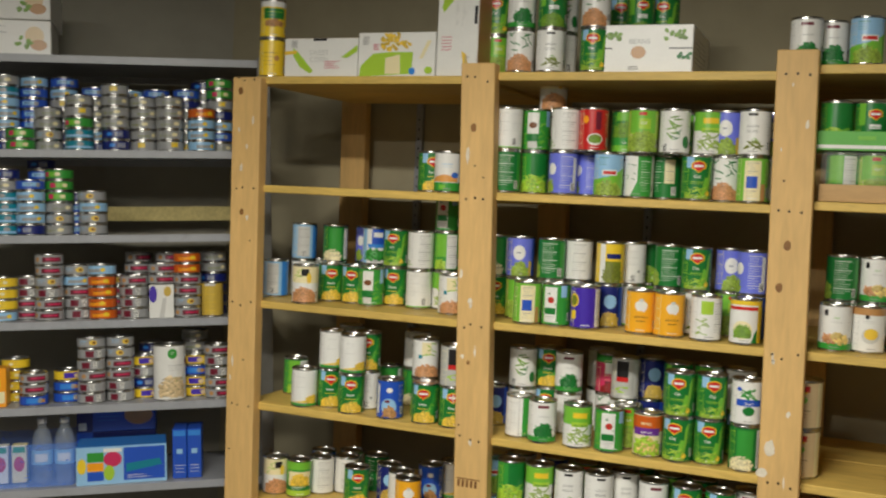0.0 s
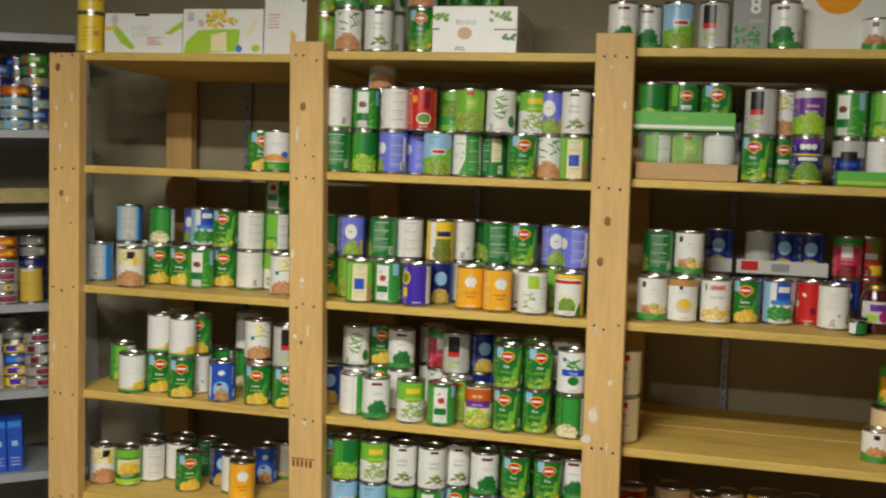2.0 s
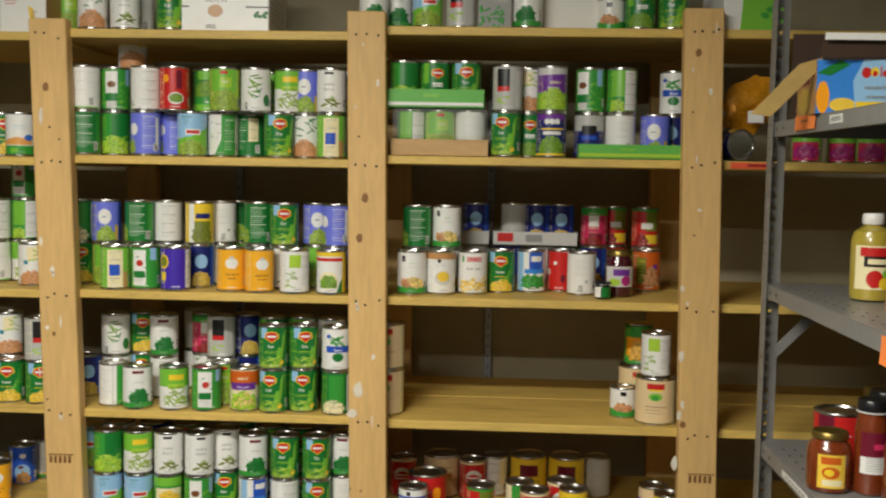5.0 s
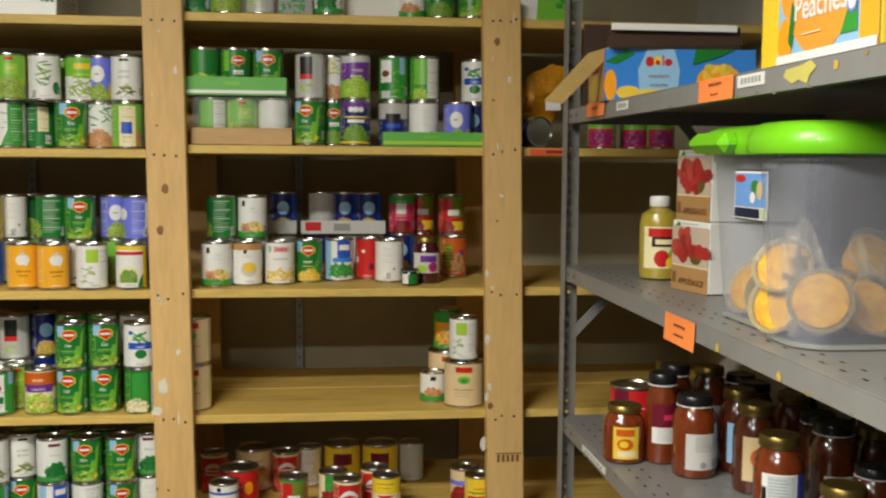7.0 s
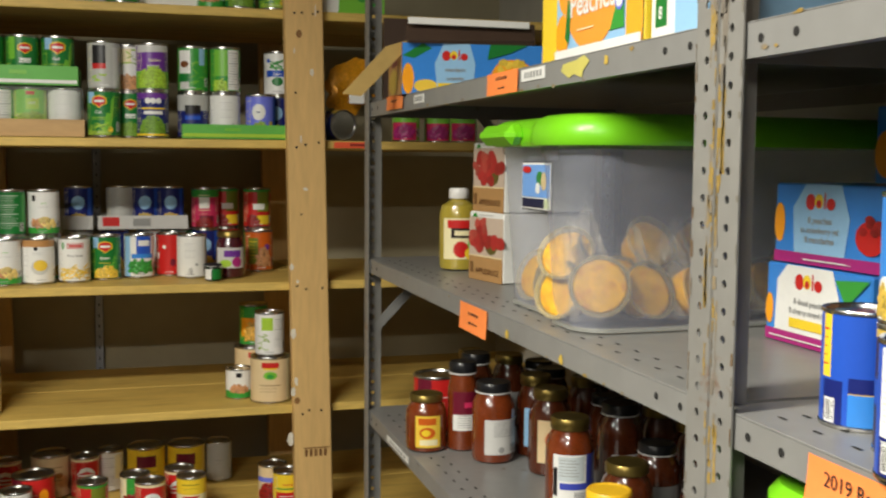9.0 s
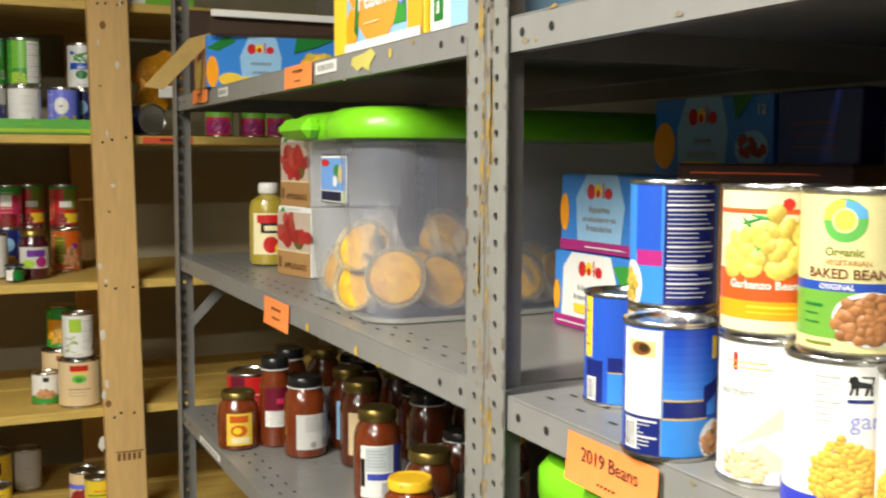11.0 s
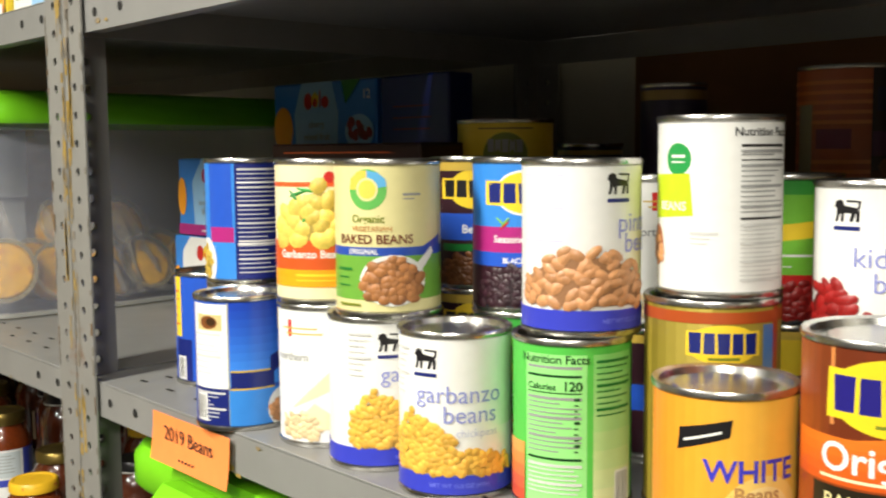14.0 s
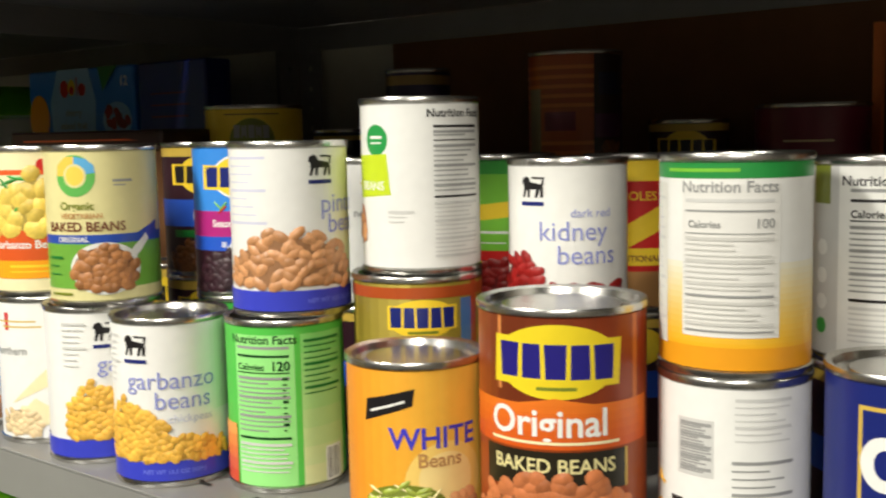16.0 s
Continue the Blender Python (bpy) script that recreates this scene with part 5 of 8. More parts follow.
stack("steel_plain", 0.687, 2.995, 0.690, 1)
stack("pinkblue", 0.803, 2.726, 0.690, -9)
stack("cento", 0.834, 2.655, 0.690, -2)
stack("tomato_red", 0.135, 2.935, 0.690, -0)
# fourth bay, second shelf
stack("pinkgreen", 1.167, 2.755, 1.641, -18)
stack("pinkgreen", 1.270, 2.804, 1.641, -14)
stack("pinkgreen", 1.329, 2.755, 1.641, -11)
# top board, first bay
stack("yellow_plain bottle_can", -1.412, 2.662, 1.931, 32)
# top board, second bay
stack("redbrown white_leaf", -0.641, 2.647, 1.940, 15)
stack("white_gb dm_peas", -0.558, 2.647, 1.940, 11)
stack("white_back white_sprig", -0.550, 2.724, 1.940, 18)
stack("dm_beans redbrown", -0.442, 2.647, 1.940, 10)
stack("dm_beans dm_beans", -0.427, 2.853, 1.940, 20)
stack("dm_beans dm_peas", -0.366, 2.805, 1.940, 20)
stack("lime_beans dm_beans", -0.311, 2.858, 1.940, 6)
stack("lime_beans dm_beans", -0.743, 2.745, 1.940, 17)
# top board, third bay
stack("white_leaf", 0.067, 2.655, 1.955, 11)
stack("white_leaf", 0.123, 2.708, 1.955, 7)
stack("sky_green", 0.199, 2.655, 1.955, 9)
stack("silver_dark", 0.283, 2.655, 1.955, -2)
stack("white_leaf", 0.447, 2.655, 1.955, -9)
stack("small_veg", 0.655, 2.683, 1.955, -10)
stack("dm_peas", 0.724, 2.655, 1.955, -3)
stack("dm_beans", 0.803, 2.655, 1.955, -14)
# tuna rack, second shelf
tuna_stack("t_navy t_navy t_sky t_sky t_sky t_teal t_grey", -0.679, 0.143, 0.000)
tuna_stack("t_green t_green", -0.621, 0.062, 0.000)
tuna_stack("t_navy t_blue t_blue t_blue t_blue t_blue t_sky", -0.598, 0.179, 0.000)
tuna_stack("t_grey t_whiteyel t_grey t_grey", -0.547, 0.108, 0.000)
tuna_stack("t_blue t_navy t_navy t_grey t_grey2 t_sky t_blue", -0.506, 0.185, 0.000)
tuna_stack("t_teal t_teal t_green t_grey2 t_grey", -0.450, 0.062, 0.000)
tuna_stack("t_navy t_sky t_grey t_grey t_grey t_blue", -0.406, 0.143, 0.000)
tuna_stack("t_navy t_navy t_grey t_grey t_grey t_grey2", -0.340, 0.062, 0.000)
tuna_stack("t_green t_green t_green t_grey t_grey t_sky", -0.302, 0.188, 0.000)
tuna_stack("t_grey2 t_grey t_grey t_grey t_grey", -0.257, 0.090, 0.000)
tuna_stack("t_navy t_navy t_grey t_grey t_grey t_blue", -0.217, 0.168, 0.000)
tuna_stack("t_grey2 t_grey t_grey t_grey t_grey", -0.174, 0.062, 0.000)
tuna_stack("t_grey2 t_grey t_grey t_grey t_navy t_blue", -0.123, 0.143, 0.000)
tuna_stack("t_sky t_sky t_sky t_orange", -0.075, 0.062, 0.000)
tuna_stack("t_sky t_sky t_sky t_grey t_grey t_grey t_navy", -0.065, 0.208, 0.000)
tuna_stack("t_grey t_blue t_sky t_navy t_grey2 t_green t_green", -0.016, 0.127, 0.000)
# tuna rack, third shelf
tuna_stack("t_teal t_teal t_teal t_teal t_grey t_navy", -0.674, 0.100, -0.263)
tuna_stack("t_navy t_sky t_sky t_sky t_blue", -0.595, 0.062, -0.263)
tuna_stack("t_navy t_navy t_navy t_blue t_blue t_blue t_navy", -0.576, 0.163, -0.263)
tuna_stack("t_grey t_whiteyel t_grey t_green t_green t_green", -0.516, 0.098, -0.263)
tuna_stack("t_blue t_blue t_blue t_navy", -0.471, 0.173, -0.263)
tuna_stack("t_whiteyel t_whiteyel t_sky t_whiteyel", -0.411, 0.062, -0.263)
# tuna rack, fourth shelf
tuna_stack("t_sky t_gold t_gold t_gold", -0.680, 0.062, -0.528)
tuna_stack("t_redwhite t_redwhite t_redback t_redback", -0.616, 0.122, -0.528)
tuna_stack("t_redwhite t_redwhite t_redback t_whiteyel t_redwhite t_redwhite", -0.544, 0.062, -0.528)
tuna_stack("t_redback t_redback t_redwhite t_sky t_whiteyel", -0.464, 0.102, -0.528)
tuna_stack("t_orange t_orange t_orange t_orange t_sky", -0.386, 0.062, -0.528)
tuna_stack("t_redwhite t_redwhite t_redwhite t_whiteyel", -0.342, 0.138, -0.528)
tuna_stack("t_redback t_redback t_redback t_redwhite", -0.290, 0.062, -0.528)
tuna_stack("t_redwhite t_redwhite t_redwhite t_redwhite t_redwhite t_redwhite", -0.283, 0.202, -0.528)
tuna_stack("t_redwhite t_whiteyel t_redwhite t_redwhite t_orange t_orange", -0.126, 0.062, -0.528)
tuna_stack("gold_tall", -0.046, 0.062, -0.528)
tuna_stack("t_navy t_navy t_navy t_navy t_grey t_grey", -0.042, 0.163, -0.528)
tuna_stack("t_navy t_navy t_navy t_navy t_navy", -0.433, 0.184, -0.528)
tuna_stack("t_redwhite t_redwhite t_redwhite t_redwhite t_redwhite t_redwhite", -0.184, 0.163, -0.528)
# tuna rack, fifth shelf
tuna_stack("t_bluebig t_redwhite t_redwhite", -0.595, 0.062, -0.790)
tuna_stack("t_bluebig t_bluebig t_yelblue", -0.499, 0.103, -0.790)
tuna_stack("t_redback t_redback t_redwhite t_redback t_redback t_whiteyel", -0.422, 0.062, -0.790)
tuna_stack("t_redback t_redback t_redwhite t_redwhite t_whiteyel t_whiteyel", -0.336, 0.080, -0.790)
tuna_stack("t_yelblue t_navy t_redback t_yelblue", -0.265, 0.130, -0.790)
tuna_stack("big_chicken", -0.184, 0.062, -0.790)
tuna_stack("t_yelblue t_yelblue t_bluebig t_yelblue", -0.101, 0.118, -0.790)
tuna_stack("t_redwhite t_redwhite t_redback t_redback t_redwhite", -0.033, 0.062, -0.790)
tuna_stack("t_navy t_navy t_navy t_navy t_navy", -0.243, 0.214, -0.790)
tuna_stack("t_grey t_grey t_grey t_grey t_grey t_grey", -0.106, 0.205, -0.790)
tuna_stack("t_gold t_gold t_gold t_gold", -0.660, 0.163, -0.790)

# ---- cans of beans on the steel rack ----
NS, BIG = (0.0350, 0.1015), (0.0474, 0.1125)
def bean(name, label, base, *ops, size=NS):
    kind(name, label, base, *ops, size=size, bare=(0.03, 0.03))


def beast(a, z=0.81, w=25, h=0.13):
    """A small walking beast emblem of plain shapes over a dark blue bar, at angle a."""
    at = lambda pts: ("poly", [(a + (u - 0.5) * w, z + v * h) for u, v in pts], "k")
    return (at([(0.22, 0.36), (0.85, 0.38), (0.96, 0.6), (0.62, 0.68), (0.22, 0.76)]), at([(0.1, 0.36), (0.34, 0.34), (0.44, 0.62), (0.36, 0.92), (0.2, 1.0), (0.1, 0.8)]), at([(0.0, 0.66), (0.14, 0.6), (0.2, 0.92), (0.08, 0.94)]),
            at([(0.04, 0.0), (0.15, 0.0), (0.26, 0.42), (0.14, 0.45)]), at([(0.28, 0.0), (0.39, 0.0), (0.42, 0.42), (0.3, 0.45)]), at([(0.62, 0.0), (0.73, 0.0), (0.86, 0.44), (0.7, 0.46)]), at([(0.86, 0.0), (0.97, 0.0), (0.98, 0.5), (0.86, 0.5)]),
            at([(0.9, 0.56), (0.98, 0.56), (1.02, 0.94), (0.94, 0.9)]), at([(0.5, 0.88), (1.02, 0.86), (1.02, 0.94), (0.5, 0.97)]), ("pan", a, w, z - 0.05, z - 0.026, "db"))


LAVT = (142, 148, 206)
FACTS = lambda a, w, c: (("txt", "Nutrition Facts", a, 0.90, 0.128 * w, c, 1), ("bars", a, w, 0.86, 0.89, 1, "grey"), ("pan", a, w, 0.815, 0.83, c), ("txt", "Calories", a - w * 0.22, 0.735, 0.1 * w, c, 1), ("txt", "120", a + w * 0.34, 0.735, 0.14 * w, c, 1), ("pan", a, w, 0.715, 0.722, c), ("bars", a, w, 0.34, 0.7, 12, "grey"), ("bars", a + w * 0.42, w * 0.1, 0.34, 0.7, 10, c), ("pan", a, w, 0.3, 0.315, c), ("bars", a, w, 0.08, 0.28, 7, "lgrey"))
bean("garbanzo", "white can of garbanzo beans with a blue foot band", "w", ("hfade", 68, 44, 0.42, 1.0, "w", (150, 212, 136), 8), *beast(-31), ("txt", "garbanzo", 4, 0.595, 15.0, LAVT), ("txt", "beans", 15, 0.465, 15.0, LAVT), ("txt", "chickpeas", 22, 0.375, 7.0, (190, 192, 214)), ("pile", -38, 74, 0.13, 0.53, "chick", 6.5, 0.8), ("pile", 20, 84, 0.13, 0.28, "chick", 6.5, 0.8), ("band", 0.0, 0.125, (58, 66, 190)), ("txt", "NET WT 15.5 OZ (439g)", 4, 0.045, 3.6, "lav", 1), ("bars", 110, 50, 0.2, 0.9, 12, "grey"), ("bars", -64, 26, 0.62, 0.95, 8, "lgrey"))
bean("pinto", "white can of pinto beans with a blue foot band", "w", ("hfade", 62, 50, 0.15, 1.0, "w", (222, 226, 132), 8), ("bars", -44, 50, 0.52, 0.97, 9, (206, 206, 224)), *beast(34, 0.83), ("txt", "pinto", 60, 0.60, 16, LAVT), ("txt", "beans", 70, 0.475, 16, LAVT), ("pile", 2, 136, 0.15, 0.50, "bean", 11, 0.56), ("band", 0.0, 0.125, (58, 66, 190)), ("txt", "NET WT 15.5 OZ (439g)", 48, 0.045, 3.6, "lav", 1))
bean("kidney", "white can of dark red kidney beans", "w", *beast(-31), ("txt", "dark red", 26, 0.69, 7.0, LAVT), ("txt", "kidney", 9, 0.55, 15.5, LAVT), ("txt", "beans", 22, 0.405, 15.5, LAVT), ("pile", -48, 64, 0.1, 0.47, "dred", 11, 0.6), ("pile", 24, 110, 0.1, 0.29, "dred", 11, 0.6), ("band", 0.0, 0.12, (58, 66, 190)))
bean("baked_organic", "cream and green can of vegetarian baked beans", "khaki", ("band", 0.08, 0.40, (110, 166, 62)), ("band", 0.385, 0.445, (40, 76, 168)), ("poly", [(20, 0.385), (72, 0.385), (72, 0.52), (50, 0.47)], (40, 76, 168)), ("ell", -20, 0.84, 26, 26, (96, 174, 82)), ("poly", [(-41, 0.84), (-40, 0.91), (-30, 0.965), (-20, 0.97), (-20, 0.84)], (236, 196, 80)), ("poly", [(-20, 0.84), (-20, 0.97), (-8, 0.955), (0, 0.91), (1, 0.86)], (92, 168, 214)), ("ell", -20, 0.84, 15, 15, "khaki"), ("ell", -20, 0.84, 12, 12, (240, 204, 84)), ("txt", "Organic", -20, 0.615, 7, "olive", 1), ("txt", "VEGETARIAN", -16, 0.555, 4.6, "tan", 1), ("txt", "BAKED BEANS", -14, 0.47, 8.2, (116, 64, 44), 1), ("txt", "ORIGINAL", -26, 0.398, 4.6, "w", 1), ("bars", 28, 20, 0.76, 0.82, 2, "grey"), ("ell", 7, 0.215, 44, 33, (226, 226, 218)), ("poly", [(24, 0.28), (52, 0.44), (56, 0.40), (30, 0.22)], (226, 226, 218)), ("ell", 6, 0.21, 39, 28, (120, 72, 36)), ("pile", 6, 62, 0.075, 0.36, (176, 118, 70), 8, 0.8), ("bars", -50, 22, 0.15, 0.32, 3, "dg"), ("bars", -44, 30, 0.03, 0.06, 1, "olive"))
bean("garbanzo_yellow", "yellow and orange can of garbanzo beans", "cream", ("pan", 0, 140, 0.44, 0.6, "corn"), ("pile", -4, 130, 0.43, 0.86, (240, 208, 96), 15, 0.85), ("pods", -34, 20, 0.55, 0.84, "g", 16, 6), ("band", 0.84, 0.875, (224, 92, 44)), ("ell", 2, 0.91, 8, 8, "r"), ("band", 0.22, 0.44, (214, 88, 36)), ("txt", "Garbanzo Beans", -22, 0.31, 7.6, "w", 1), ("band", 0.09, 0.22, "o"), ("bars", -10, 60, 0.12, 0.2, 2, "y"))
bean("cream_white", "white can of great northern beans with gold lines", "w", ("pan", -52, 6, 0.8, 0.93, "r"), ("pan", -40, 50, 0.86, 0.872, "gold"), ("pan", -34, 50, 0.82, 0.832, "gold"), ("txt", "northern", -50, 0.62, 8, "grey", 1), ("poly", [(-50, 0.25), (0, 0.55), (40, 0.5), (0, 0.4)], "cream"), ("pile", -40, 50, 0.03, 0.24, "beige", 7), ("poly", [(-60, 0.05), (-20, 0.3), (20, 0.12)], "cream"))
bean("blue_recipe", "blue can turned to its recipe and bar code panel", "b", ("pan", -44, 58, 0.3, 0.985, "w"), ("pan", -42, 40, 0.77, 0.90, (214, 190, 130)), ("ell", -42, 0.835, 17, 10, "br"), ("ell", -38, 0.84, 9, 6, (60, 40, 20)), ("bars", -46, 44, 0.4, 0.76, 8, "lgrey"), ("pan", -44, 58, 0.0, 0.3, "db"), ("bars", -44, 50, 0.02, 0.28, 8, "lgrey"), ("code", -56, 0.14), ("pan", -14, 2, 0.0, 1.0, "grey"), ("fade", 26, 78, 0.32, 1.0, (70, 150, 240), (24, 62, 176), 10), ("pan", 16, 56, 0.3, 0.44, "db"), ("pan", 16, 56, 0.29, 0.305, "gold"), ("pan", 16, 56, 0.435, 0.45, "gold"), ("pan", 24, 76, 0.0, 0.29, "sky"), ("pan", 58, 12, 0.76, 0.94, "y"), ("poly", [(38, 0.4), (70, 0.5), (70, 0.62), (38, 0.55)], "db"), ("ell", 56, 0.12, 28, 30, "w"), ("pile", 58, 40, 0.02, 0.24, "bean", 7))
bean("blue_facts", "blue can turned to its navy nutrition table", "sky", ("pan", -38, 40, 0.42, 1.0, "b"), ("pan", -36, 40, 0.32, 0.45, "mag"), ("pan", 24, 76, 0.0, 1.0, "db"), ("bars", 24, 68, 0.04, 0.97, 24, "lgrey"), ("pan", 24, 70, 0.3, 0.315, "w"), ("pan", 24, 70, 0.83, 0.845, "w"), ("ell", -66, 0.14, 26, 40, "w"), ("pile", -70, 30, 0.02, 0.3, "gold", 8))
bean("blue_small", "blue can with a yellow corner panel and stripes", "b", ("pan", -62, 18, 0.42, 1.0, "y"), ("bars", -64, 12, 0.5, 0.9, 5, "r"), ("pan", -50, 36, 0.0, 0.4, "db"), ("code", -54, 0.12), ("pan", 14, 76, 0.3, 0.44, "db"), ("pan", 14, 76, 0.29, 0.3, "gold"), ("pan", 14, 76, 0.0, 0.29, "sky"), ("ell", 44, 0.14, 22, 26, "beige"))
bean("green_facts", "green can turned to its nutrition table", (84, 190, 74), ("pan", -19, 62, 0.0, 0.955, (150, 226, 132)), ("fade", 44, 52, 0.0, 0.955, (226, 226, 170), (128, 212, 112), 8), *FACTS(-20, 54, (14, 60, 26)), ("bars", 42, 42, 0.56, 0.93, 10, "dg"), ("pan", 52, 22, 0.02, 0.2, "w"), ("code", 52, 0.11), ("fade", -70, 36, 0.0, 0.38, (206, 70, 50), (240, 170, 90), 5))
bean("gold_bush", "gold can with a yellow oval emblem", (160, 140, 52), ("hfade", -30, 60, 0.0, 1.0, (120, 104, 34), (196, 176, 84), 6), ("pan", 0, 90, 0.0, 0.34, "olive"), ("ell", 10, 0.83, 42, 22, "y"), ("pan", 10, 62, 0.775, 0.895, "y"), ("word", 10, 58, 0.785, 0.885, 5, "db"), ("bars", 10, 26, 0.755, 0.77, 1, "olive"), ("pan", 52, 14, 0.3, 0.92, (76, 120, 170)), ("pan", 62, 8, 0.0, 1.0, "copper"), ("band", 0.93, 0.985, "copper"), size=(0.0385, 0.1250))
bean("white_facts", "tall white can with a green disc and nutrition table", "w", ("ell", -41, 0.785, 18, 18, (40, 150, 72)), ("bars", -41, 16, 0.75, 0.82, 2, "w"), ("poly", [(-84, 0.42), (-24, 0.45), (-28, 0.70), (-84, 0.69)], (196, 216, 40)), ("txt", "BEANS", -48, 0.48, 7, "w", 1), ("ell", -74, 0.26, 16, 24, (180, 110, 66)), ("pile", -76, 24, 0.16, 0.36, "bean", 7), ("bars", -14, 26, 0.27, 0.36, 3, "lgrey"), ("txt", "Nutrition Facts", 44, 0.92, 6.4, "k", 1), ("pan", 44, 52, 0.855, 0.87, "k"), ("bars", 44, 52, 0.80, 0.84, 2, (158, 158, 156)), ("pan", 44, 52, 0.775, 0.782, "k"), ("bars", 44, 52, 0.46, 0.76, 10, (158, 158, 156)), ("pan", 44, 52, 0.43, 0.443, "k"), ("bars", 44, 52, 0.06, 0.41, 13, "lgrey"))
bean("white_beans", "orange can of white beans with a green bowl", (238, 168, 46), ("hfade", -52, 56, 0.0, 1.0, (228, 132, 34), (240, 166, 50), 6), ("hfade", 24, 96, 0.0, 1.0, (240, 166, 50), (240, 200, 84), 8), ("ell", 30, 0.34, 44, 42, (246, 208, 112)), ("ell", 30, 0.36, 30, 28, (248, 220, 146)), ("poly", [(-40, 0.70), (2, 0.80), (4, 0.90), (-38, 0.83)], "k"), ("poly", [(-34, 0.755), (-4, 0.82), (-4, 0.835), (-34, 0.77)], "w"), ("txt", "WHITE", 20, 0.55, 15, (66, 62, 190), 1), ("txt", "Beans", 24, 0.44, 10, "tan", 1), ("ell", -6, 0.2, 44, 24, "olive"), ("pile", -6, 62, 0.14, 0.34, (170, 186, 72), 8, 0.4), ("pods", -6, 56, 0.18, 0.34, (236, 224, 160), 9, 12), ("pile", 44, 40, 0.02, 0.30, "bean", 9), ("poly", [(-50, 0.0), (-14, 0.0), (-20, 0.14), (-44, 0.18)], "vio"), size=(0.0355, 0.0945))
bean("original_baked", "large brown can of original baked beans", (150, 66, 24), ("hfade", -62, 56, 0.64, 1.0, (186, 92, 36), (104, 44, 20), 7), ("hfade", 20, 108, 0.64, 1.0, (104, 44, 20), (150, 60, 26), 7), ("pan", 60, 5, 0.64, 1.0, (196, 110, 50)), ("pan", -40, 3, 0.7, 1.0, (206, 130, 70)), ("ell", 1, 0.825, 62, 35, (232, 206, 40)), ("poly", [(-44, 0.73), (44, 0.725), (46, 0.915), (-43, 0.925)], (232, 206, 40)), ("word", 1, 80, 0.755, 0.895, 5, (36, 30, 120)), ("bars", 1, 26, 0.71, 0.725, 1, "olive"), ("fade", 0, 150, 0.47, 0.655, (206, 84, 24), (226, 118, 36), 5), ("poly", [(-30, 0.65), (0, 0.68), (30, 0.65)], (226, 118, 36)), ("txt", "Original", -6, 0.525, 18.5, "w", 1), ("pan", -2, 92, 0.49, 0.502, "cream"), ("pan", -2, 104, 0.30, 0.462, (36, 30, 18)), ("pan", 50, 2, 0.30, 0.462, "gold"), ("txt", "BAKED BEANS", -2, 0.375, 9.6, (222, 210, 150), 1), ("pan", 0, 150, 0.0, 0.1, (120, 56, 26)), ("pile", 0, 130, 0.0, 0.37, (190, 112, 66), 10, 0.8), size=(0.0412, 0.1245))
bean("low_sodium", "white and yellow can turned to its nutrition table", "w", ("fade", 0, 360, 0.10, 0.52, (240, 176, 30), (236, 232, 214), 14), ("band", 0.0, 0.11, (232, 156, 30)), ("band", 0.925, 1.0, (40, 140, 64)), ("bars", -24, 60, 0.955, 0.975, 1, "lg"), ("pan", -1, 74, 0.16, 0.90, (226, 224, 218)), ("pan", -66, 20, 0.1, 0.9, (222, 220, 212)), ("bars", -66, 14, 0.15, 0.85, 14, "lgrey"), ("txt", "Nutrition Facts", -2, 0.86, 7.2, "grey", 1), ("bars", -2, 66, 0.80, 0.84, 1, "lgrey"), ("pan", -2, 66, 0.765, 0.775, "grey"), ("txt", "Calories", -20, 0.69, 4.6, "grey", 1), ("txt", "100", 24, 0.69, 6, "grey", 1), ("pan", -2, 66, 0.66, 0.665, "grey"), ("bars", -2, 66, 0.38, 0.65, 10, (200, 198, 192)), ("pan", -2, 66, 0.355, 0.367, "grey"), ("bars", -2, 66, 0.21, 0.34, 5, (200, 198, 192)), ("pan", -2, 66, 0.185, 0.195, "grey"))
bean("white_barcode", "white can turned to its wide bar code", "w", ("pan", -26, 30, 0.5, 0.82, "lgrey"), ("bars", -26, 26, 0.52, 0.8, 18, "grey"), ("bars", 26, 44, 0.7, 0.96, 7, "lgrey"), ("bars", 26, 48, 0.4, 0.62, 5, "grey"), ("pan", -42, 12, 0.16, 0.36, "k"), ("pods", -66, 14, 0.0, 0.5, "chick", 10, 4), size=(0.0355, 0.0925))
bean("grey_facts", "grey white can with round marks and nutrition table", "lgrey", ("pan", -52, 22, 0.8, 1.0, "olive"), ("ell", -50, 0.57, 8, 8, "w"), ("ell", -50, 0.42, 8, 8, "w"), ("ell", -50, 0.28, 8, 8, "w"), ("ell", -50, 0.15, 8, 8, "g"), ("pan", 10, 84, 0.0, 1.0, "w"), *FACTS(4, 52, "k"))
bean("blue_plain", "royal blue can with a white letter emblem", "db", ("pan", 6, 70, 0.35, 0.9, "gold"), ("pan", 7, 66, 0.37, 0.88, "db"), ("ell", -10, 0.64, 21, 24, "w"), ("ell", -9, 0.64, 10, 13, "db"), ("ell", 22, 0.64, 21, 24, "w"), ("ell", 22, 0.64, 10, 13, "db"), ("pan", 7, 66, 0.3, 0.35, "y"), ("pile", 0, 80, 0.0, 0.28, "pea", 7))
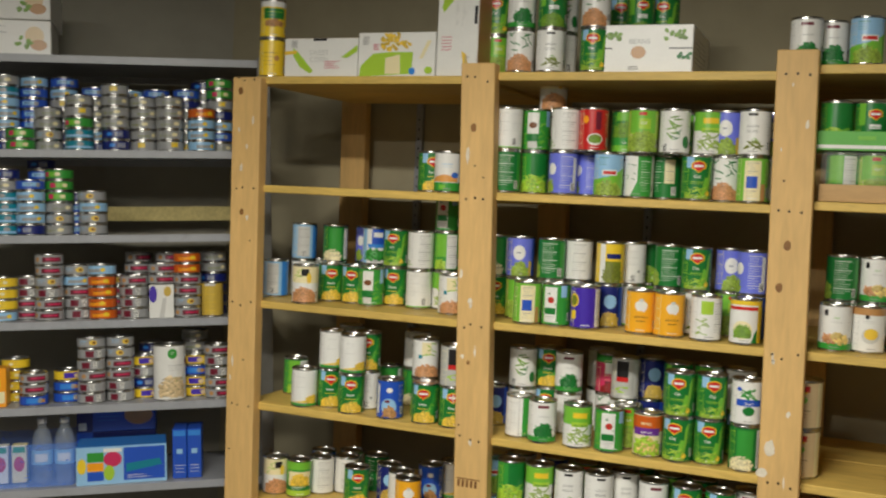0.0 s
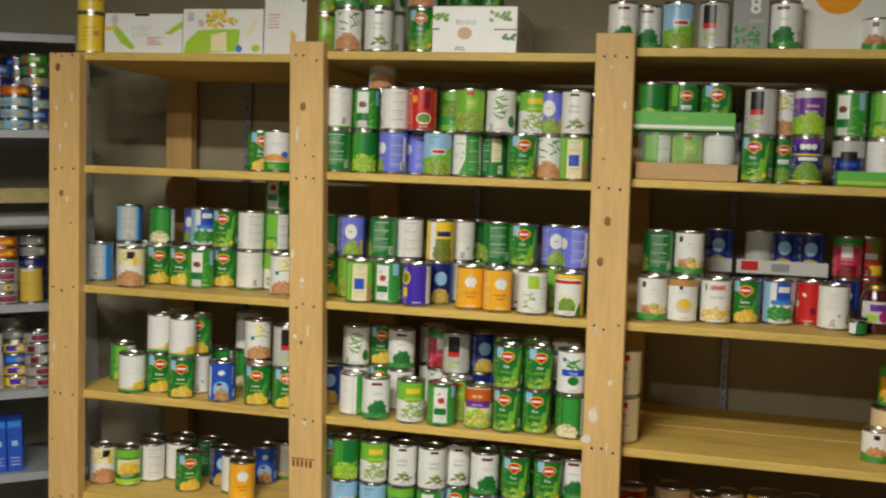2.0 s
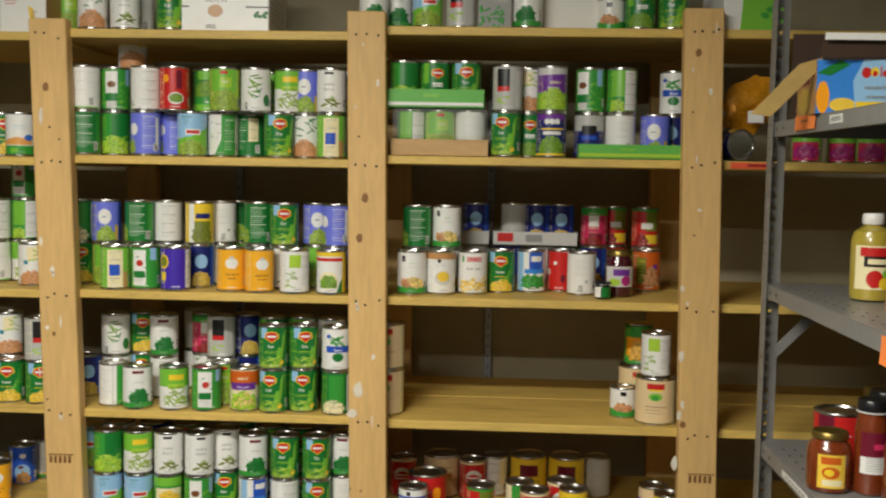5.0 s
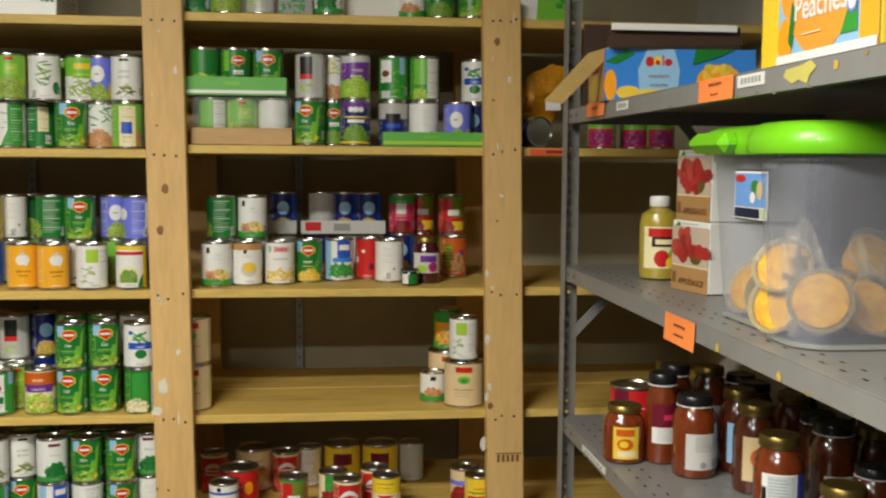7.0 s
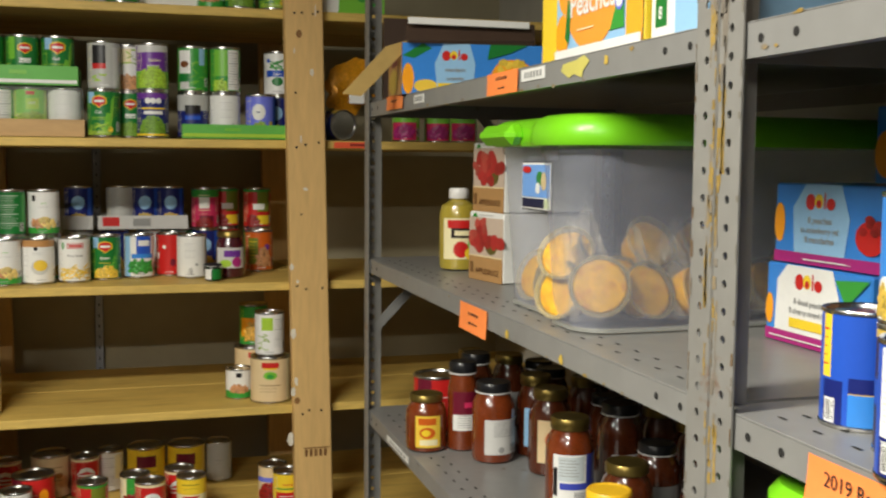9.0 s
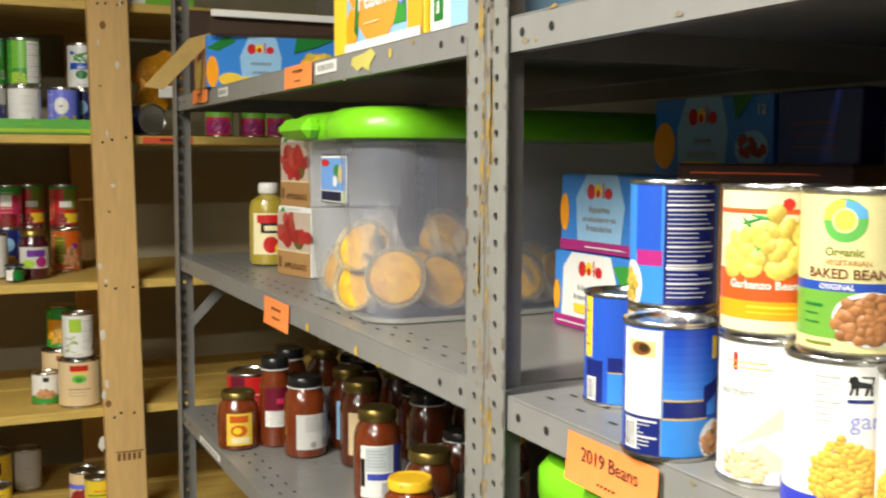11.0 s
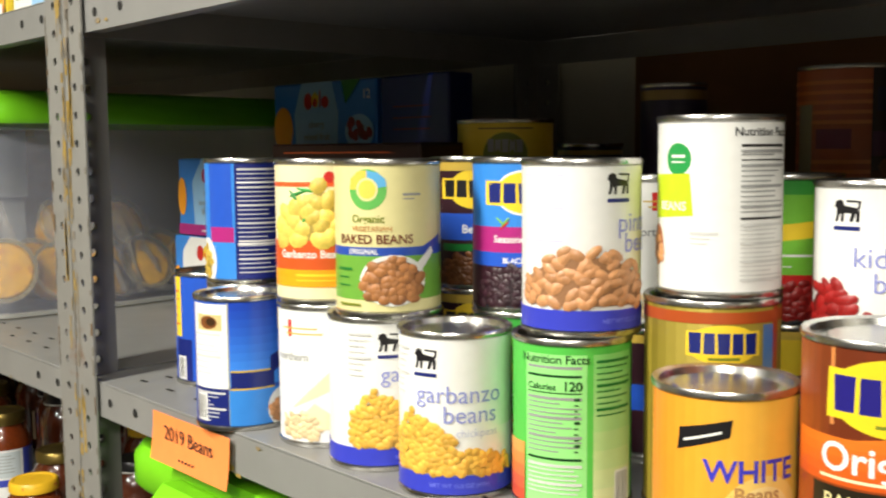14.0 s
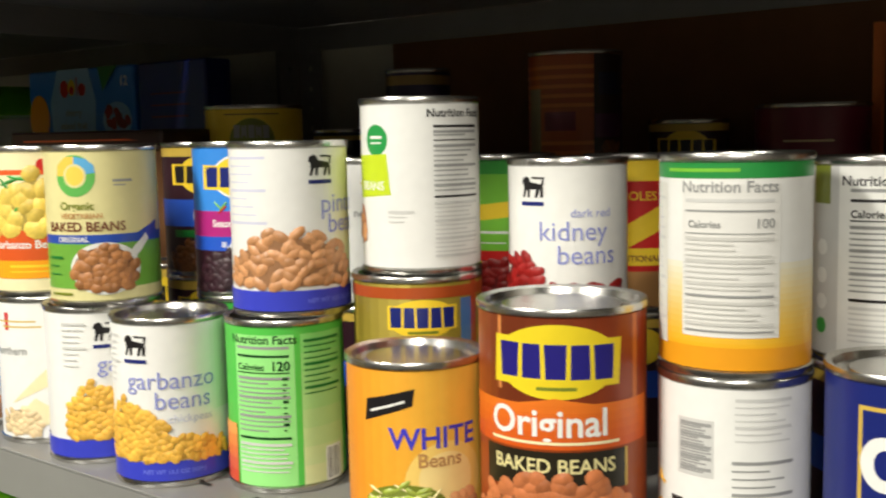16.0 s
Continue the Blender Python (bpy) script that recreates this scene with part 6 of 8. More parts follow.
bean("black_bean", "blue and magenta can of seasoned black beans", "sky", ("ell", 0, 0.8, 42, 30, "w"), ("ell", 0, 0.8, 40, 27, "y"), ("poly", [(-48, 0.715), (48, 0.69), (48, 0.86), (-48, 0.885)], "y"), ("word", 0, 88, 0.725, 0.865, 5, "db"), ("pods", 0, 60, 0.56, 0.66, "lg", 9, 6), ("pods", 0, 60, 0.56, 0.66, "r", 9, 5), ("band", 0.38, 0.56, "mag"), ("txt", "Seasoned Recipe", 0, 0.45, 6.6, "w", 1), ("band", 0.28, 0.38, "b"), ("txt", "BLACK BEANS", 0, 0.305, 5, "w", 1), ("band", 0.0, 0.28, "blackb"), ("pile", 0, 130, 0.0, 0.3, "blackb", 8), ("ell", 36, 0.12, 22, 22, "cream"))
bean("dark_beans", "dark can of beans with a yellow oval", "blackb", ("ell", 0, 0.78, 42, 30, "y"), ("poly", [(-46, 0.70), (46, 0.69), (46, 0.85), (-46, 0.87)], "y"), ("word", 0, 84, 0.71, 0.85, 5, "k"), ("band", 0.36, 0.58, "b"), ("txt", "Beans", 0, 0.42, 9, "w", 1), ("pan", 0, 90, 0.27, 0.33, "dg"), ("pile", 0, 110, 0.0, 0.26, "br", 7), ("band", 0.93, 1.0, "gold"))
bean("dark_low", "low dark can of beans under another can", "blackb", ("ell", 0, 0.78, 42, 26, "y"), ("band", 0.36, 0.58, "b"), ("band", 0.93, 1.0, "gold"), size=(0.0355, 0.0885))
bean("yellow_low", "low yellow can with a maroon plaque", "y", ("ell", 0, 0.72, 44, 44, "olive"), ("word", 0, 42, 0.75, 0.86, 5, "grey"), ("pan", 0, 38, 0.5, 0.72, "maroon"), ("bars", 0, 26, 0.58, 0.66, 2, "o"), ("pan", 0, 66, 0.95, 0.96, "br"), size=(0.0474, 0.1185))
# lighter bands paint the lit crests of ribs; these tins are smooth
bean("copper_big", "copper can with lit ribs painted as bands and a purple band", (176, 84, 32), *[("band", q, q + 0.03, (214, 122, 56)) for q in (0.08, 0.16, 0.24, 0.56, 0.64, 0.72, 0.80, 0.88)], ("pan", -24, 40, 0.36, 0.52, "maroon"), ("pan", -62, 24, 0.0, 0.72, (150, 140, 110)), ("pan", 46, 56, 0.0, 1.0, (46, 26, 22)), ("pan", 44, 40, 0.66, 0.85, (30, 30, 60)), ("pan", 44, 50, 0.3, 0.5, (80, 30, 70)), ("pile", 44, 50, 0.0, 0.28, "br", 9), size=(0.0425, 0.1125))
bean("copper_low", "copper can with lit ribs painted as bands, under another can", (176, 84, 32), *[("band", q, q + 0.045, (214, 122, 56)) for q in (0.14, 0.3, 0.46, 0.62, 0.78)], ("pan", 46, 56, 0.0, 1.0, (46, 26, 22)), size=(0.0425, 0.0820))
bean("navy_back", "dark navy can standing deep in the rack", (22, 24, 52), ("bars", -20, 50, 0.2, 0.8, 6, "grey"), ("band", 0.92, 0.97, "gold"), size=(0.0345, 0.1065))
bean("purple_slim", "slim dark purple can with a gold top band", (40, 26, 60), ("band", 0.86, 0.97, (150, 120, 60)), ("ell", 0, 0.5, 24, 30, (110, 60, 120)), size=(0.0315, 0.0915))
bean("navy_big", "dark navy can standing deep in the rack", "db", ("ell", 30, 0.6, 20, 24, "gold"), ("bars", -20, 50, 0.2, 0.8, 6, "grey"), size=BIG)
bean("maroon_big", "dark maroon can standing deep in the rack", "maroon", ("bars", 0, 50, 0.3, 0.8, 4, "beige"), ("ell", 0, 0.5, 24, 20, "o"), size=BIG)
bean("green_red", "green can with red beans at its foot", "g", ("pan", 0, 140, 0.3, 0.9, "lg"), ("poly", [(-40, 0.66), (40, 0.72), (40, 0.6), (-40, 0.54)], "y"), ("bars", 0, 60, 0.34, 0.5, 2, "w"), ("band", 0.24, 0.32, "r"), ("pile", 0, 130, 0.0, 0.26, "dred", 9))
bean("rosa", "yellow and red can of refried beans", "r", ("band", 0.86, 1.0, "y"), ("pan", -10, 60, 0.7, 0.86, "r"), ("txt", "FRIJOLES", 0, 0.73, 8, "y", 1), ("poly", [(-50, 0.4), (30, 0.7), (50, 0.6), (-20, 0.35)], "y"), ("band", 0.28, 0.4, "y"), ("txt", "TRADITIONAL", 0, 0.31, 5.5, "maroon", 1), ("pan", 0, 90, 0.0, 0.24, "tan"))
random.seed(21)
B2 = 1.3702
EYE = (0.58, -0.10)


def rack_stack(kinds, x, y, turn=0.0, shift=(0.0, 0.0), z=B2):
    """Cans on the bean shelf, faced to the aisle; shift: how far each one stands off the one below."""
    rot = math.degrees(math.atan2(EYE[0] - x, y - EYE[1])) + turn
    for k in kinds.split():
        can(k, x, y, z, rot)
        z += KINDS[k][3][1] + 0.0002
        x, y = x + shift[0], y + shift[1]


for row in (("blue_small", 1.064, 0.760, -4), ("blue_recipe", 1.0016, 0.6096, -2), ("dark_beans blue_facts", 1.046, 0.667, -4), ("cream_white garbanzo_yellow", 1.024, 0.527, 4), ("garbanzo", 1.0185, 0.457, 40), ("baked_organic", 1.0205, 0.450, -2, (0, 0), B2 + 0.1017),
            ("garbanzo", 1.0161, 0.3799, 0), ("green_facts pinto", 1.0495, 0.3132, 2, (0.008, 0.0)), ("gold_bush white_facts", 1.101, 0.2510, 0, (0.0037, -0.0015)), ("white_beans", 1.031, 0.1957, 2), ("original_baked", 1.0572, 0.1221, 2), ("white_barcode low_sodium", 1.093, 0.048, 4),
            ("dark_low grey_facts", 1.168, 0.001, 2), ("blue_plain", 1.100, -0.030, 2), ("green_red black_bean", 1.101, 0.4015, 2), ("dark_beans dark_beans", 1.158, 0.510, 0), ("yellow_low yellow_low", 1.328, 0.645, 0),
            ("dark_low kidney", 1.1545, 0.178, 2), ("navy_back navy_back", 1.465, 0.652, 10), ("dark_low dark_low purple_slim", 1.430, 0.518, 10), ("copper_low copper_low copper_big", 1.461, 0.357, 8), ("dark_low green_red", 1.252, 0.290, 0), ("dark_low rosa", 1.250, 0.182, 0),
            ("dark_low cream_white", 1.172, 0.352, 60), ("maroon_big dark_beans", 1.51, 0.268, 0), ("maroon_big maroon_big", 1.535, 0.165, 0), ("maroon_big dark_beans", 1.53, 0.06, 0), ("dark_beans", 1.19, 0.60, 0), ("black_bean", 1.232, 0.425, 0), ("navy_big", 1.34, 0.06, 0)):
    rack_stack(*row)

# ---- cartons and boxes ----
def Sheet(m):
    """Prints on a flat face laid by a matrix: x along, y up, z out of the face."""
    return Wrap(1.0, m)


def carton(name, label, w, d, h, m, body, faces=(), category="box", group="boxes", lid=None):
    """A folded board box, its front at -y, with prints on its front ('f'), left ('l') and right ('r') faces."""
    root = thing(name, label, category, group, m=m)
    part("body", box(-w / 2, w / 2, 0, d, 0, h, bevel=0.0022), body if isinstance(body, bpy.types.Material) else ink(body), root)
    place = {"f": (pose(-w / 2, 0, 0, 90, 0, 0), w), "l": (pose(-w / 2, d, 0, 90, 0, -90), d), "r": (pose(w / 2, 0, 0, 90, 0, 90), d), "t": (pose(-w / 2, 0, h, 0, 0, 0), w)}
    for face, ops in faces:
        fm, fw = place[face]
        fh = d if face == "t" else h
        for i, (op, *a) in enumerate(ops):
            pr, tx = Sheet(fm), Sheet(fm)
            pr.lift = tx.lift = 0.0006 + 0.0002 * i
            if op == "rect":
                pr.shape([(a[0] * fw, a[2] * fh), (a[1] * fw, a[2] * fh), (a[1] * fw, a[3] * fh), (a[0] * fw, a[3] * fh)], ink(a[4]))
            elif op == "ell":
                pr.blob(a[0] * fw, a[1] * fh, min(a[2], 2 * a[0], 2 - 2 * a[0]) * fw, min(a[3], 2 * a[1], 2 - 2 * a[1]) * fh, ink(a[4]), 20, 0, a[5] if len(a) > 5 else 0)
            elif op == "poly":
                pr.shape([(x * fw, y * fh) for x, y in a[0]], ink(a[1]))
            elif op == "pile":
                for k in range(a[6]):
                    pr.lift = 0.0006 + 0.0002 * i + 0.00002 * k
                    pr.blob((a[0] + random.uniform(-0.5, 0.5) * a[2]) * fw, (a[1] + random.uniform(-0.5, 0.5) * a[3]) * fh, a[5] / 1000, a[5] / 1400, food(a[4]), 9, 0.001, random.uniform(-1.2, 1.2))
            elif op == "lines":
                for k in range(a[4]):
                    zz = (a[2] + (a[3] - a[2]) * (k + 0.5) / a[4]) * fh
                    pr.shape([(a[0] * fw, zz - 0.0008), (a[1] * fw * random.uniform(0.8, 1), zz - 0.0008), (a[1] * fw * random.uniform(0.8, 1), zz + 0.0008), (a[0] * fw, zz + 0.0008)], ink(a[5]))
            elif op == "txt":
                tx.text(a[0], a[1] * fw, a[2] * fh, a[3] / 1000, ink(a[4]), len(a) > 5)
            for nm, sh in (({"lines": "fine_print", "pile": "picture"}.get(op, "print"), pr), ("lettering", tx)):
                if len(sh.bm.verts):
                    p = part(nm, sh.bm, sh.mats, root, "printed " + nm.replace("print", "artwork") if nm in ("print", "lettering") else "")
                    if nm in ("fine_print", "picture"):
                        p["kind"] = "stuff"
                else:
                    sh.bm.free()
    return root


TOP1, TOP2, TOP3 = 1.9315, 1.9405, 1.9555
carton("carton", "white sweet corn carton with green cobs printed on it", 0.232, 0.17, 0.108, pose(-1.229, 2.628, TOP1, 0, 0, 2), "w", [("f", [("poly", [(0.12, 0.75), (0.2, 0.62), (0.4, 0.15), (0.36, 0.08), (0.22, 0.25), (0.12, 0.55)], "lime"), ("poly", [(0.0, 0.66), (0.18, 0.68), (0.16, 0.6), (0.0, 0.56)], "corn"), ("poly", [(0.78, 0.5), (1.0, 0.82), (1.0, 0.66), (0.86, 0.48)], "lime"), ("rect", 0.4, 0.58, 0.93, 0.99, "k"), ("txt", "SWEET", 0.48, 0.56, 20, "lgrey"), ("txt", "CORN", 0.48, 0.38, 20, "lgrey"), ("lines", 0.56, 0.8, 0.2, 0.42, 4, "pink"), ("lines", 0.1, 0.2, 0.75, 0.95, 5, "grey")]), ("t", [("rect", 0.0, 1.0, 0.0, 1.0, "tan")])])
carton("carton", "white carton with lime artwork and golden nuggets", 0.232, 0.17, 0.120, pose(-0.992, 2.628, TOP1, 0, 0, 1), "w", [("f", [("poly", [(0.02, 0.0), (0.04, 0.25), (0.2, 0.52), (0.4, 0.55), (0.72, 0.55), (0.7, 0.06)], "lime"), ("poly", [(0.36, 0.06), (0.36, 0.42), (0.55, 0.5), (0.56, 0.06)], "cream"), ("pile", 0.5, 0.78, 0.4, 0.36, "corn", 13, 46), ("ell", 0.71, 0.12, 0.08, 0.16, "sky"), ("lines", 0.06, 0.16, 0.72, 0.92, 6, "grey"), ("lines", 0.2, 0.3, 0.6, 0.75, 4, "pink"), ("poly", [(0.84, 0.4), (0.95, 0.8), (0.9, 0.8), (0.8, 0.4)], "cream"), ("ell", 0.92, 0.14, 0.1, 0.16, "lime")])])
carton("carton", "white sweet corn carton stood on its end", 0.120, 0.16, 0.236, pose(-0.812, 2.626, TOP1, 0, 0, -2), "w", [("f", [("poly", [(0.2, 0.98), (0.5, 1.0), (0.36, 0.84), (0.15, 0.72), (0.1, 0.78)], "lime"), ("poly", [(0.62, 0.28), (0.74, 0.24), (0.8, 0.04), (0.68, 0.06)], "corn"), ("rect", 0.9, 0.97, 0.58, 0.78, "k"), ("lines", 0.12, 0.4, 0.28, 0.46, 5, "pink"), ("lines", 0.7, 0.86, 0.14, 0.24, 6, "grey"), ("lines", 0.45, 0.55, 0.55, 0.82, 14, "lgrey"), ("lines", 0.62, 0.72, 0.55, 0.82, 14, "lgrey")]), ("r", [("rect", 0.0, 1.0, 0.0, 1.0, "tan")])])
carton("carton", "torn white green bean carton with folded lid flaps", 0.262, 0.28, 0.118, pose(-0.323, 2.632, TOP2, 0, 0, 2), "w", [("f", [("rect", 0.0, 1.0, 0.49, 0.52, "k"), ("poly", [(0.24, 0.45), (0.24, 0.9), (0.78, 0.9), (0.78, 0.45)], "w"), ("txt", "BEANS", 0.5, 0.6, 18, "grey"), ("ell", 0.49, 0.42, 0.14, 0.26, "tan"), ("pile", 0.2, 0.75, 0.22, 0.2, "pea", 13, 14), ("pile", 0.84, 0.8, 0.2, 0.2, "pea", 13, 14), ("pile", 0.12, 0.42, 0.18, 0.1, "dg", 12, 6), ("pile", 0.92, 0.36, 0.12, 0.1, "dg", 12, 6), ("lines", 0.03, 0.1, 0.1, 0.26, 5, "k"), ("lines", 0.4, 0.58, 0.05, 0.14, 2, "k")]), ("r", [("lines", 0.1, 0.8, 0.2, 0.8, 6, "grey"), ("pile", 0.5, 0.5, 0.6, 0.3, "grey", 10, 6)])])
carton("carton", "grey eight-can pack with a pea picture", 0.082, 0.16, 0.135, pose(0.368, 2.628, TOP3, 0, 0, 2), "grey", [("f", [("pile", 0.4, 0.2, 0.7, 0.36, "g", 9, 40), ("txt", "8", 0.62, 0.62, 52, "w", 1), ("txt", "CANS", 0.66, 0.45, 13, "lgrey")])])
carton("carton", "large white carton with an orange printed disc", 0.235, 0.34, 0.25, pose(0.60, 2.70, TOP3, 0, 0, 3), "w", [("f", [("ell", 0.36, 0.62, 0.5, 0.5, "o"), ("txt", "PRINT IT", 0.36, 0.58, 18, "tan", 1), ("poly", [(0.7, 0.0), (0.85, 0.45), (0.98, 0.5), (0.96, 0.0)], "r")])])
carton("carton", "green and white leaf-printed carton", 0.16, 0.2, 0.16, pose(1.0, 2.63, TOP3, 0, 0, 4), "w", [("f", [("poly", [(0.25, 0.0), (0.3, 0.7), (1.0, 1.0), (1.0, 0.0)], "lg"), ("pile", 0.6, 0.4, 0.6, 0.5, "g", 22, 8)])])
for k in range(2):
    c = carton("carton", "white hunger-relief style carton with food artwork", 0.30, 0.26, 0.108, LM @ pose(-0.675, 0.03, 0.2905 + 0.11 * k, 0, 0, 2 - 3 * k), "w", [("f", [("lines", 0.05, 0.62, 0.55, 0.9, 2, "k"), ("lines", 0.05, 0.5, 0.15, 0.4, 2, "grey"), ("ell", 0.84, 0.55, 0.18, 0.55, "beige"), ("pile", 0.74, 0.35, 0.14, 0.3, "pea", 16, 8), ("ell", 0.88, 0.3, 0.16, 0.3, "tan")])])
    tagged(c, "white carton printed with a stew dish and dark lettering")

# fruit boxes on the steel racks
FRUIT = lambda words, right: [("rect", 0.0, 1.0, 0.0, 1.0, "sky"), ("ell", 0.04, 0.3, 0.22, 0.6, "o"), ("ell", 0.16, 0.16, 0.16, 0.26, "corn"), ("poly", [(0.0, 0.75), (0.14, 1.0), (0.2, 0.9), (0.08, 0.7)], "dg"), ("poly", [(0.24, 0.0), (0.22, 0.6), (0.28, 1.0), (0.46, 1.0), (0.5, 0.6), (0.48, 0.0)], "lb"), ("ell", 0.299, 0.760, 0.058, 0.200, "r"), ("ell", 0.350, 0.772, 0.051, 0.180, "y"), ("ell", 0.350, 0.740, 0.029, 0.100, "r"), ("rect", 0.382, 0.391, 0.680, 0.880, "r"), ("ell", 0.421, 0.744, 0.051, 0.140, "r"), ("txt", words[0], 0.36, 0.45, 11, "grey", 1), ("txt", words[1], 0.36, 0.28, 11, "grey", 1), ("rect", 0.24, 0.48, 0.1, 0.22, "y"), ("ell", 0.76, 0.38, 0.3, 0.66, right), ("pile", 0.76, 0.5, 0.22, 0.36, "corn", 20, 16), ("poly", [(0.6, 1.0), (0.58, 0.7), (0.74, 0.84), (0.86, 1.0)], "dg")]
carton("fruit_carton", "blue fruit cup carton of mandarin oranges with open flaps", 0.29, 0.20, 0.098, pose(1.112, 1.992, 1.7225, 0, 0, -6), "sky", [("f", FRUIT(("mandarin", "oranges"), "o")), ("l", [("rect", 0, 1, 0, 1, "tan"), ("ell", 0.4, 0.3, 0.7, 0.5, "gold"), ("rect", 0.3, 0.7, 0.6, 0.85, "maroon")])])
flaps = thing("cardboard_flaps", "opened brown cardboard flaps of a shipping case", "box")
bm = bmesh.new()
add_prism(bm, [(0.938, 1.813), (0.980, 1.826), (0.976, 1.806), (0.889, 1.716), (0.852, 1.720)], 0.003, Matrix(((1, 0, 0, 0), (0, 0, -1, 2.02), (0, 1, 0, 0), (0, 0, 0, 1))))
part("side_flap", bm, mat("olive_board", srgb(176, 146, 84), 0.8, vary=0.12, scale=6), flaps, "brown board flap hanging outwards")
# shade on the case back and top flap is put into this dark brown
part("case_back", box(0.99, 1.34, 2.26, 2.263, 1.7225, 1.90), mat("shaded_case_board", srgb(66, 48, 36)), flaps)
bm = bmesh.new()
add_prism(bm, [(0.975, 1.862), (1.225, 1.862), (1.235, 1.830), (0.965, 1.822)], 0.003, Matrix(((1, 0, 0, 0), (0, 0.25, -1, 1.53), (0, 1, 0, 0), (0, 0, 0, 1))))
part("top_flap", bm, mat("shaded_case_board", srgb(66, 48, 36), 0.8, vary=0.12, scale=6), flaps, "underside of the raised flap, shade put into its brown")
part("flap_edge", box(0.972, 1.218, 1.975, 1.981, 1.853, 1.866, bevel=0.001), ink("w"), flaps, "white board edge")
carton("fruit_carton", "yellow and orange fruit cup carton of peaches", 0.285, 0.16, 0.20, pose(0.984, 1.172, 1.7225, 0, 0, -90), "y", [("f", [("rect", 0.0, 1.0, 0.0, 1.0, "lb"), ("rect", 0.0, 0.17, 0.0, 1.0, "y"), ("rect", 0.86, 1.0, 0.0, 1.0, "o2"), ("ell", 0.26, 0.62, 0.2, 0.7, "o"), ("ell", 0.54, 0.5, 0.62, 0.96, (244, 160, 60)), ("ell", 0.24, 0.14, 0.14, 0.26, "o"), ("poly", [(0.72, 0.1), (0.84, 0.4), (0.85, 0.1)], "g"), ("poly", [(0.3, 0.36), (0.34, 0.3), (0.31, 0.08), (0.27, 0.12)], "dg"), ("poly", [(0.2, 0.62), (0.34, 0.7), (0.3, 0.56)], "g"), ("txt", "Peaches", 0.55, 0.24, 40, "w", 1), ("ell", 0.81, 0.26, 0.08, 0.12, "lav"), ("ell", 0.81, 0.26, 0.06, 0.09, "w"), ("lines", 0.4, 0.66, 0.12, 0.18, 1, "cream"), ("rect", 0.17, 1.0, 0.0, 0.05, "w")]), ("l", [("rect", 0.0, 1.0, 0.0, 1.0, "y"), ("poly", [(0.3, 0.5), (0.5, 0.7), (0.6, 0.4)], "g")])])
carton("fruit_carton", "pale blue fruit cup carton with yellow pears", 0.118, 0.16, 0.20, pose(0.990, 0.966, 1.7225, 0, 0, -92), "lb", [("f", [("rect", 0.0, 1.0, 0.0, 1.0, "w"), ("rect", 0.45, 1.0, 0.0, 0.8, "lb"), ("poly", [(0.05, 0.4), (0.6, 0.5), (0.9, 0.9), (0.2, 0.95)], "y"), ("rect", 0.08, 0.3, 0.06, 0.28, "dg"), ("txt", "8", 0.18, 0.1, 18, "w", 1)])])
carton("fruit_carton", "blue fruit cup carton of peaches in strawberry gel", 0.20, 0.14, 0.098, pose(1.25, 1.068, 1.4715, 0, 0, -88), "sky", [("f", [("rect", 0.0, 1.0, 0.0, 0.14, "mag"), ("ell", 0.05, 0.5, 0.22, 0.5, "o"), ("poly", [(0.2, 0.14), (0.18, 0.7), (0.3, 1.0), (0.62, 1.0), (0.7, 0.6), (0.66, 0.14)], "lb"), ("ell", 0.346, 0.780, 0.088, 0.200, "r"), ("ell", 0.424, 0.792, 0.078, 0.180, "y"), ("ell", 0.424, 0.760, 0.044, 0.100, "r"), ("rect", 0.474, 0.487, 0.700, 0.900, "r"), ("ell", 0.534, 0.764, 0.078, 0.140, "r"), ("txt", "8 peaches", 0.44, 0.52, 11, "grey", 1), ("txt", "in strawberry gel", 0.44, 0.4, 10, "grey", 1), ("txt", "8 mandarins", 0.44, 0.28, 11, "grey", 1), ("ell", 0.88, 0.4, 0.26, 0.4, "r"), ("pile", 0.88, 0.55, 0.2, 0.16, "dred", 14, 10), ("lines", 0.3, 0.8, 0.03, 0.1, 1, "w")])])
carton("fruit_carton", "blue and magenta fruit cup carton of diced peaches", 0.20, 0.14, 0.098, pose(1.242, 1.075, 1.3715, 0, 0, -90), "sky", [("f", [("rect", 0.0, 1.0, 0.0, 0.15, "mag"), ("ell", 0.04, 0.4, 0.16, 0.4, "o"), ("poly", [(0.1, 0.15), (0.12, 0.8), (0.22, 1.0), (0.66, 1.0), (0.74, 0.6), (0.72, 0.15)], "w"), ("ell", 0.346, 0.800, 0.088, 0.200, "r"), ("ell", 0.424, 0.812, 0.078, 0.180, "y"), ("ell", 0.424, 0.780, 0.044, 0.100, "r"), ("rect", 0.474, 0.487, 0.720, 0.920, "r"), ("ell", 0.534, 0.784, 0.078, 0.140, "r"), ("txt", "8 diced peaches", 0.46, 0.52, 10, "grey", 1), ("txt", "8 cherry mixed fruit", 0.46, 0.4, 10, "grey", 1), ("rect", 0.26, 0.66, 0.22, 0.34, "y"), ("poly", [(0.7, 0.9), (1.0, 0.95), (0.8, 0.6)], "g"), ("lines", 0.06, 0.8, 0.04, 0.1, 1, "w")])])
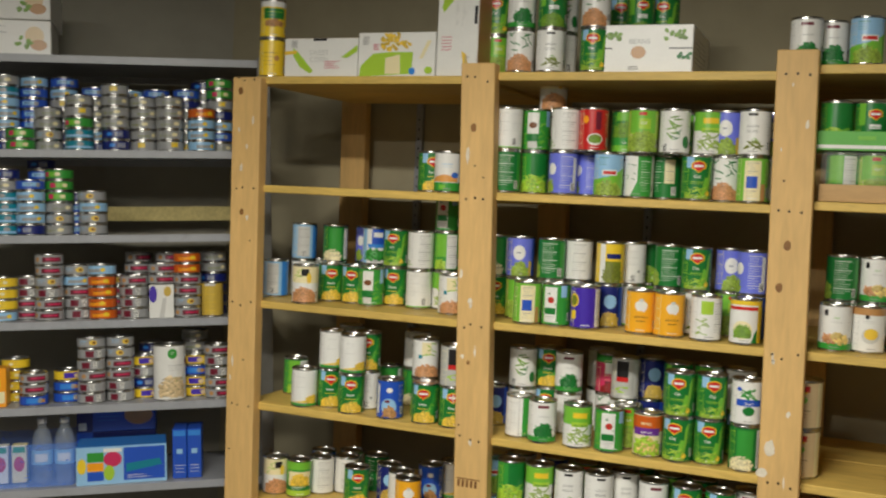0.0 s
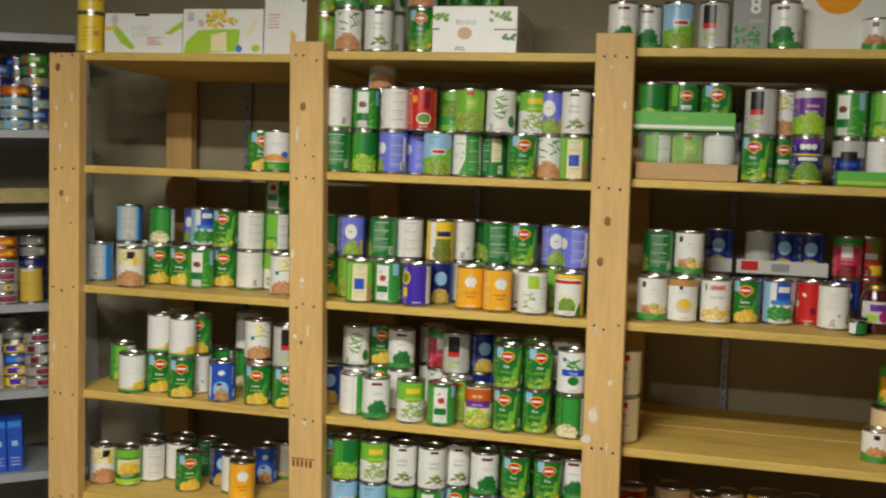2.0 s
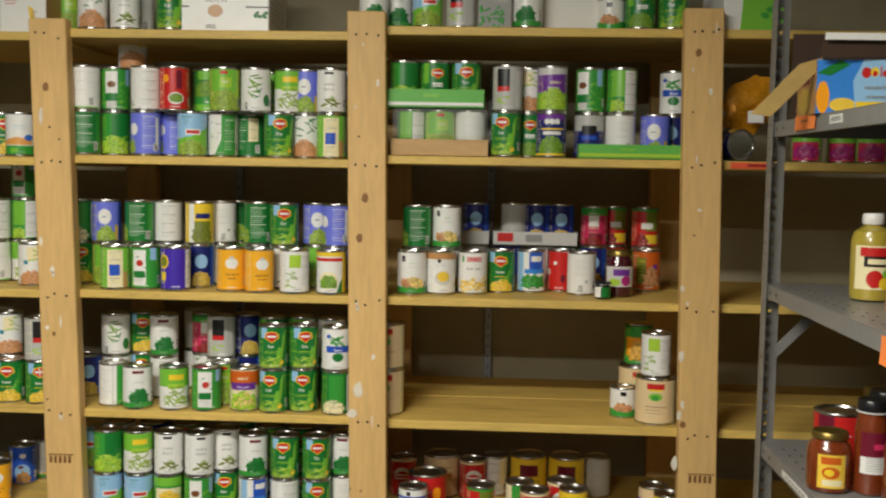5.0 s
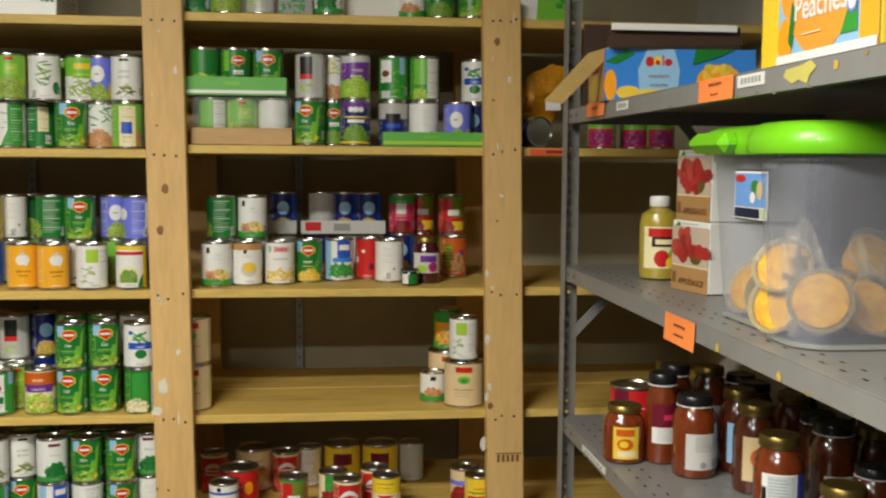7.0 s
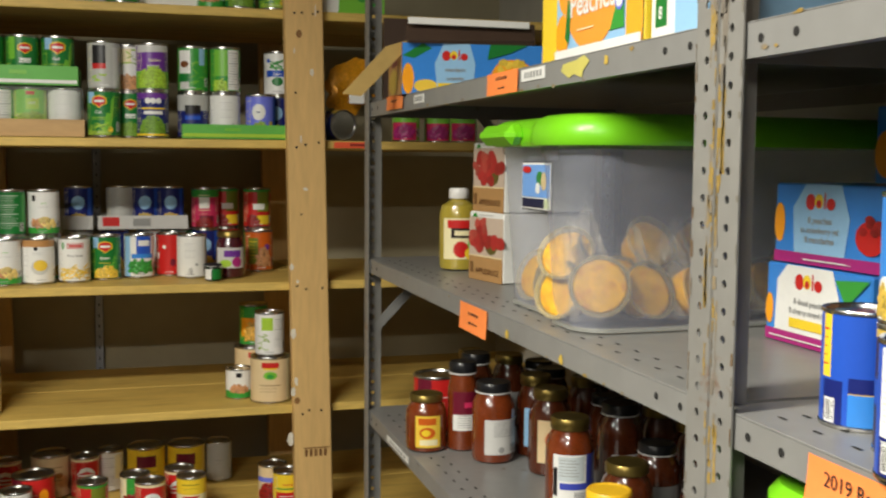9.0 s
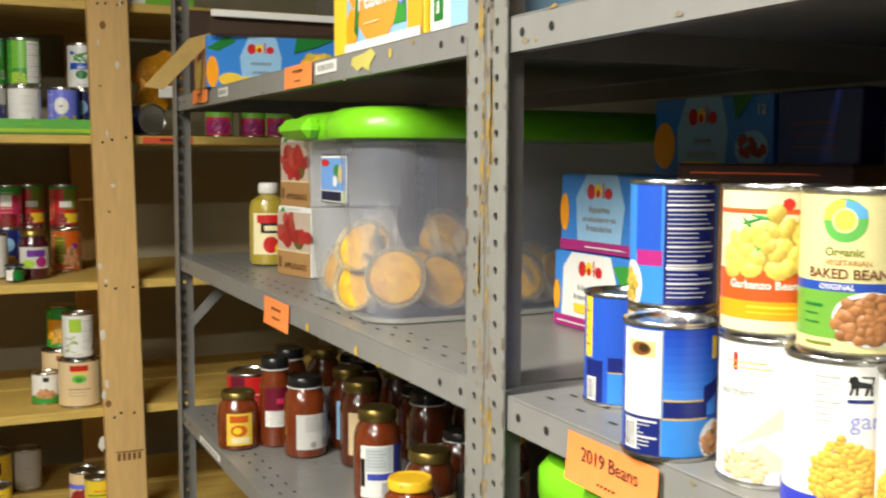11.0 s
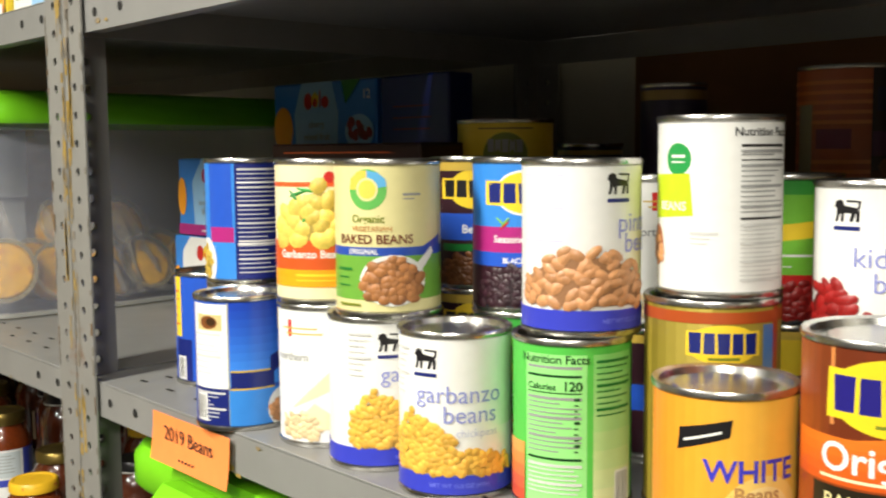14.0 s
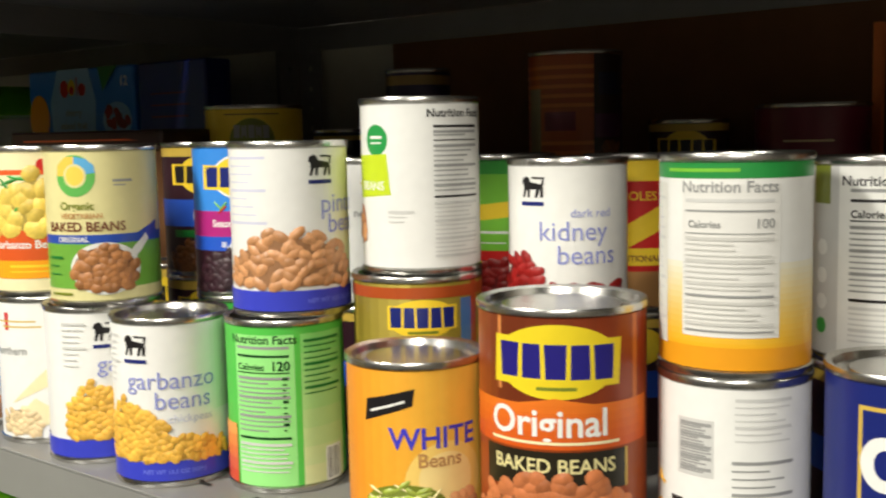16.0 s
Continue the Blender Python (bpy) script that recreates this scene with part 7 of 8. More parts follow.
carton("fruit_carton", "blue fruit cup carton of cherry mixed fruit", 0.225, 0.15, 0.105, pose(1.42, 1.085, 1.5655, 0, 0, -88), "sky", [("f", [("ell", 0.1, 0.4, 0.2, 0.6, "o"), ("poly", [(0.24, 0.0), (0.22, 0.6), (0.3, 1.0), (0.6, 1.0), (0.66, 0.6), (0.64, 0.0)], "lb"), ("ell", 0.364, 0.760, 0.082, 0.220, "r"), ("ell", 0.436, 0.773, 0.072, 0.198, "y"), ("ell", 0.436, 0.738, 0.041, 0.110, "r"), ("rect", 0.481, 0.493, 0.672, 0.892, "r"), ("ell", 0.536, 0.742, 0.072, 0.154, "r"), ("txt", "cherry", 0.45, 0.42, 13, "grey", 1), ("txt", "mixed fruit", 0.45, 0.26, 13, "grey", 1), ("rect", 0.3, 0.6, 0.08, 0.2, "y"), ("ell", 0.86, 0.35, 0.26, 0.44, "lb"), ("pile", 0.86, 0.4, 0.2, 0.26, "dred", 15, 12), ("txt", "12", 0.93, 0.76, 17, "w", 1), ("poly", [(0.7, 1.0), (0.74, 0.7), (0.88, 1.0)], "dg")])])
carton("carton", "dark blue carton standing deep in the rack", 0.13, 0.04, 0.105, pose(1.425, 0.90, 1.5655, 0, 0, -90), "db", [("f", [("lines", 0.2, 0.8, 0.3, 0.7, 3, "maroon")])])
carton("carton", "plain brown carton used as a riser", 0.40, 0.16, 0.19, pose(1.42, 0.985, 1.3710, 0, 0, -90), CARD, [])
carton("snack_carton", "dark brown flat carton lying behind the cans", 0.20, 0.12, 0.018, pose(1.20, 0.745, 1.5675, 0, 0, -80), (44, 22, 18), [("f", [("lines", 0.1, 0.9, 0.2, 0.8, 1, "copper")])])
carton("carton", "plain brown carton under the flat snack carton", 0.20, 0.12, 0.196, pose(1.205, 0.745, 1.3712, 0, 0, -80), CARD_DARK, [])
APPLES = [("rect", 0.0, 1.0, 0.36, 0.92, (196, 176, 158)), ("pile", 0.5, 0.62, 0.86, 0.34, (172, 44, 42), 34, 13), ("ell", 0.66, 0.52, 0.34, 0.26, (92, 84, 34)), ("pile", 0.3, 0.72, 0.5, 0.3, (176, 70, 60), 22, 7), ("rect", 0.0, 1.0, 0.0, 0.36, (176, 134, 84)), ("rect", 0.0, 1.0, 0.345, 0.365, (226, 206, 160)), ("rect", 0.04, 0.14, 0.1, 0.26, (120, 84, 48)), ("poly", [(0.1, 0.92), (0.2, 0.99), (0.26, 0.93)], "g"), ("lines", 0.3, 0.8, 0.94, 0.98, 1, "lgrey")]
for k, ry in enumerate((-79, -82)):
    carton("applesauce_carton", "applesauce carton with red apples and a brown base", 0.125, 0.19, 0.128, pose(1.090 + 0.004 * k, 1.850, 1.3710 + 0.1285 * k, 0, 0, ry), "w", [("f", APPLES + [("txt", "APPLESAUCE", 0.56, 0.1, 15, (96, 60, 30), 1)]), ("l", APPLES)])

# trays on the wooden shelves
def tray(label, x0, x1, y, z, d, h, m, lip=None, seal=None):
    t = thing("can_tray", label, "tray", "card trays")
    b = bmesh.new()
    add_box(b, x0, x1, y, y + d, z, z + 0.002)
    for a in ((x0, x1, y, y + 0.002), (x0, x1, y + d - 0.002, y + d), (x0, x0 + 0.002, y + 0.002, y + d - 0.002), (x1 - 0.002, x1, y + 0.002, y + d - 0.002)):
        add_box(b, *a, z + 0.0021, z + h, bevel=0.0004)
    part("tray_body", b, m, t)
    if lip:
        part("stripe", box(x0 + 0.002, x1 - 0.002, y - 0.0012, y - 0.0004, z + 0.004, z + 0.012), ink(lip), t, "pale stripe along the foot")
    if seal:
        part("lettering_bar", box(x0 + 0.4 * (x1 - x0), x0 + 0.55 * (x1 - x0), y - 0.0012, y - 0.0004, z + h * 0.55, z + h * 0.75), ink(seal), t, "pale unreadable lettering")
    return t
S2 = 1.6415
GREEN_TRAY = mat("green_tray_board", srgb(96, 178, 70), 0.5, vary=0.06, scale=10)
tray("brown card tray with shrink-wrapped cans", 0.118, 0.358, 2.622, S2, 0.16, 0.040, CARD)
tray("bright green card tray stacked on wrapped cans", 0.098, 0.346, 2.616, S2 + 0.118, 0.17, 0.044, GREEN_TRAY, "w", "lg")
tray("bright green card tray holding a front row of cans", 0.580, 0.830, 2.612, S2, 0.10, 0.034, GREEN_TRAY, "lime", "lg")
for k, (kk, kx) in enumerate((("green_nutri", 0.165), ("lime_beans", 0.236), ("white_back", 0.312))):
    can(kk, kx, 2.672, S2 + 0.0025, 5 * k)
for kk, kx in (("photo_beans", 0.146), ("dm_peas", 0.222), ("dm_beans", 0.300)):
    can(kk, kx, 2.668, S2 + 0.1215, 8)
film = bpy.data.materials.new("shrink_film")
film.use_nodes = True
fb = film.node_tree.nodes["Principled BSDF"]
fb.inputs["Base Color"].default_value, fb.inputs["Roughness"].default_value, fb.inputs["Alpha"].default_value = (0.8, 0.82, 0.82, 1), 0.12, 0.13
f = mesh_ob("shrink_film", box(0.120, 0.356, 2.6205, 2.78, S2 + 0.042, S2 + 0.117, bevel=0.008), film)
tagged(f, "clear wrinkled shrink film round a tray of cans", "film")
for x0, x1 in ((0.287, 0.362), (0.374, 0.606)):
    t = tray("white card tray standing on tins at the back", x0, x1, 2.935, 1.2915 + 0.1122, 0.16, 0.036, ink("lgrey"))
    if x1 - x0 > 0.1:
        part("red_plaque", box(x0 + 0.012, x0 + 0.055, 2.9336, 2.9346, 1.412, 1.436), ink("r"), t, "red printed plaque")
        part("bar_code", box(x0 + 0.09, x0 + 0.135, 2.9336, 2.9346, 1.412, 1.432), ink("grey"), t, "grey bar code patch")
for kk, kx in (("navy", 0.325), ("steel_plain", 0.432), ("navy", 0.495), ("navy", 0.562)):
    can(kk, kx, 2.985, 1.2915 + 0.1146, 0)

# ---- glass jars ----
SAUCE = mat("tomato_sauce", srgb(120, 52, 20), 0.22, vary=0.25, scale=40, coat=1.0)
SAUCE2 = mat("meat_sauce", srgb(86, 38, 16), 0.22, vary=0.25, scale=40, coat=1.0)
BEET = mat("pickled_beet", srgb(70, 12, 30), 0.2, vary=0.2, scale=30, coat=1.0)
PICKLE = mat("apple_juice", srgb(176, 156, 58), 0.25, vary=0.1, scale=10, coat=1.0)
LIDS = dict(gold=mat("gold_lid", srgb(138, 118, 62), 0.34, 0.85, vary=0.08, scale=30), black=mat("black_lid", (0.012, 0.012, 0.014), 0.3, vary=0.1, scale=30), yellow=mat("yellow_lid", srgb(236, 186, 40), 0.4, vary=0.08, scale=20, dark=srgb(200, 90, 40), dark_at=(0.62, 0.66), dark_scale=30), white=mat("white_cap", srgb(232, 230, 225), 0.4))


def lathe(profile, n=26, caps=True):
    bm = bmesh.new()
    rings = [[bm.verts.new((a * math.sin(2 * math.pi * i / n), -a * math.cos(2 * math.pi * i / n), z)) for i in range(n)] for a, z in profile]
    for p, q in zip(rings, rings[1:]):
        for i in range(n):
            j = (i + 1) % n
            bm.faces.new((p[i], p[j], q[j], q[i]))
    if caps:
        bm.faces.new(rings[0][::-1]), bm.faces.new(rings[-1])
    return bm


def jar(label, x, y, z, r, h, lid, fill, wrap, rot=0.0, neck=0.72, name="sauce_jar"):
    """A filled glass jar with a twist lid and a paper label: wrap lists (angle, width, z0, z1, ink)."""
    root = thing(name, label, "jar", "jars", m=pose(x, y, z, 0, 0, rot))
    body = [(r * 0.8, 0.0), (r * 0.95, 0.003), (r, 0.012), (r, h * 0.62), (r * 0.985, h * 0.70), (r * 0.88, h * 0.79), (r * neck, h * 0.86), (r * neck, h * 0.9)]
    part("glass", lathe(body), fill, root, "glass filled with sauce" if name == "sauce_jar" else "", smooth=True)
    lr = r * neck + 0.0025
    part("lid", lathe([(lr, h * 0.875), (lr + 0.0012, h * 0.885), (lr + 0.0012, h * 0.975), (lr - 0.001, h), (lr * 0.86, h), (lr * 0.82, h - 0.0012), (lr * 0.2, h - 0.0012)]), LIDS[lid], root, lid + " twist lid", smooth=True)
    if lid == "black":
        part("lid_ring", lathe([(lr + 0.0008, h * 0.868), (lr + 0.002, h * 0.87), (lr + 0.002, h * 0.882), (lr + 0.0008, h * 0.884)]), LIDS["white"], root, "pale ring below the lid")
    if wrap:
        w = Wrap(r)
        D = r * math.pi / 180
        for i, (a, wd, z0, z1, c) in enumerate(wrap):
            w.lift = 0.0005 + 0.00015 * i
            if not isinstance(c, str):
                w.rect((a - wd / 2) * D, (a + wd / 2) * D, h * z0, h * z1, ink(c))
            elif c.startswith("#"):
                n = int(c[1:])
                for k in range(n):
                    zz = h * (z0 + (z1 - z0) * (k + 0.5) / n)
                    w.rect((a - wd / 2) * D, (a + wd / 2 * random.uniform(0.3, 1)) * D, zz - 0.0006, zz + 0.0006, ink("grey"))
            elif c.startswith("@"):
                w.blob(a * D, h * (z0 + z1) / 2, wd * D, h * (z1 - z0), ink(c[1:]))
            else:
                w.rect((a - wd / 2) * D, (a + wd / 2) * D, h * z0, h * z1, ink(c))
        part("label", w.bm, w.mats, root, "paper label", smooth=True)
    return root


C1 = 1.0205
jar("short glass jar of sauce with a yellow label and gold lid", 1.018, 1.996, C1, 0.041, 0.112, "gold", SAUCE, [(-22, 72, 0.1, 0.66, "corn"), (-24, 50, 0.5, 0.62, "dor"), (-20, 50, 0.14, 0.24, "cream"), (-24, 44, 0.26, 0.46, "@dor"), (-28, 24, 0.3, 0.42, "@y")], 12)
jar("tall jar of red salsa with a white and maroon label", 1.088, 1.978, C1, 0.030, 0.176, "black", SAUCE, [(0, 130, 0.24, 0.44, "w"), (0, 130, 0.42, 0.68, "maroon"), (0, 90, 0.26, 0.42, "#6"), (10, 60, 0.5, 0.56, "pink")], 10, 0.8)
jar("wide jar of sauce with a cream label and black lid", 1.122, 1.890, C1, 0.0415, 0.152, "black", SAUCE, [(4, 118, 0.12, 0.56, "lgrey"), (-6, 50, 0.34, 0.54, "#9"), (34, 34, 0.34, 0.54, "#9"), (34, 36, 0.14, 0.26, "lgrey"), (34, 32, 0.15, 0.25, "#9"), (-10, 16, 0.14, 0.22, "@grey")], 14)
jar("jar of pasta sauce with a blue and red picture label", 1.215, 1.905, C1, 0.037, 0.158, "gold", SAUCE2, [(-10, 120, 0.14, 0.62, "lb"), (-20, 40, 0.3, 0.5, "@b"), (0, 60, 0.14, 0.3, "r"), (-10, 60, 0.5, 0.6, "w")], 14)
jar("jar of pasta sauce with an orange and cream label", 1.196, 1.785, C1, 0.039, 0.158, "gold", SAUCE2, [(-6, 130, 0.16, 0.66, "beige"), (-20, 60, 0.3, 0.55, "@dor"), (20, 60, 0.2, 0.34, "db"), (0, 50, 0.16, 0.26, "@corn")], 16)
jar("jar of pasta sauce with a blue text label and gold lid", 1.150, 1.585, C1, 0.040, 0.155, "gold", SAUCE, [(0, 170, 0.08, 0.64, (62, 74, 176)), (-44, 82, 0.08, 0.64, "w"), (-40, 62, 0.36, 0.62, (196, 204, 206)), (-40, 56, 0.40, 0.60, "#6"), (-34, 66, 0.27, 0.34, (62, 74, 176)), (34, 40, 0.36, 0.62, "#8"), (30, 44, 0.12, 0.32, "#6"), (-18, 32, 0.09, 0.25, "lgrey"), (-18, 28, 0.10, 0.24, "#9"), (-78, 10, 0.2, 0.5, "k")], 22)
jar("jar of dark sauce with a white label and red stripe", 1.275, 1.655, C1, 0.040, 0.155, "black", SAUCE2, [(-6, 120, 0.14, 0.46, "w"), (4, 80, 0.32, 0.4, "r"), (0, 60, 0.16, 0.26, "#3")], 22)
jar("jar of sauce with a plain gold lid", 1.165, 1.405, C1, 0.040, 0.128, "gold", SAUCE2, [(0, 90, 0.1, 0.5, "beige")], 24)
jar("jar of sauce with a printed yellow lid", 1.095, 1.318, C1, 0.040, 0.118, "yellow", SAUCE, [(0, 100, 0.1, 0.5, "w")], 24)
for k, (jx, jy, jh, jl) in enumerate(((1.190, 2.235, 0.150, "gold"), (1.150, 2.085, 0.172, "black"), (1.245, 2.140, 0.155, "gold"), (1.310, 2.130, 0.140, "black"), (1.290, 2.010, 0.148, "black"), (1.320, 1.900, 0.15, "gold"), (1.310, 1.780, 0.14, "black"), (1.370, 1.690, 0.135, "gold"), (1.375, 1.575, 0.135, "gold"), (1.265, 1.500, 0.125, "black"), (1.335, 1.470, 0.12, "yellow"), (1.24, 1.31, 0.12, "black"), (1.39, 2.02, 0.15, "gold"), (1.42, 1.80, 0.15, "black"))):
    jar("jar of dark tomato sauce standing deep in the rack", jx, jy, C1, 0.037, jh, jl, SAUCE2, [(0, 100, 0.14, 0.5, random.choice(("maroon", "dg", "beige", "grey")))], 15)
can("big_red", 1.085, 2.150, C1, 10)
jar("jar of pickled beets with a pale purple label", 0.700, 2.735, 1.2915, 0.036, 0.118, "gold", BEET, [(0, 130, 0.22, 0.66, "lgrey"), (6, 70, 0.46, 0.6, "pur"), (24, 40, 0.24, 0.46, "@mag"), (-24, 50, 0.24, 0.4, "@lime")], 0, 0.8, "beet_jar")
jar("small dark jar with a black lid", 0.652, 2.668, 1.2915, 0.021, 0.042, "black", mat("dark_spread", (0.02, 0.03, 0.02), 0.2), [(-40, 50, 0.1, 0.7, "w"), (30, 80, 0.1, 0.7, "dg")], 0, 0.9, "spread_jar")
jar("plastic bottle of apple juice with a white cap", 1.105, 2.070, 1.3712, 0.040, 0.166, "white", PICKLE, [(-10, 150, 0.14, 0.64, "cream"), (-10, 120, 0.52, 0.62, "r"), (-14, 90, 0.40, 0.52, (40, 30, 26)), (-14, 70, 0.43, 0.49, "cream"), (14, 50, 0.2, 0.40, "@lg"), (-30, 44, 0.16, 0.36, "@r"), (-4, 30, 0.14, 0.28, "@y")], 20, 0.42, "juice_bottle")

# ---- the clear tote with fruit cups ----
def frosted(name, color, alpha, rough):
    m = bpy.data.materials.new(name)
    m.use_nodes = True
    t, L = m.node_tree.nodes, m.node_tree.links
    b = t["Principled BSDF"]
    b.inputs["Base Color"].default_value, b.inputs["Roughness"].default_value = (*color, 1), rough
    n, rg = t.new("ShaderNodeTexNoise"), t.new("ShaderNodeMapRange")
    n.inputs["Scale"].default_value = 9
    rg.inputs["To Min"].default_value, rg.inputs["To Max"].default_value = alpha * 0.8, alpha * 1.25
    L.new(n.outputs[0], rg.inputs["Value"]), L.new(rg.outputs[0], b.inputs["Alpha"])
    return m


TOTE = frosted("cloudy_plastic", (0.48, 0.50, 0.60), 0.28, 0.3)
CUP = frosted("clear_cup", (0.80, 0.56, 0.16), 0.09, 0.12)
CUP_RIM = frosted("cup_rim", (0.84, 0.70, 0.42), 0.15, 0.2)
LIME_LID = mat("lime_plastic", srgb(120, 205, 30), 0.35, vary=0.05, scale=6, coat=0.2)
CUP_FILM = frosted("cup_film", (0.84, 0.66, 0.28), 0.06, 0.3)
FRUIT_M = mat("peach_pieces", srgb(246, 184, 4), 0.4, vary=0.3, scale=26, bump=0.5, dark=srgb(206, 128, 16), dark_at=(0.5, 0.66), dark_scale=70)


def rounded(x0, x1, y0, y1, rad, n=5):
    pts = []
    for cx, cy, a0 in ((x1 - rad, y1 - rad, 0), (x0 + rad, y1 - rad, 90), (x0 + rad, y0 + rad, 180), (x1 - rad, y0 + rad, 270)):
        pts += [(cx + rad * math.cos(math.radians(a0 + 90 * k / n)), cy + rad * math.sin(math.radians(a0 + 90 * k / n))) for k in range(n + 1)]
    return pts


def loft(bm, loops, cap0=True, cap1=True, mi=0):
    rings = [[bm.verts.new((x, y, z)) for x, y in pts] for pts, z in loops]
    n = len(rings[0])
    for p, q in zip(rings, rings[1:]):
        for i in range(n):
            bm.faces.new((p[i], p[(i + 1) % n], q[(i + 1) % n], q[i])).material_index = mi
    if cap0:
        bm.faces.new(rings[0][::-1]).material_index = mi
    if cap1:
        bm.faces.new(rings[-1]).material_index = mi


def tote(m, w, d, h, label):
    """A tapered clear box with ribs and a snap lid; its near corner at the origin."""
    root = thing("storage_tote", label, "storage box", "plastic totes", m=m)
    bm = bmesh.new()
    sx = 0.014
    loft(bm, [(rounded(sx, w - sx, sx, d - sx, 0.035), 0.001), (rounded(sx * 0.5, w - sx * 0.5, sx * 0.5, d - sx * 0.5, 0.04), 0.018), (rounded(0, w, 0, d, 0.035), h * 0.86)], cap1=False)
    part("body", bm, TOTE, root, "cloudy clear plastic body", smooth=True)
    for a in ((0.02, 0.034, -0.002, 0.004), (-0.002, 0.004, 0.02, 0.034), (-0.002, 0.004, d - 0.05, d - 0.036), (w - 0.05, w - 0.036, -0.002, 0.004)):
        part("rib", box(*a, 0.02, h * 0.85, bevel=0.0015), TOTE, root)
    part("foot_ring", box(0.04, w - 0.04, 0.006, 0.012, 0.001, 0.006, bevel=0.001), TOTE, root)
    bm = bmesh.new()
    o = 0.016
    loft(bm, [(rounded(-o + 0.005, w + o - 0.005, -o + 0.005, d + o - 0.005, 0.045), h * 0.85), (rounded(-o, w + o, -o, d + o, 0.05), h * 0.87), (rounded(-o, w + o, -o, d + o, 0.05), h * 0.95), (rounded(-o + 0.006, w + o - 0.006, -o + 0.006, d + o - 0.006, 0.05), h * 0.985), (rounded(0.03, w - 0.03, 0.03, d - 0.03, 0.05), h)])
    part("lid", bm, LIME_LID, root, "lime green snap lid", smooth=True)
    part("lid_tab", box(-0.046, -0.008, d * 0.1, d * 0.8, h * 0.875, h * 0.955, bevel=0.011), LIME_LID, root, "lime green grip tab")
    for hx, hy in ((w + 0.0, d * 0.5),):
        part("latch", box(hx - 0.004, hx + 0.018, hy - 0.07, hy + 0.07, h * 0.80, h * 0.96, bevel=0.006), LIME_LID, root, "lime green latch")
    return root


BZ = 1.3705


def fan(cx, cy, r, a0, a1, n=6):
    return [(cx + r * math.cos(math.radians(a0 + (a1 - a0) * k / n)), cy + r * math.sin(math.radians(a0 + (a1 - a0) * k / n))) for k in range(n + 1)]


def grown(pts, off):
    """The outline moved outwards by off."""
    out, n = [], len(pts)
    for k in range(n):
        a, b = Vector(pts[k - 1]), Vector(pts[(k + 1) % n])
        t = (b - a).normalized()
        out.append((pts[k][0] + t.y * off, pts[k][1] - t.x * off))
    return out


# the big tote: its end panel is set back behind a rounded corner, its long side bows out a little
SIDE = fan(1.062, 1.545, 0.045, 90, 180) + [(1.017, 1.50), (1.017, 1.44), (1.017, 1.375), (1.013, 1.362), (1.001, 1.352), (0.998, 1.335)] + fan(1.062, 1.288, 0.065, 186, 264, 8) + [(1.13, 1.2225), (1.22, 1.2290), (1.32, 1.2400), (1.40, 1.2520)] + fan(1.462, 1.322, 0.066, -80, 0) + [(1.528, 1.40), (1.528, 1.48)] + fan(1.474, 1.536, 0.054, 0, 90) + [(1.38, 1.5905), (1.27, 1.5915), (1.16, 1.5905)]
tt = thing("storage_tote", "cloudy clear plastic tote with a lime lid and fruit cups", "storage box", "plastic totes")
bm = bmesh.new()
loft(bm, [(grown(SIDE, -0.030), BZ + 0.001), (grown(SIDE, -0.021), BZ + 0.006), (grown(SIDE, -0.019), BZ + 0.014), (grown(SIDE, -0.010), BZ + 0.125), (grown(SIDE, -0.002), BZ + 0.232), (grown(SIDE, 0.002), BZ + 0.236), (grown(SIDE, 0.002), BZ + 0.250)], cap1=False)
part("body", bm, TOTE, tt, "cloudy clear plastic body", smooth=True)
bm = bmesh.new()
loft(bm, [(grown(SIDE, -0.026), BZ + 0.0004), (grown(SIDE, -0.016), BZ + 0.002), (grown(SIDE, -0.017), BZ + 0.007), (grown(SIDE, -0.026), BZ + 0.007)], cap0=False, cap1=False)
part("foot_ring", bm, frosted("foot_ring_plastic", (0.42, 0.42, 0.38), 0.5, 0.3), tt, "thicker moulded foot edge", smooth=True)
bm = bmesh.new()
loft(bm, [(grown(SIDE, 0.004), BZ + 0.246), (grown(SIDE, 0.015), BZ + 0.2445), (grown(SIDE, 0.018), BZ + 0.250), (grown(SIDE, 0.017), BZ + 0.266), (grown(SIDE, 0.010), BZ + 0.279), (grown(SIDE, -0.004), BZ + 0.285), (grown(SIDE, -0.020), BZ + 0.2855), (grown(SIDE, -0.028), BZ + 0.280)])
part("lid", bm, LIME_LID, tt, "lime green snap lid", smooth=True)
part("lid_tab", box(0.975, 1.010, 1.425, 1.560, BZ + 0.246, BZ + 0.276, bevel=0.012), LIME_LID, tt, "lime green grip tab")
part("catch", box(1.0035, 1.0075, 1.310, 1.345, BZ + 0.226, BZ + 0.246, bevel=0.0015), TOTE, tt, "clear moulded catch")
part("sticker", box(1.0150, 1.0157, 1.352, 1.466, 1.524, 1.594), ink((22, 26, 46)), tt, "small navy and blue product sticker")
part("sticker_border", box(1.0141, 1.0148, 1.354, 1.464, 1.526, 1.592), ink("w"), tt, "white sticker border")
part("sticker_picture", box(1.0132, 1.0139, 1.357, 1.461, 1.543, 1.589), ink((112, 160, 224)), tt, "blue printed picture")
part("sticker_band", box(1.0132, 1.0139, 1.378, 1.461, 1.528, 1.541), ink((24, 30, 62)), tt, "navy printed band")
part("sticker_code", box(1.0132, 1.0139, 1.358, 1.375, 1.528, 1.541), ink((190, 200, 160)), tt, "pale bar code patch")
w = Sheet(pose(1.0131, 0, 0, 90, 0, -90))
w.lift = 0.0004
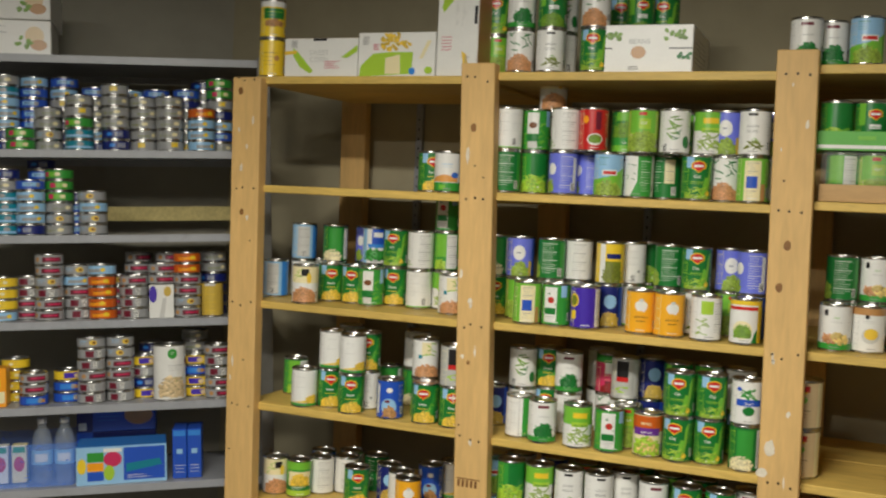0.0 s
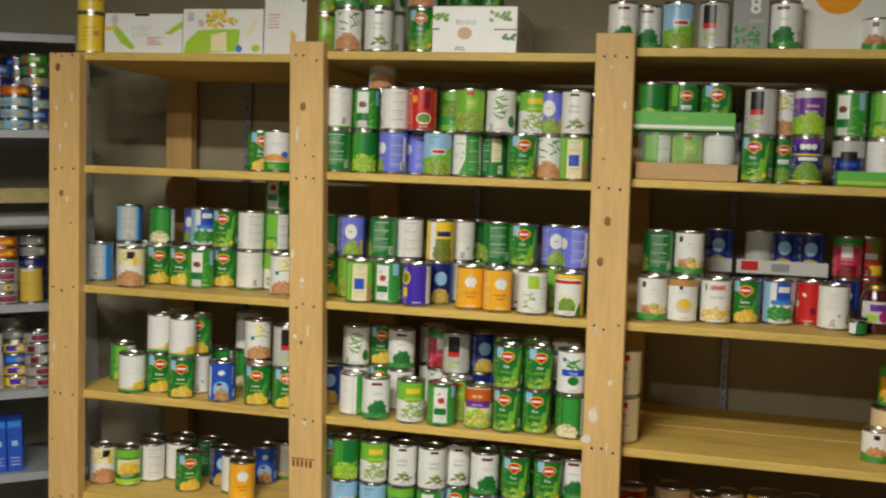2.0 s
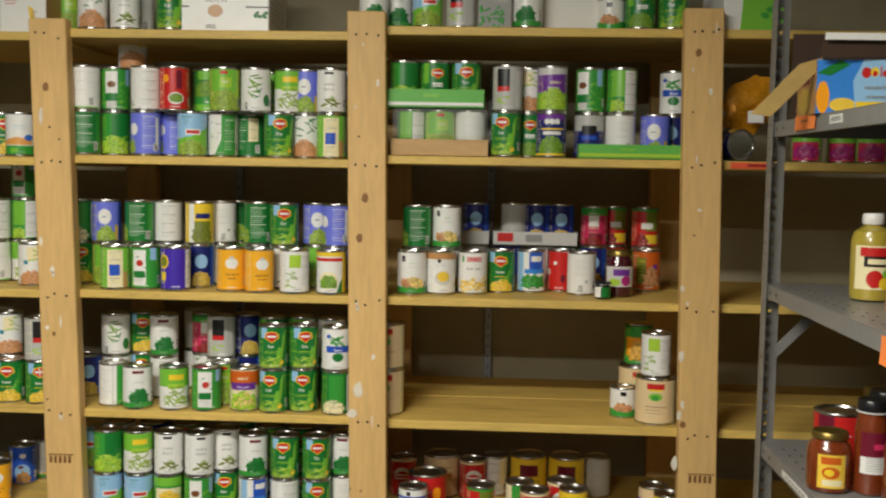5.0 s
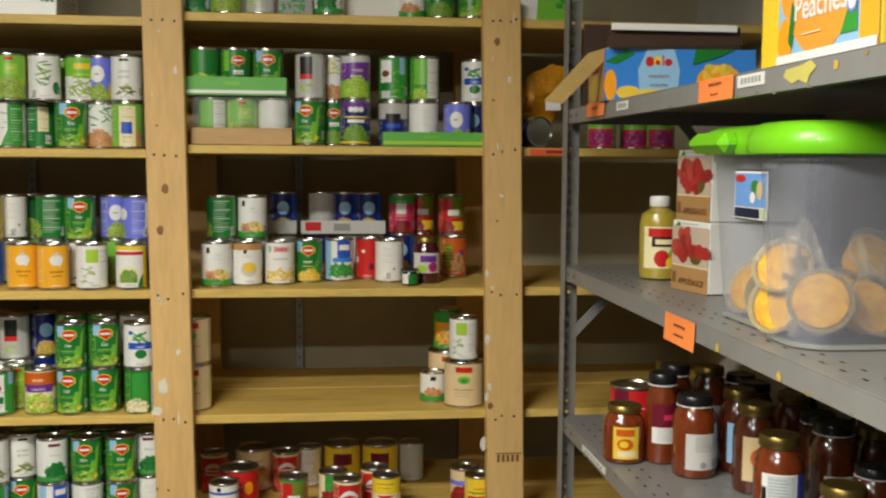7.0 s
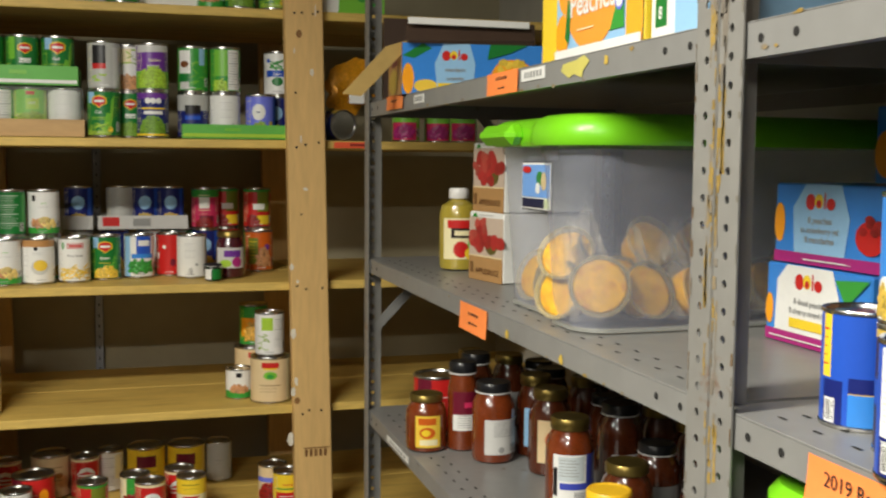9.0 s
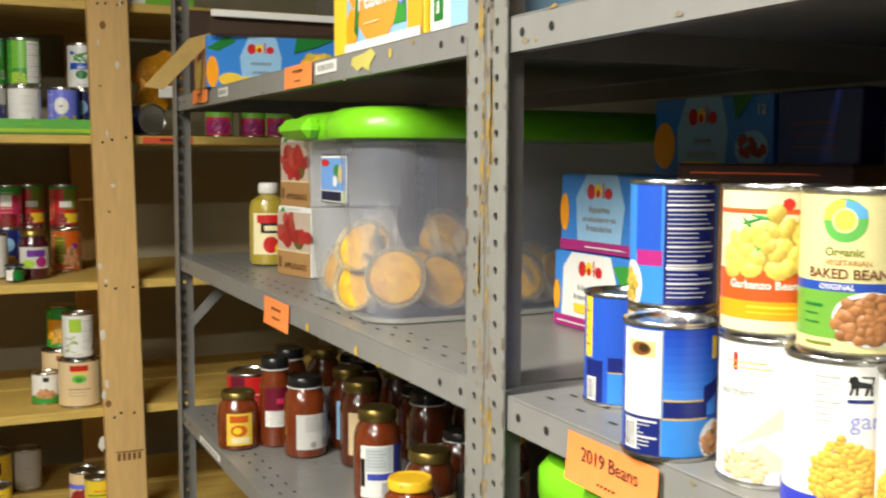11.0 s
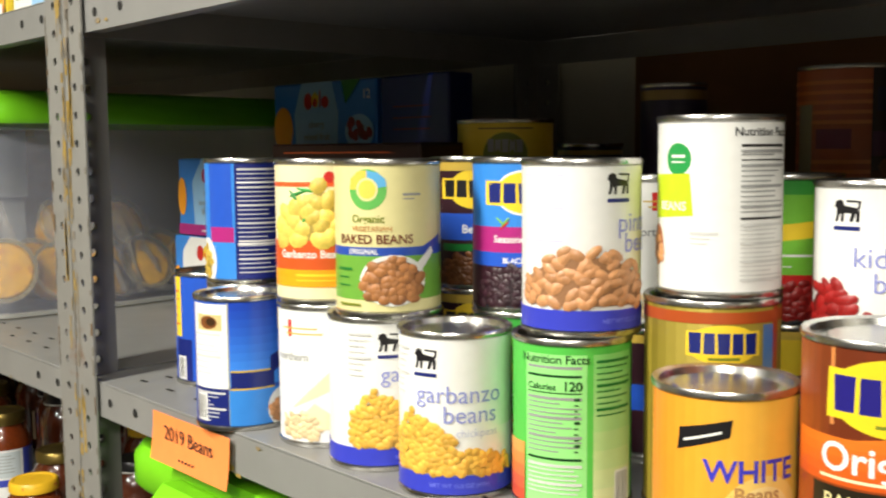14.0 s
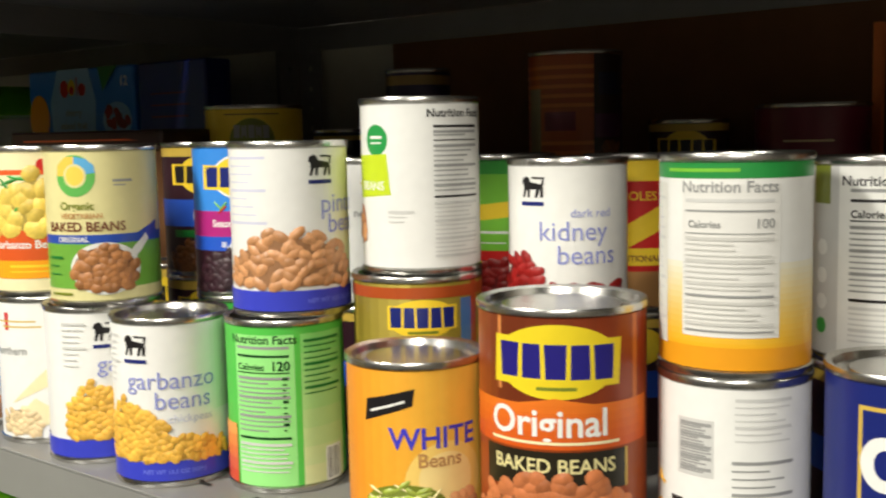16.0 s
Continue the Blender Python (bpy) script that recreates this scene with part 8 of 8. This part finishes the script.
w.blob(-1.392, 1.570, 0.026, 0.020, ink((52, 130, 60)))
w.lift = 0.0007
w.blob(-1.376, 1.566, 0.020, 0.026, ink((206, 184, 140)))
w.lift = 0.0009
w.blob(-1.398, 1.556, 0.018, 0.016, ink("w"))
w.blob(-1.441, 1.582, 0.034, 0.010, ink("r"))
part("sticker_fruit", w.bm, w.mats, tt, "printed leaf, fruit and red mark")
random.seed(31)


def fruit_cup(m):
    root = thing("fruit_cup", "clear sealed cup of orange peach pieces", "fruit cup", "fruit cups", m=m)
    part("cup", lathe([(0.026, 0.0), (0.030, 0.003), (0.0375, 0.040), (0.041, 0.0415), (0.041, 0.0435)], 26, False), CUP, root, "clear plastic cup", smooth=True)
    part("fruit", lathe([(0.024, 0.002), (0.0285, 0.005), (0.0360, 0.036), (0.034, 0.0385), (0.026, 0.0395), (0.018, 0.0388), (0.01, 0.0395)], 26), FRUIT_M, root, "orange fruit pieces", smooth=True)
    part("rim", lathe([(0.0365, 0.0405), (0.0420, 0.0410), (0.0422, 0.0434), (0.0365, 0.0440)], 26, False), CUP_RIM, root, "pale clear rim", smooth=True)
    part("film_lid", lathe([(0.0405, 0.0440), (0.0406, 0.0444), (0.03, 0.0446), (0.004, 0.0446)], 26), CUP_FILM, root, "hazy sealing film")
    return root


CUPS = ((1.062, 1.292, 1.428, 86, -24), (1.128, 1.300, 1.414, 66, 14), (1.046, 1.356, 1.458, 58, -46), (1.168, 1.372, 1.470, 58, 10), (1.205, 1.308, 1.412, 72, 30), (1.275, 1.420, 1.466, 60, 20), (1.038, 1.345, 1.412, 70, -60), (1.120, 1.370, 1.418, 80, 5), (1.078, 1.530, 1.412, 70, -70), (1.085, 1.470, 1.410, 74, -62), (1.265, 1.325, 1.414, 62, 6), (1.335, 1.340, 1.412, 70, 24), (1.410, 1.370, 1.414, 66, -8), (1.230, 1.400, 1.412, 50, 40), (1.350, 1.440, 1.412, 66, 0), (1.062, 1.415, 1.412, 75, -80), (1.46, 1.47, 1.412, 64, 12))
first_cup = None
for cx, cy, cz, rx, rz in CUPS:
    m = pose(cx, cy, cz, rx, 0, rz) @ pose(0, 0, -0.022)
    if first_cup is None:
        first_cup = fruit_cup(m)
    else:
        copy_thing(first_cup, m)
BAGFILM = frosted("bag_film", (0.84, 0.76, 0.60), 0.11, 0.14)
for k, (px, py, pw, ph) in enumerate(((1.020, 1.290, 0.10, 0.115), (1.125, 1.285, 0.13, 0.11), (1.045, 1.335, 0.09, 0.135), (1.225, 1.300, 0.12, 0.10))):
    b = bmesh.new()
    n = 9
    grid = [[b.verts.new((px + pw * (i / n) * (1 - 0.08 * j), py + 0.010 * math.sin(4.1 * i + k) + 0.006 * j + 0.006 * math.sin(2.3 * j + i), BZ + 0.010 + (ph + 0.025 * math.sin(k * 2 + 6.3 * i / n)) * j / 6)) for i in range(n + 1)] for j in range(7)]
    for j in range(6):
        for i in range(n):
            b.faces.new((grid[j][i], grid[j][i + 1], grid[j + 1][i + 1], grid[j + 1][i]))
    g = mesh_ob("plastic_bag", b, BAGFILM, smooth=True)
    sd = g.modifiers.new("thickness", "SOLIDIFY")
    sd.thickness = 0.0004
    tagged(g, "crinkled clear bag round the fruit cups", "bag", "clear bags")
tote2 = tote(pose(1.004, 0.280, 1.0205), 0.33, 0.52, 0.302, "clear plastic tote with a lime lid on the lower shelf")
kn = part("lid_handle", lathe([(0.045, 0.240), (0.055, 0.244), (0.05, 0.256), (0.03, 0.262)], 20), LIME_LID, tote2, "raised lime handle")
kn.matrix_local = pose(0.09, 0.40, 0.046)

# ---- tags, bags and loose things ----
ORANGE = mat("orange_note", srgb(250, 140, 70), 0.7, vary=0.05, scale=12)
RED_TAG = mat("red_orange_note", srgb(232, 90, 50), 0.7, vary=0.05, scale=12)
PEN = mat("black_marker", (0.02, 0.02, 0.02), 0.6)


def note(y0, y1, z0, z1, x, lines, tilt=0.0, m=ORANGE):
    """A paper note on the front lip of a rack, bent a little off it."""
    root = thing("shelf_note", "orange paper note with marker writing taped to the shelf edge", "note", "shelf notes")
    bm = bmesh.new()
    n = 6
    for i in range(n):
        a, b = z0 + (z1 - z0) * i / n, z0 + (z1 - z0) * (i + 1) / n
        bend = lambda z: x - 0.001 - tilt * ((z1 - z) / (z1 - z0)) ** 2
        add_quad(bm, [(bend(a), y1, a), (bend(a), y0, a), (bend(b), y0, b), (bend(b), y1, b)])
    bmesh.ops.remove_doubles(bm, verts=bm.verts, dist=1e-5)
    p = part("paper", bm, m, root)
    s = p.modifiers.new("thickness", "SOLIDIFY")
    s.thickness = 0.0003
    for words, yc, zc, size in lines:
        w = Sheet(Matrix.Translation((x - 0.0016 - tilt * ((z1 - zc) / (z1 - z0)) ** 2, yc, zc)) @ pose(0, 0, 0, 90, 0, -90))
        if words == "-":
            for k in range(5):
                w.shape([(size * (k * 0.9 - 2.2), 0), (size * (k * 0.9 - 1.6), 0.002), (size * (k * 0.9 - 1.5), size * 0.5), (size * (k * 0.9 - 2.1), size * 0.4)], PEN)
        else:
            w.text(words, 0, 0, size, PEN, False)
        part("writing", w.bm, w.mats, root, "black marker writing")
    return root


note(0.583, 0.706, 1.326, 1.366, 0.974, [("2019 Beans", 0.645, 1.346, 0.017), ("-", 0.645, 1.332, 0.006)], 0.004)
note(1.505, 1.640, 1.322, 1.366, 0.976, [("-", 1.57, 1.348, 0.012), ("-", 1.57, 1.334, 0.010)], 0.002)
note(1.385, 1.515, 1.690, 1.722, 0.976, [("-", 1.45, 1.710, 0.011), ("-", 1.45, 1.697, 0.007)], 0.001)
note(2.03, 2.165, 1.696, 1.724, 0.976, [("-", 2.10, 1.710, 0.010)], 0.001)
for y0, y1, z0, z1, c, lab2 in ((1.29, 1.375, 1.702, 1.718, "w", "white printed strip on the shelf edge"), (1.88, 1.95, 1.700, 1.716, "w", "white printed strip on the shelf edge"), (1.98, 2.16, 0.995, 1.008, "w", "white printed strip on the shelf edge")):
    st = thing("edge_sticker", lab2, "sticker", "edge stickers")
    part("paper", box(0.9765, 0.9775, y0, y1, z0, z1), ink(c), st)
    b = bmesh.new()
    for k in range(6):
        yy = y0 + (y1 - y0) * (0.12 + 0.13 * k)
        add_box(b, 0.9757, 0.9763, yy, yy + (y1 - y0) * 0.07, z0 + 0.004, z1 - 0.004)
    part("printing", b, ink("grey"), st, "grey unreadable letters")["kind"] = "stuff"
b = bmesh.new()
b.faces.new([b.verts.new((0.9768, yy, zz)) for yy, zz in ((1.235, 1.706), (1.228, 1.714), (1.19, 1.716), (1.165, 1.720), (1.150, 1.712), (1.168, 1.702), (1.172, 1.694), (1.195, 1.700), (1.21, 1.696))])
tagged(mesh_ob("paint_drip", b, ink((206, 196, 104))), "splash of yellow paint on the shelf edge", "paint", "paint drips")
for yy, zz, s in ((1.105, 1.709, 0.008), (1.42, 1.345, 0.010), (1.22, 1.345, 0.008)):
    b = bmesh.new()
    b.faces.new([b.verts.new((0.9768, yy + s * math.cos(k) * (0.6 + 0.4 * random.random()), zz + s * math.sin(k) * (0.6 + 0.4 * random.random()))) for k in (0, 0.9, 1.8, 2.7, 3.6, 4.5, 5.4)])
    tagged(mesh_ob("paint_drip", b, ink("gold")), "spot of dried yellow paint on the steel", "paint", "paint drips")
t = thing("shelf_note", "red-orange label strip on the wooden shelf edge", "note", "shelf notes")
part("paper", box(0.945, 1.065, 2.6035, 2.6048, 1.622, 1.637), RED_TAG, t)
part("writing", box(0.985, 1.035, 2.6025, 2.6031, 1.627, 1.633), mat("dark_red_ink", srgb(140, 30, 20), 0.7), t, "dark marker writing")

bag = thing("snack_bag", "crumpled yellow foil snack bag", "bag", m=pose(1.005, 2.70, 1.715, 0, 0, 0))
bm = bmesh.new()
bmesh.ops.create_icosphere(bm, subdivisions=3, radius=1.0)
for v in bm.verts:
    n = noise.noise(v.co * 3.1) * 0.3
    v.co = Vector((v.co.x * 0.052 * (1 + 1.6 * n) * (1 + 0.5 * abs(v.co.z)), v.co.y * 0.022 * (1 + n) * (1.1 - abs(v.co.z)), v.co.z * 0.062 * (1 + n * 1.8) + 0.066 + 0.02 * v.co.x))
part("foil", bm, mat("yellow_foil", srgb(220, 150, 30), 0.3, 0.3, vary=0.3, scale=20, bump=0.4), bag, smooth=True)
part("white_patch", box(-0.01, 0.03, -0.040, -0.036, 0.02, 0.05, bevel=0.002), ink("w"), bag, "white printed patch")
lying = can("navy", 0.985, 2.64, 1.6425 + 0.0375, 0, 90)
lying.matrix_world = pose(0.975, 2.628, 1.6425 + 0.038, -90, 0, 20)
tagged(lying, "blue can lying on its side showing its steel end")

# panel leaning on the east wall behind the beans
p = mesh_ob("brown_panel", box(1.6025, 1.6135, -1.2, 0.70, 1.0, 2.3, bevel=0.002), CARD_DARK)
tagged(p, "dark brown board leaning against the wall", "board")
p = mesh_ob("orange_strip", box(1.588, 1.597, 0.123, 0.131, 1.54, 1.665), ORANGE)
tagged(p, "thin orange strip on the brown board", "strip")

# ---- drinks and boxes on the tuna rack ----
Z6, Z5, Z4 = -1.0425, -0.7895, -0.5275
blue_clear = frosted("blue_clear_plastic", (0.10, 0.25, 0.75), 0.45, 0.2)
binb = thing("drink_bin", "clear blue plastic bin with bottles in it", "bin", m=LM @ pose(-0.60, 0.03, Z6))
bm = bmesh.new()
loft(bm, [(rounded(-0.16, 0.125, 0.0, 0.25, 0.02), 0.001), (rounded(-0.17, 0.135, -0.01, 0.26, 0.02), 0.135)], cap1=False)
part("bin_body", bm, blue_clear, binb).visible_shadow = False
CLEAR = frosted("water_bottle_clear", (0.7, 0.78, 0.86), 0.14, 0.08)
for bx in (-0.575, -0.508):
    bo = thing("water_bottle", "clear plastic water bottle with a white cap", "bottle", "water bottles", m=LM @ pose(bx, 0.085, Z6 + 0.003))
    part("bottle", lathe([(0.026, 0), (0.031, 0.006), (0.031, 0.13), (0.027, 0.15), (0.014, 0.178), (0.013, 0.188)], 20), CLEAR, bo, smooth=True)
    part("cap", lathe([(0.0145, 0.187), (0.0145, 0.202), (0.012, 0.204)], 16), LIDS["white"], bo, "white screw cap", smooth=True)
    w = Wrap(0.0312)
    w.lift = 0.0004
    w.rect(-0.07, 0.07, 0.06, 0.105, ink("lb"))
    w.lift = 0.0007
    w.rect(-0.02, 0.02, 0.07, 0.095, ink("w"))
    part("label", w.bm, w.mats, bo, "pale blue paper label", smooth=True)
for bx, c in ((-0.70, "w"), (-0.645, "cream")):
    carton("juice_carton", "small white drink carton with red artwork", 0.045, 0.04, 0.12, LM @ pose(bx, 0.09, Z6 + 0.003), c, [("f", [("ell", 0.5, 0.5, 0.7, 0.4, "r"), ("rect", 0.1, 0.9, 0.8, 0.95, "g")])])
carton("drink_carton", "light blue carton of juice pouches with colourful fruit", 0.272, 0.16, 0.118, LM @ pose(-0.332, 0.02, Z6, 0, 0, 2), "sky", [("f", [("rect", 0.0, 1.0, 0.0, 1.0, "lb"), ("rect", 0.52, 0.98, 0.08, 0.95, "b"), ("poly", [(0.55, 0.3), (0.95, 0.45), (0.92, 0.62), (0.55, 0.52)], "teal"), ("rect", 0.12, 0.3, 0.6, 0.85, "g"), ("rect", 0.12, 0.3, 0.35, 0.58, "o"), ("rect", 0.12, 0.3, 0.1, 0.34, "b"), ("ell", 0.4, 0.66, 0.2, 0.4, "pink"), ("ell", 0.36, 0.3, 0.12, 0.4, "lime"), ("ell", 0.06, 0.5, 0.1, 0.4, "y"), ("lines", 0.56, 0.9, 0.12, 0.24, 2, "w"), ("rect", 0.3, 0.5, 0.85, 0.95, "w")])])
carton("drink_carton", "blue carton of drink pouches in clear film", 0.25, 0.12, 0.13, LM @ pose(-0.36, 0.215, Z6 + 0.0, 0, 0, 0), "db", [("f", [("rect", 0.0, 0.2, 0.0, 1.0, "b"), ("ell", 0.78, 0.6, 0.36, 0.5, "bean"), ("lines", 0.25, 0.6, 0.3, 0.8, 4, "sky")])])
c = carton("drink_carton", "blue carton of drink pouches in clear film", 0.25, 0.12, 0.10, LM @ pose(-0.36, 0.215, Z6 + 0.1305, 0, 0, 0), "b", [("f", [("rect", 0.0, 0.2, 0.0, 1.0, "db"), ("ell", 0.78, 0.5, 0.36, 0.6, "bean"), ("lines", 0.25, 0.6, 0.3, 0.8, 4, "sky"), ("rect", 0.02, 0.12, 0.05, 0.3, "w")])])
for dx in (-0.156, -0.110):
    carton("drink_carton", "slim bright blue box with white lettering", 0.044, 0.12, 0.158, LM @ pose(dx, 0.035, Z6, 0, 0, -3), "b", [("f", [("rect", 0.06, 0.94, 0.86, 0.97, "sky"), ("lines", 0.2, 0.9, 0.1, 0.3, 3, "w"), ("rect", 0.3, 0.7, 0.5, 0.6, "lb")])])
carton("meat_carton", "white carton with purple and yellow print", 0.076, 0.08, 0.105, LM @ pose(-0.205, 0.022, Z4), "w", [("f", [("ell", 0.16, 0.72, 0.36, 0.5, "vio"), ("ell", 0.74, 0.8, 0.3, 0.3, "gold"), ("poly", [(0.4, 0.0), (0.6, 0.0), (0.7, 0.6), (0.55, 0.6)], "lgrey")])])
for k in range(2):
    ob = can("t_redwhite", 0, 0, 0)
    ob.matrix_world = LM @ pose(-0.205, 0.065, Z4 + 0.1055 + 0.0347 * k, 0, 0, 8 * k)
carton("snack_carton", "yellow box with orange print", 0.08, 0.08, 0.12, LM @ pose(-0.71, 0.03, Z5), "o", [("f", [("ell", 0.6, 0.6, 0.4, 0.5, "y"), ("rect", 0.7, 0.95, 0.1, 0.4, "cream")])])
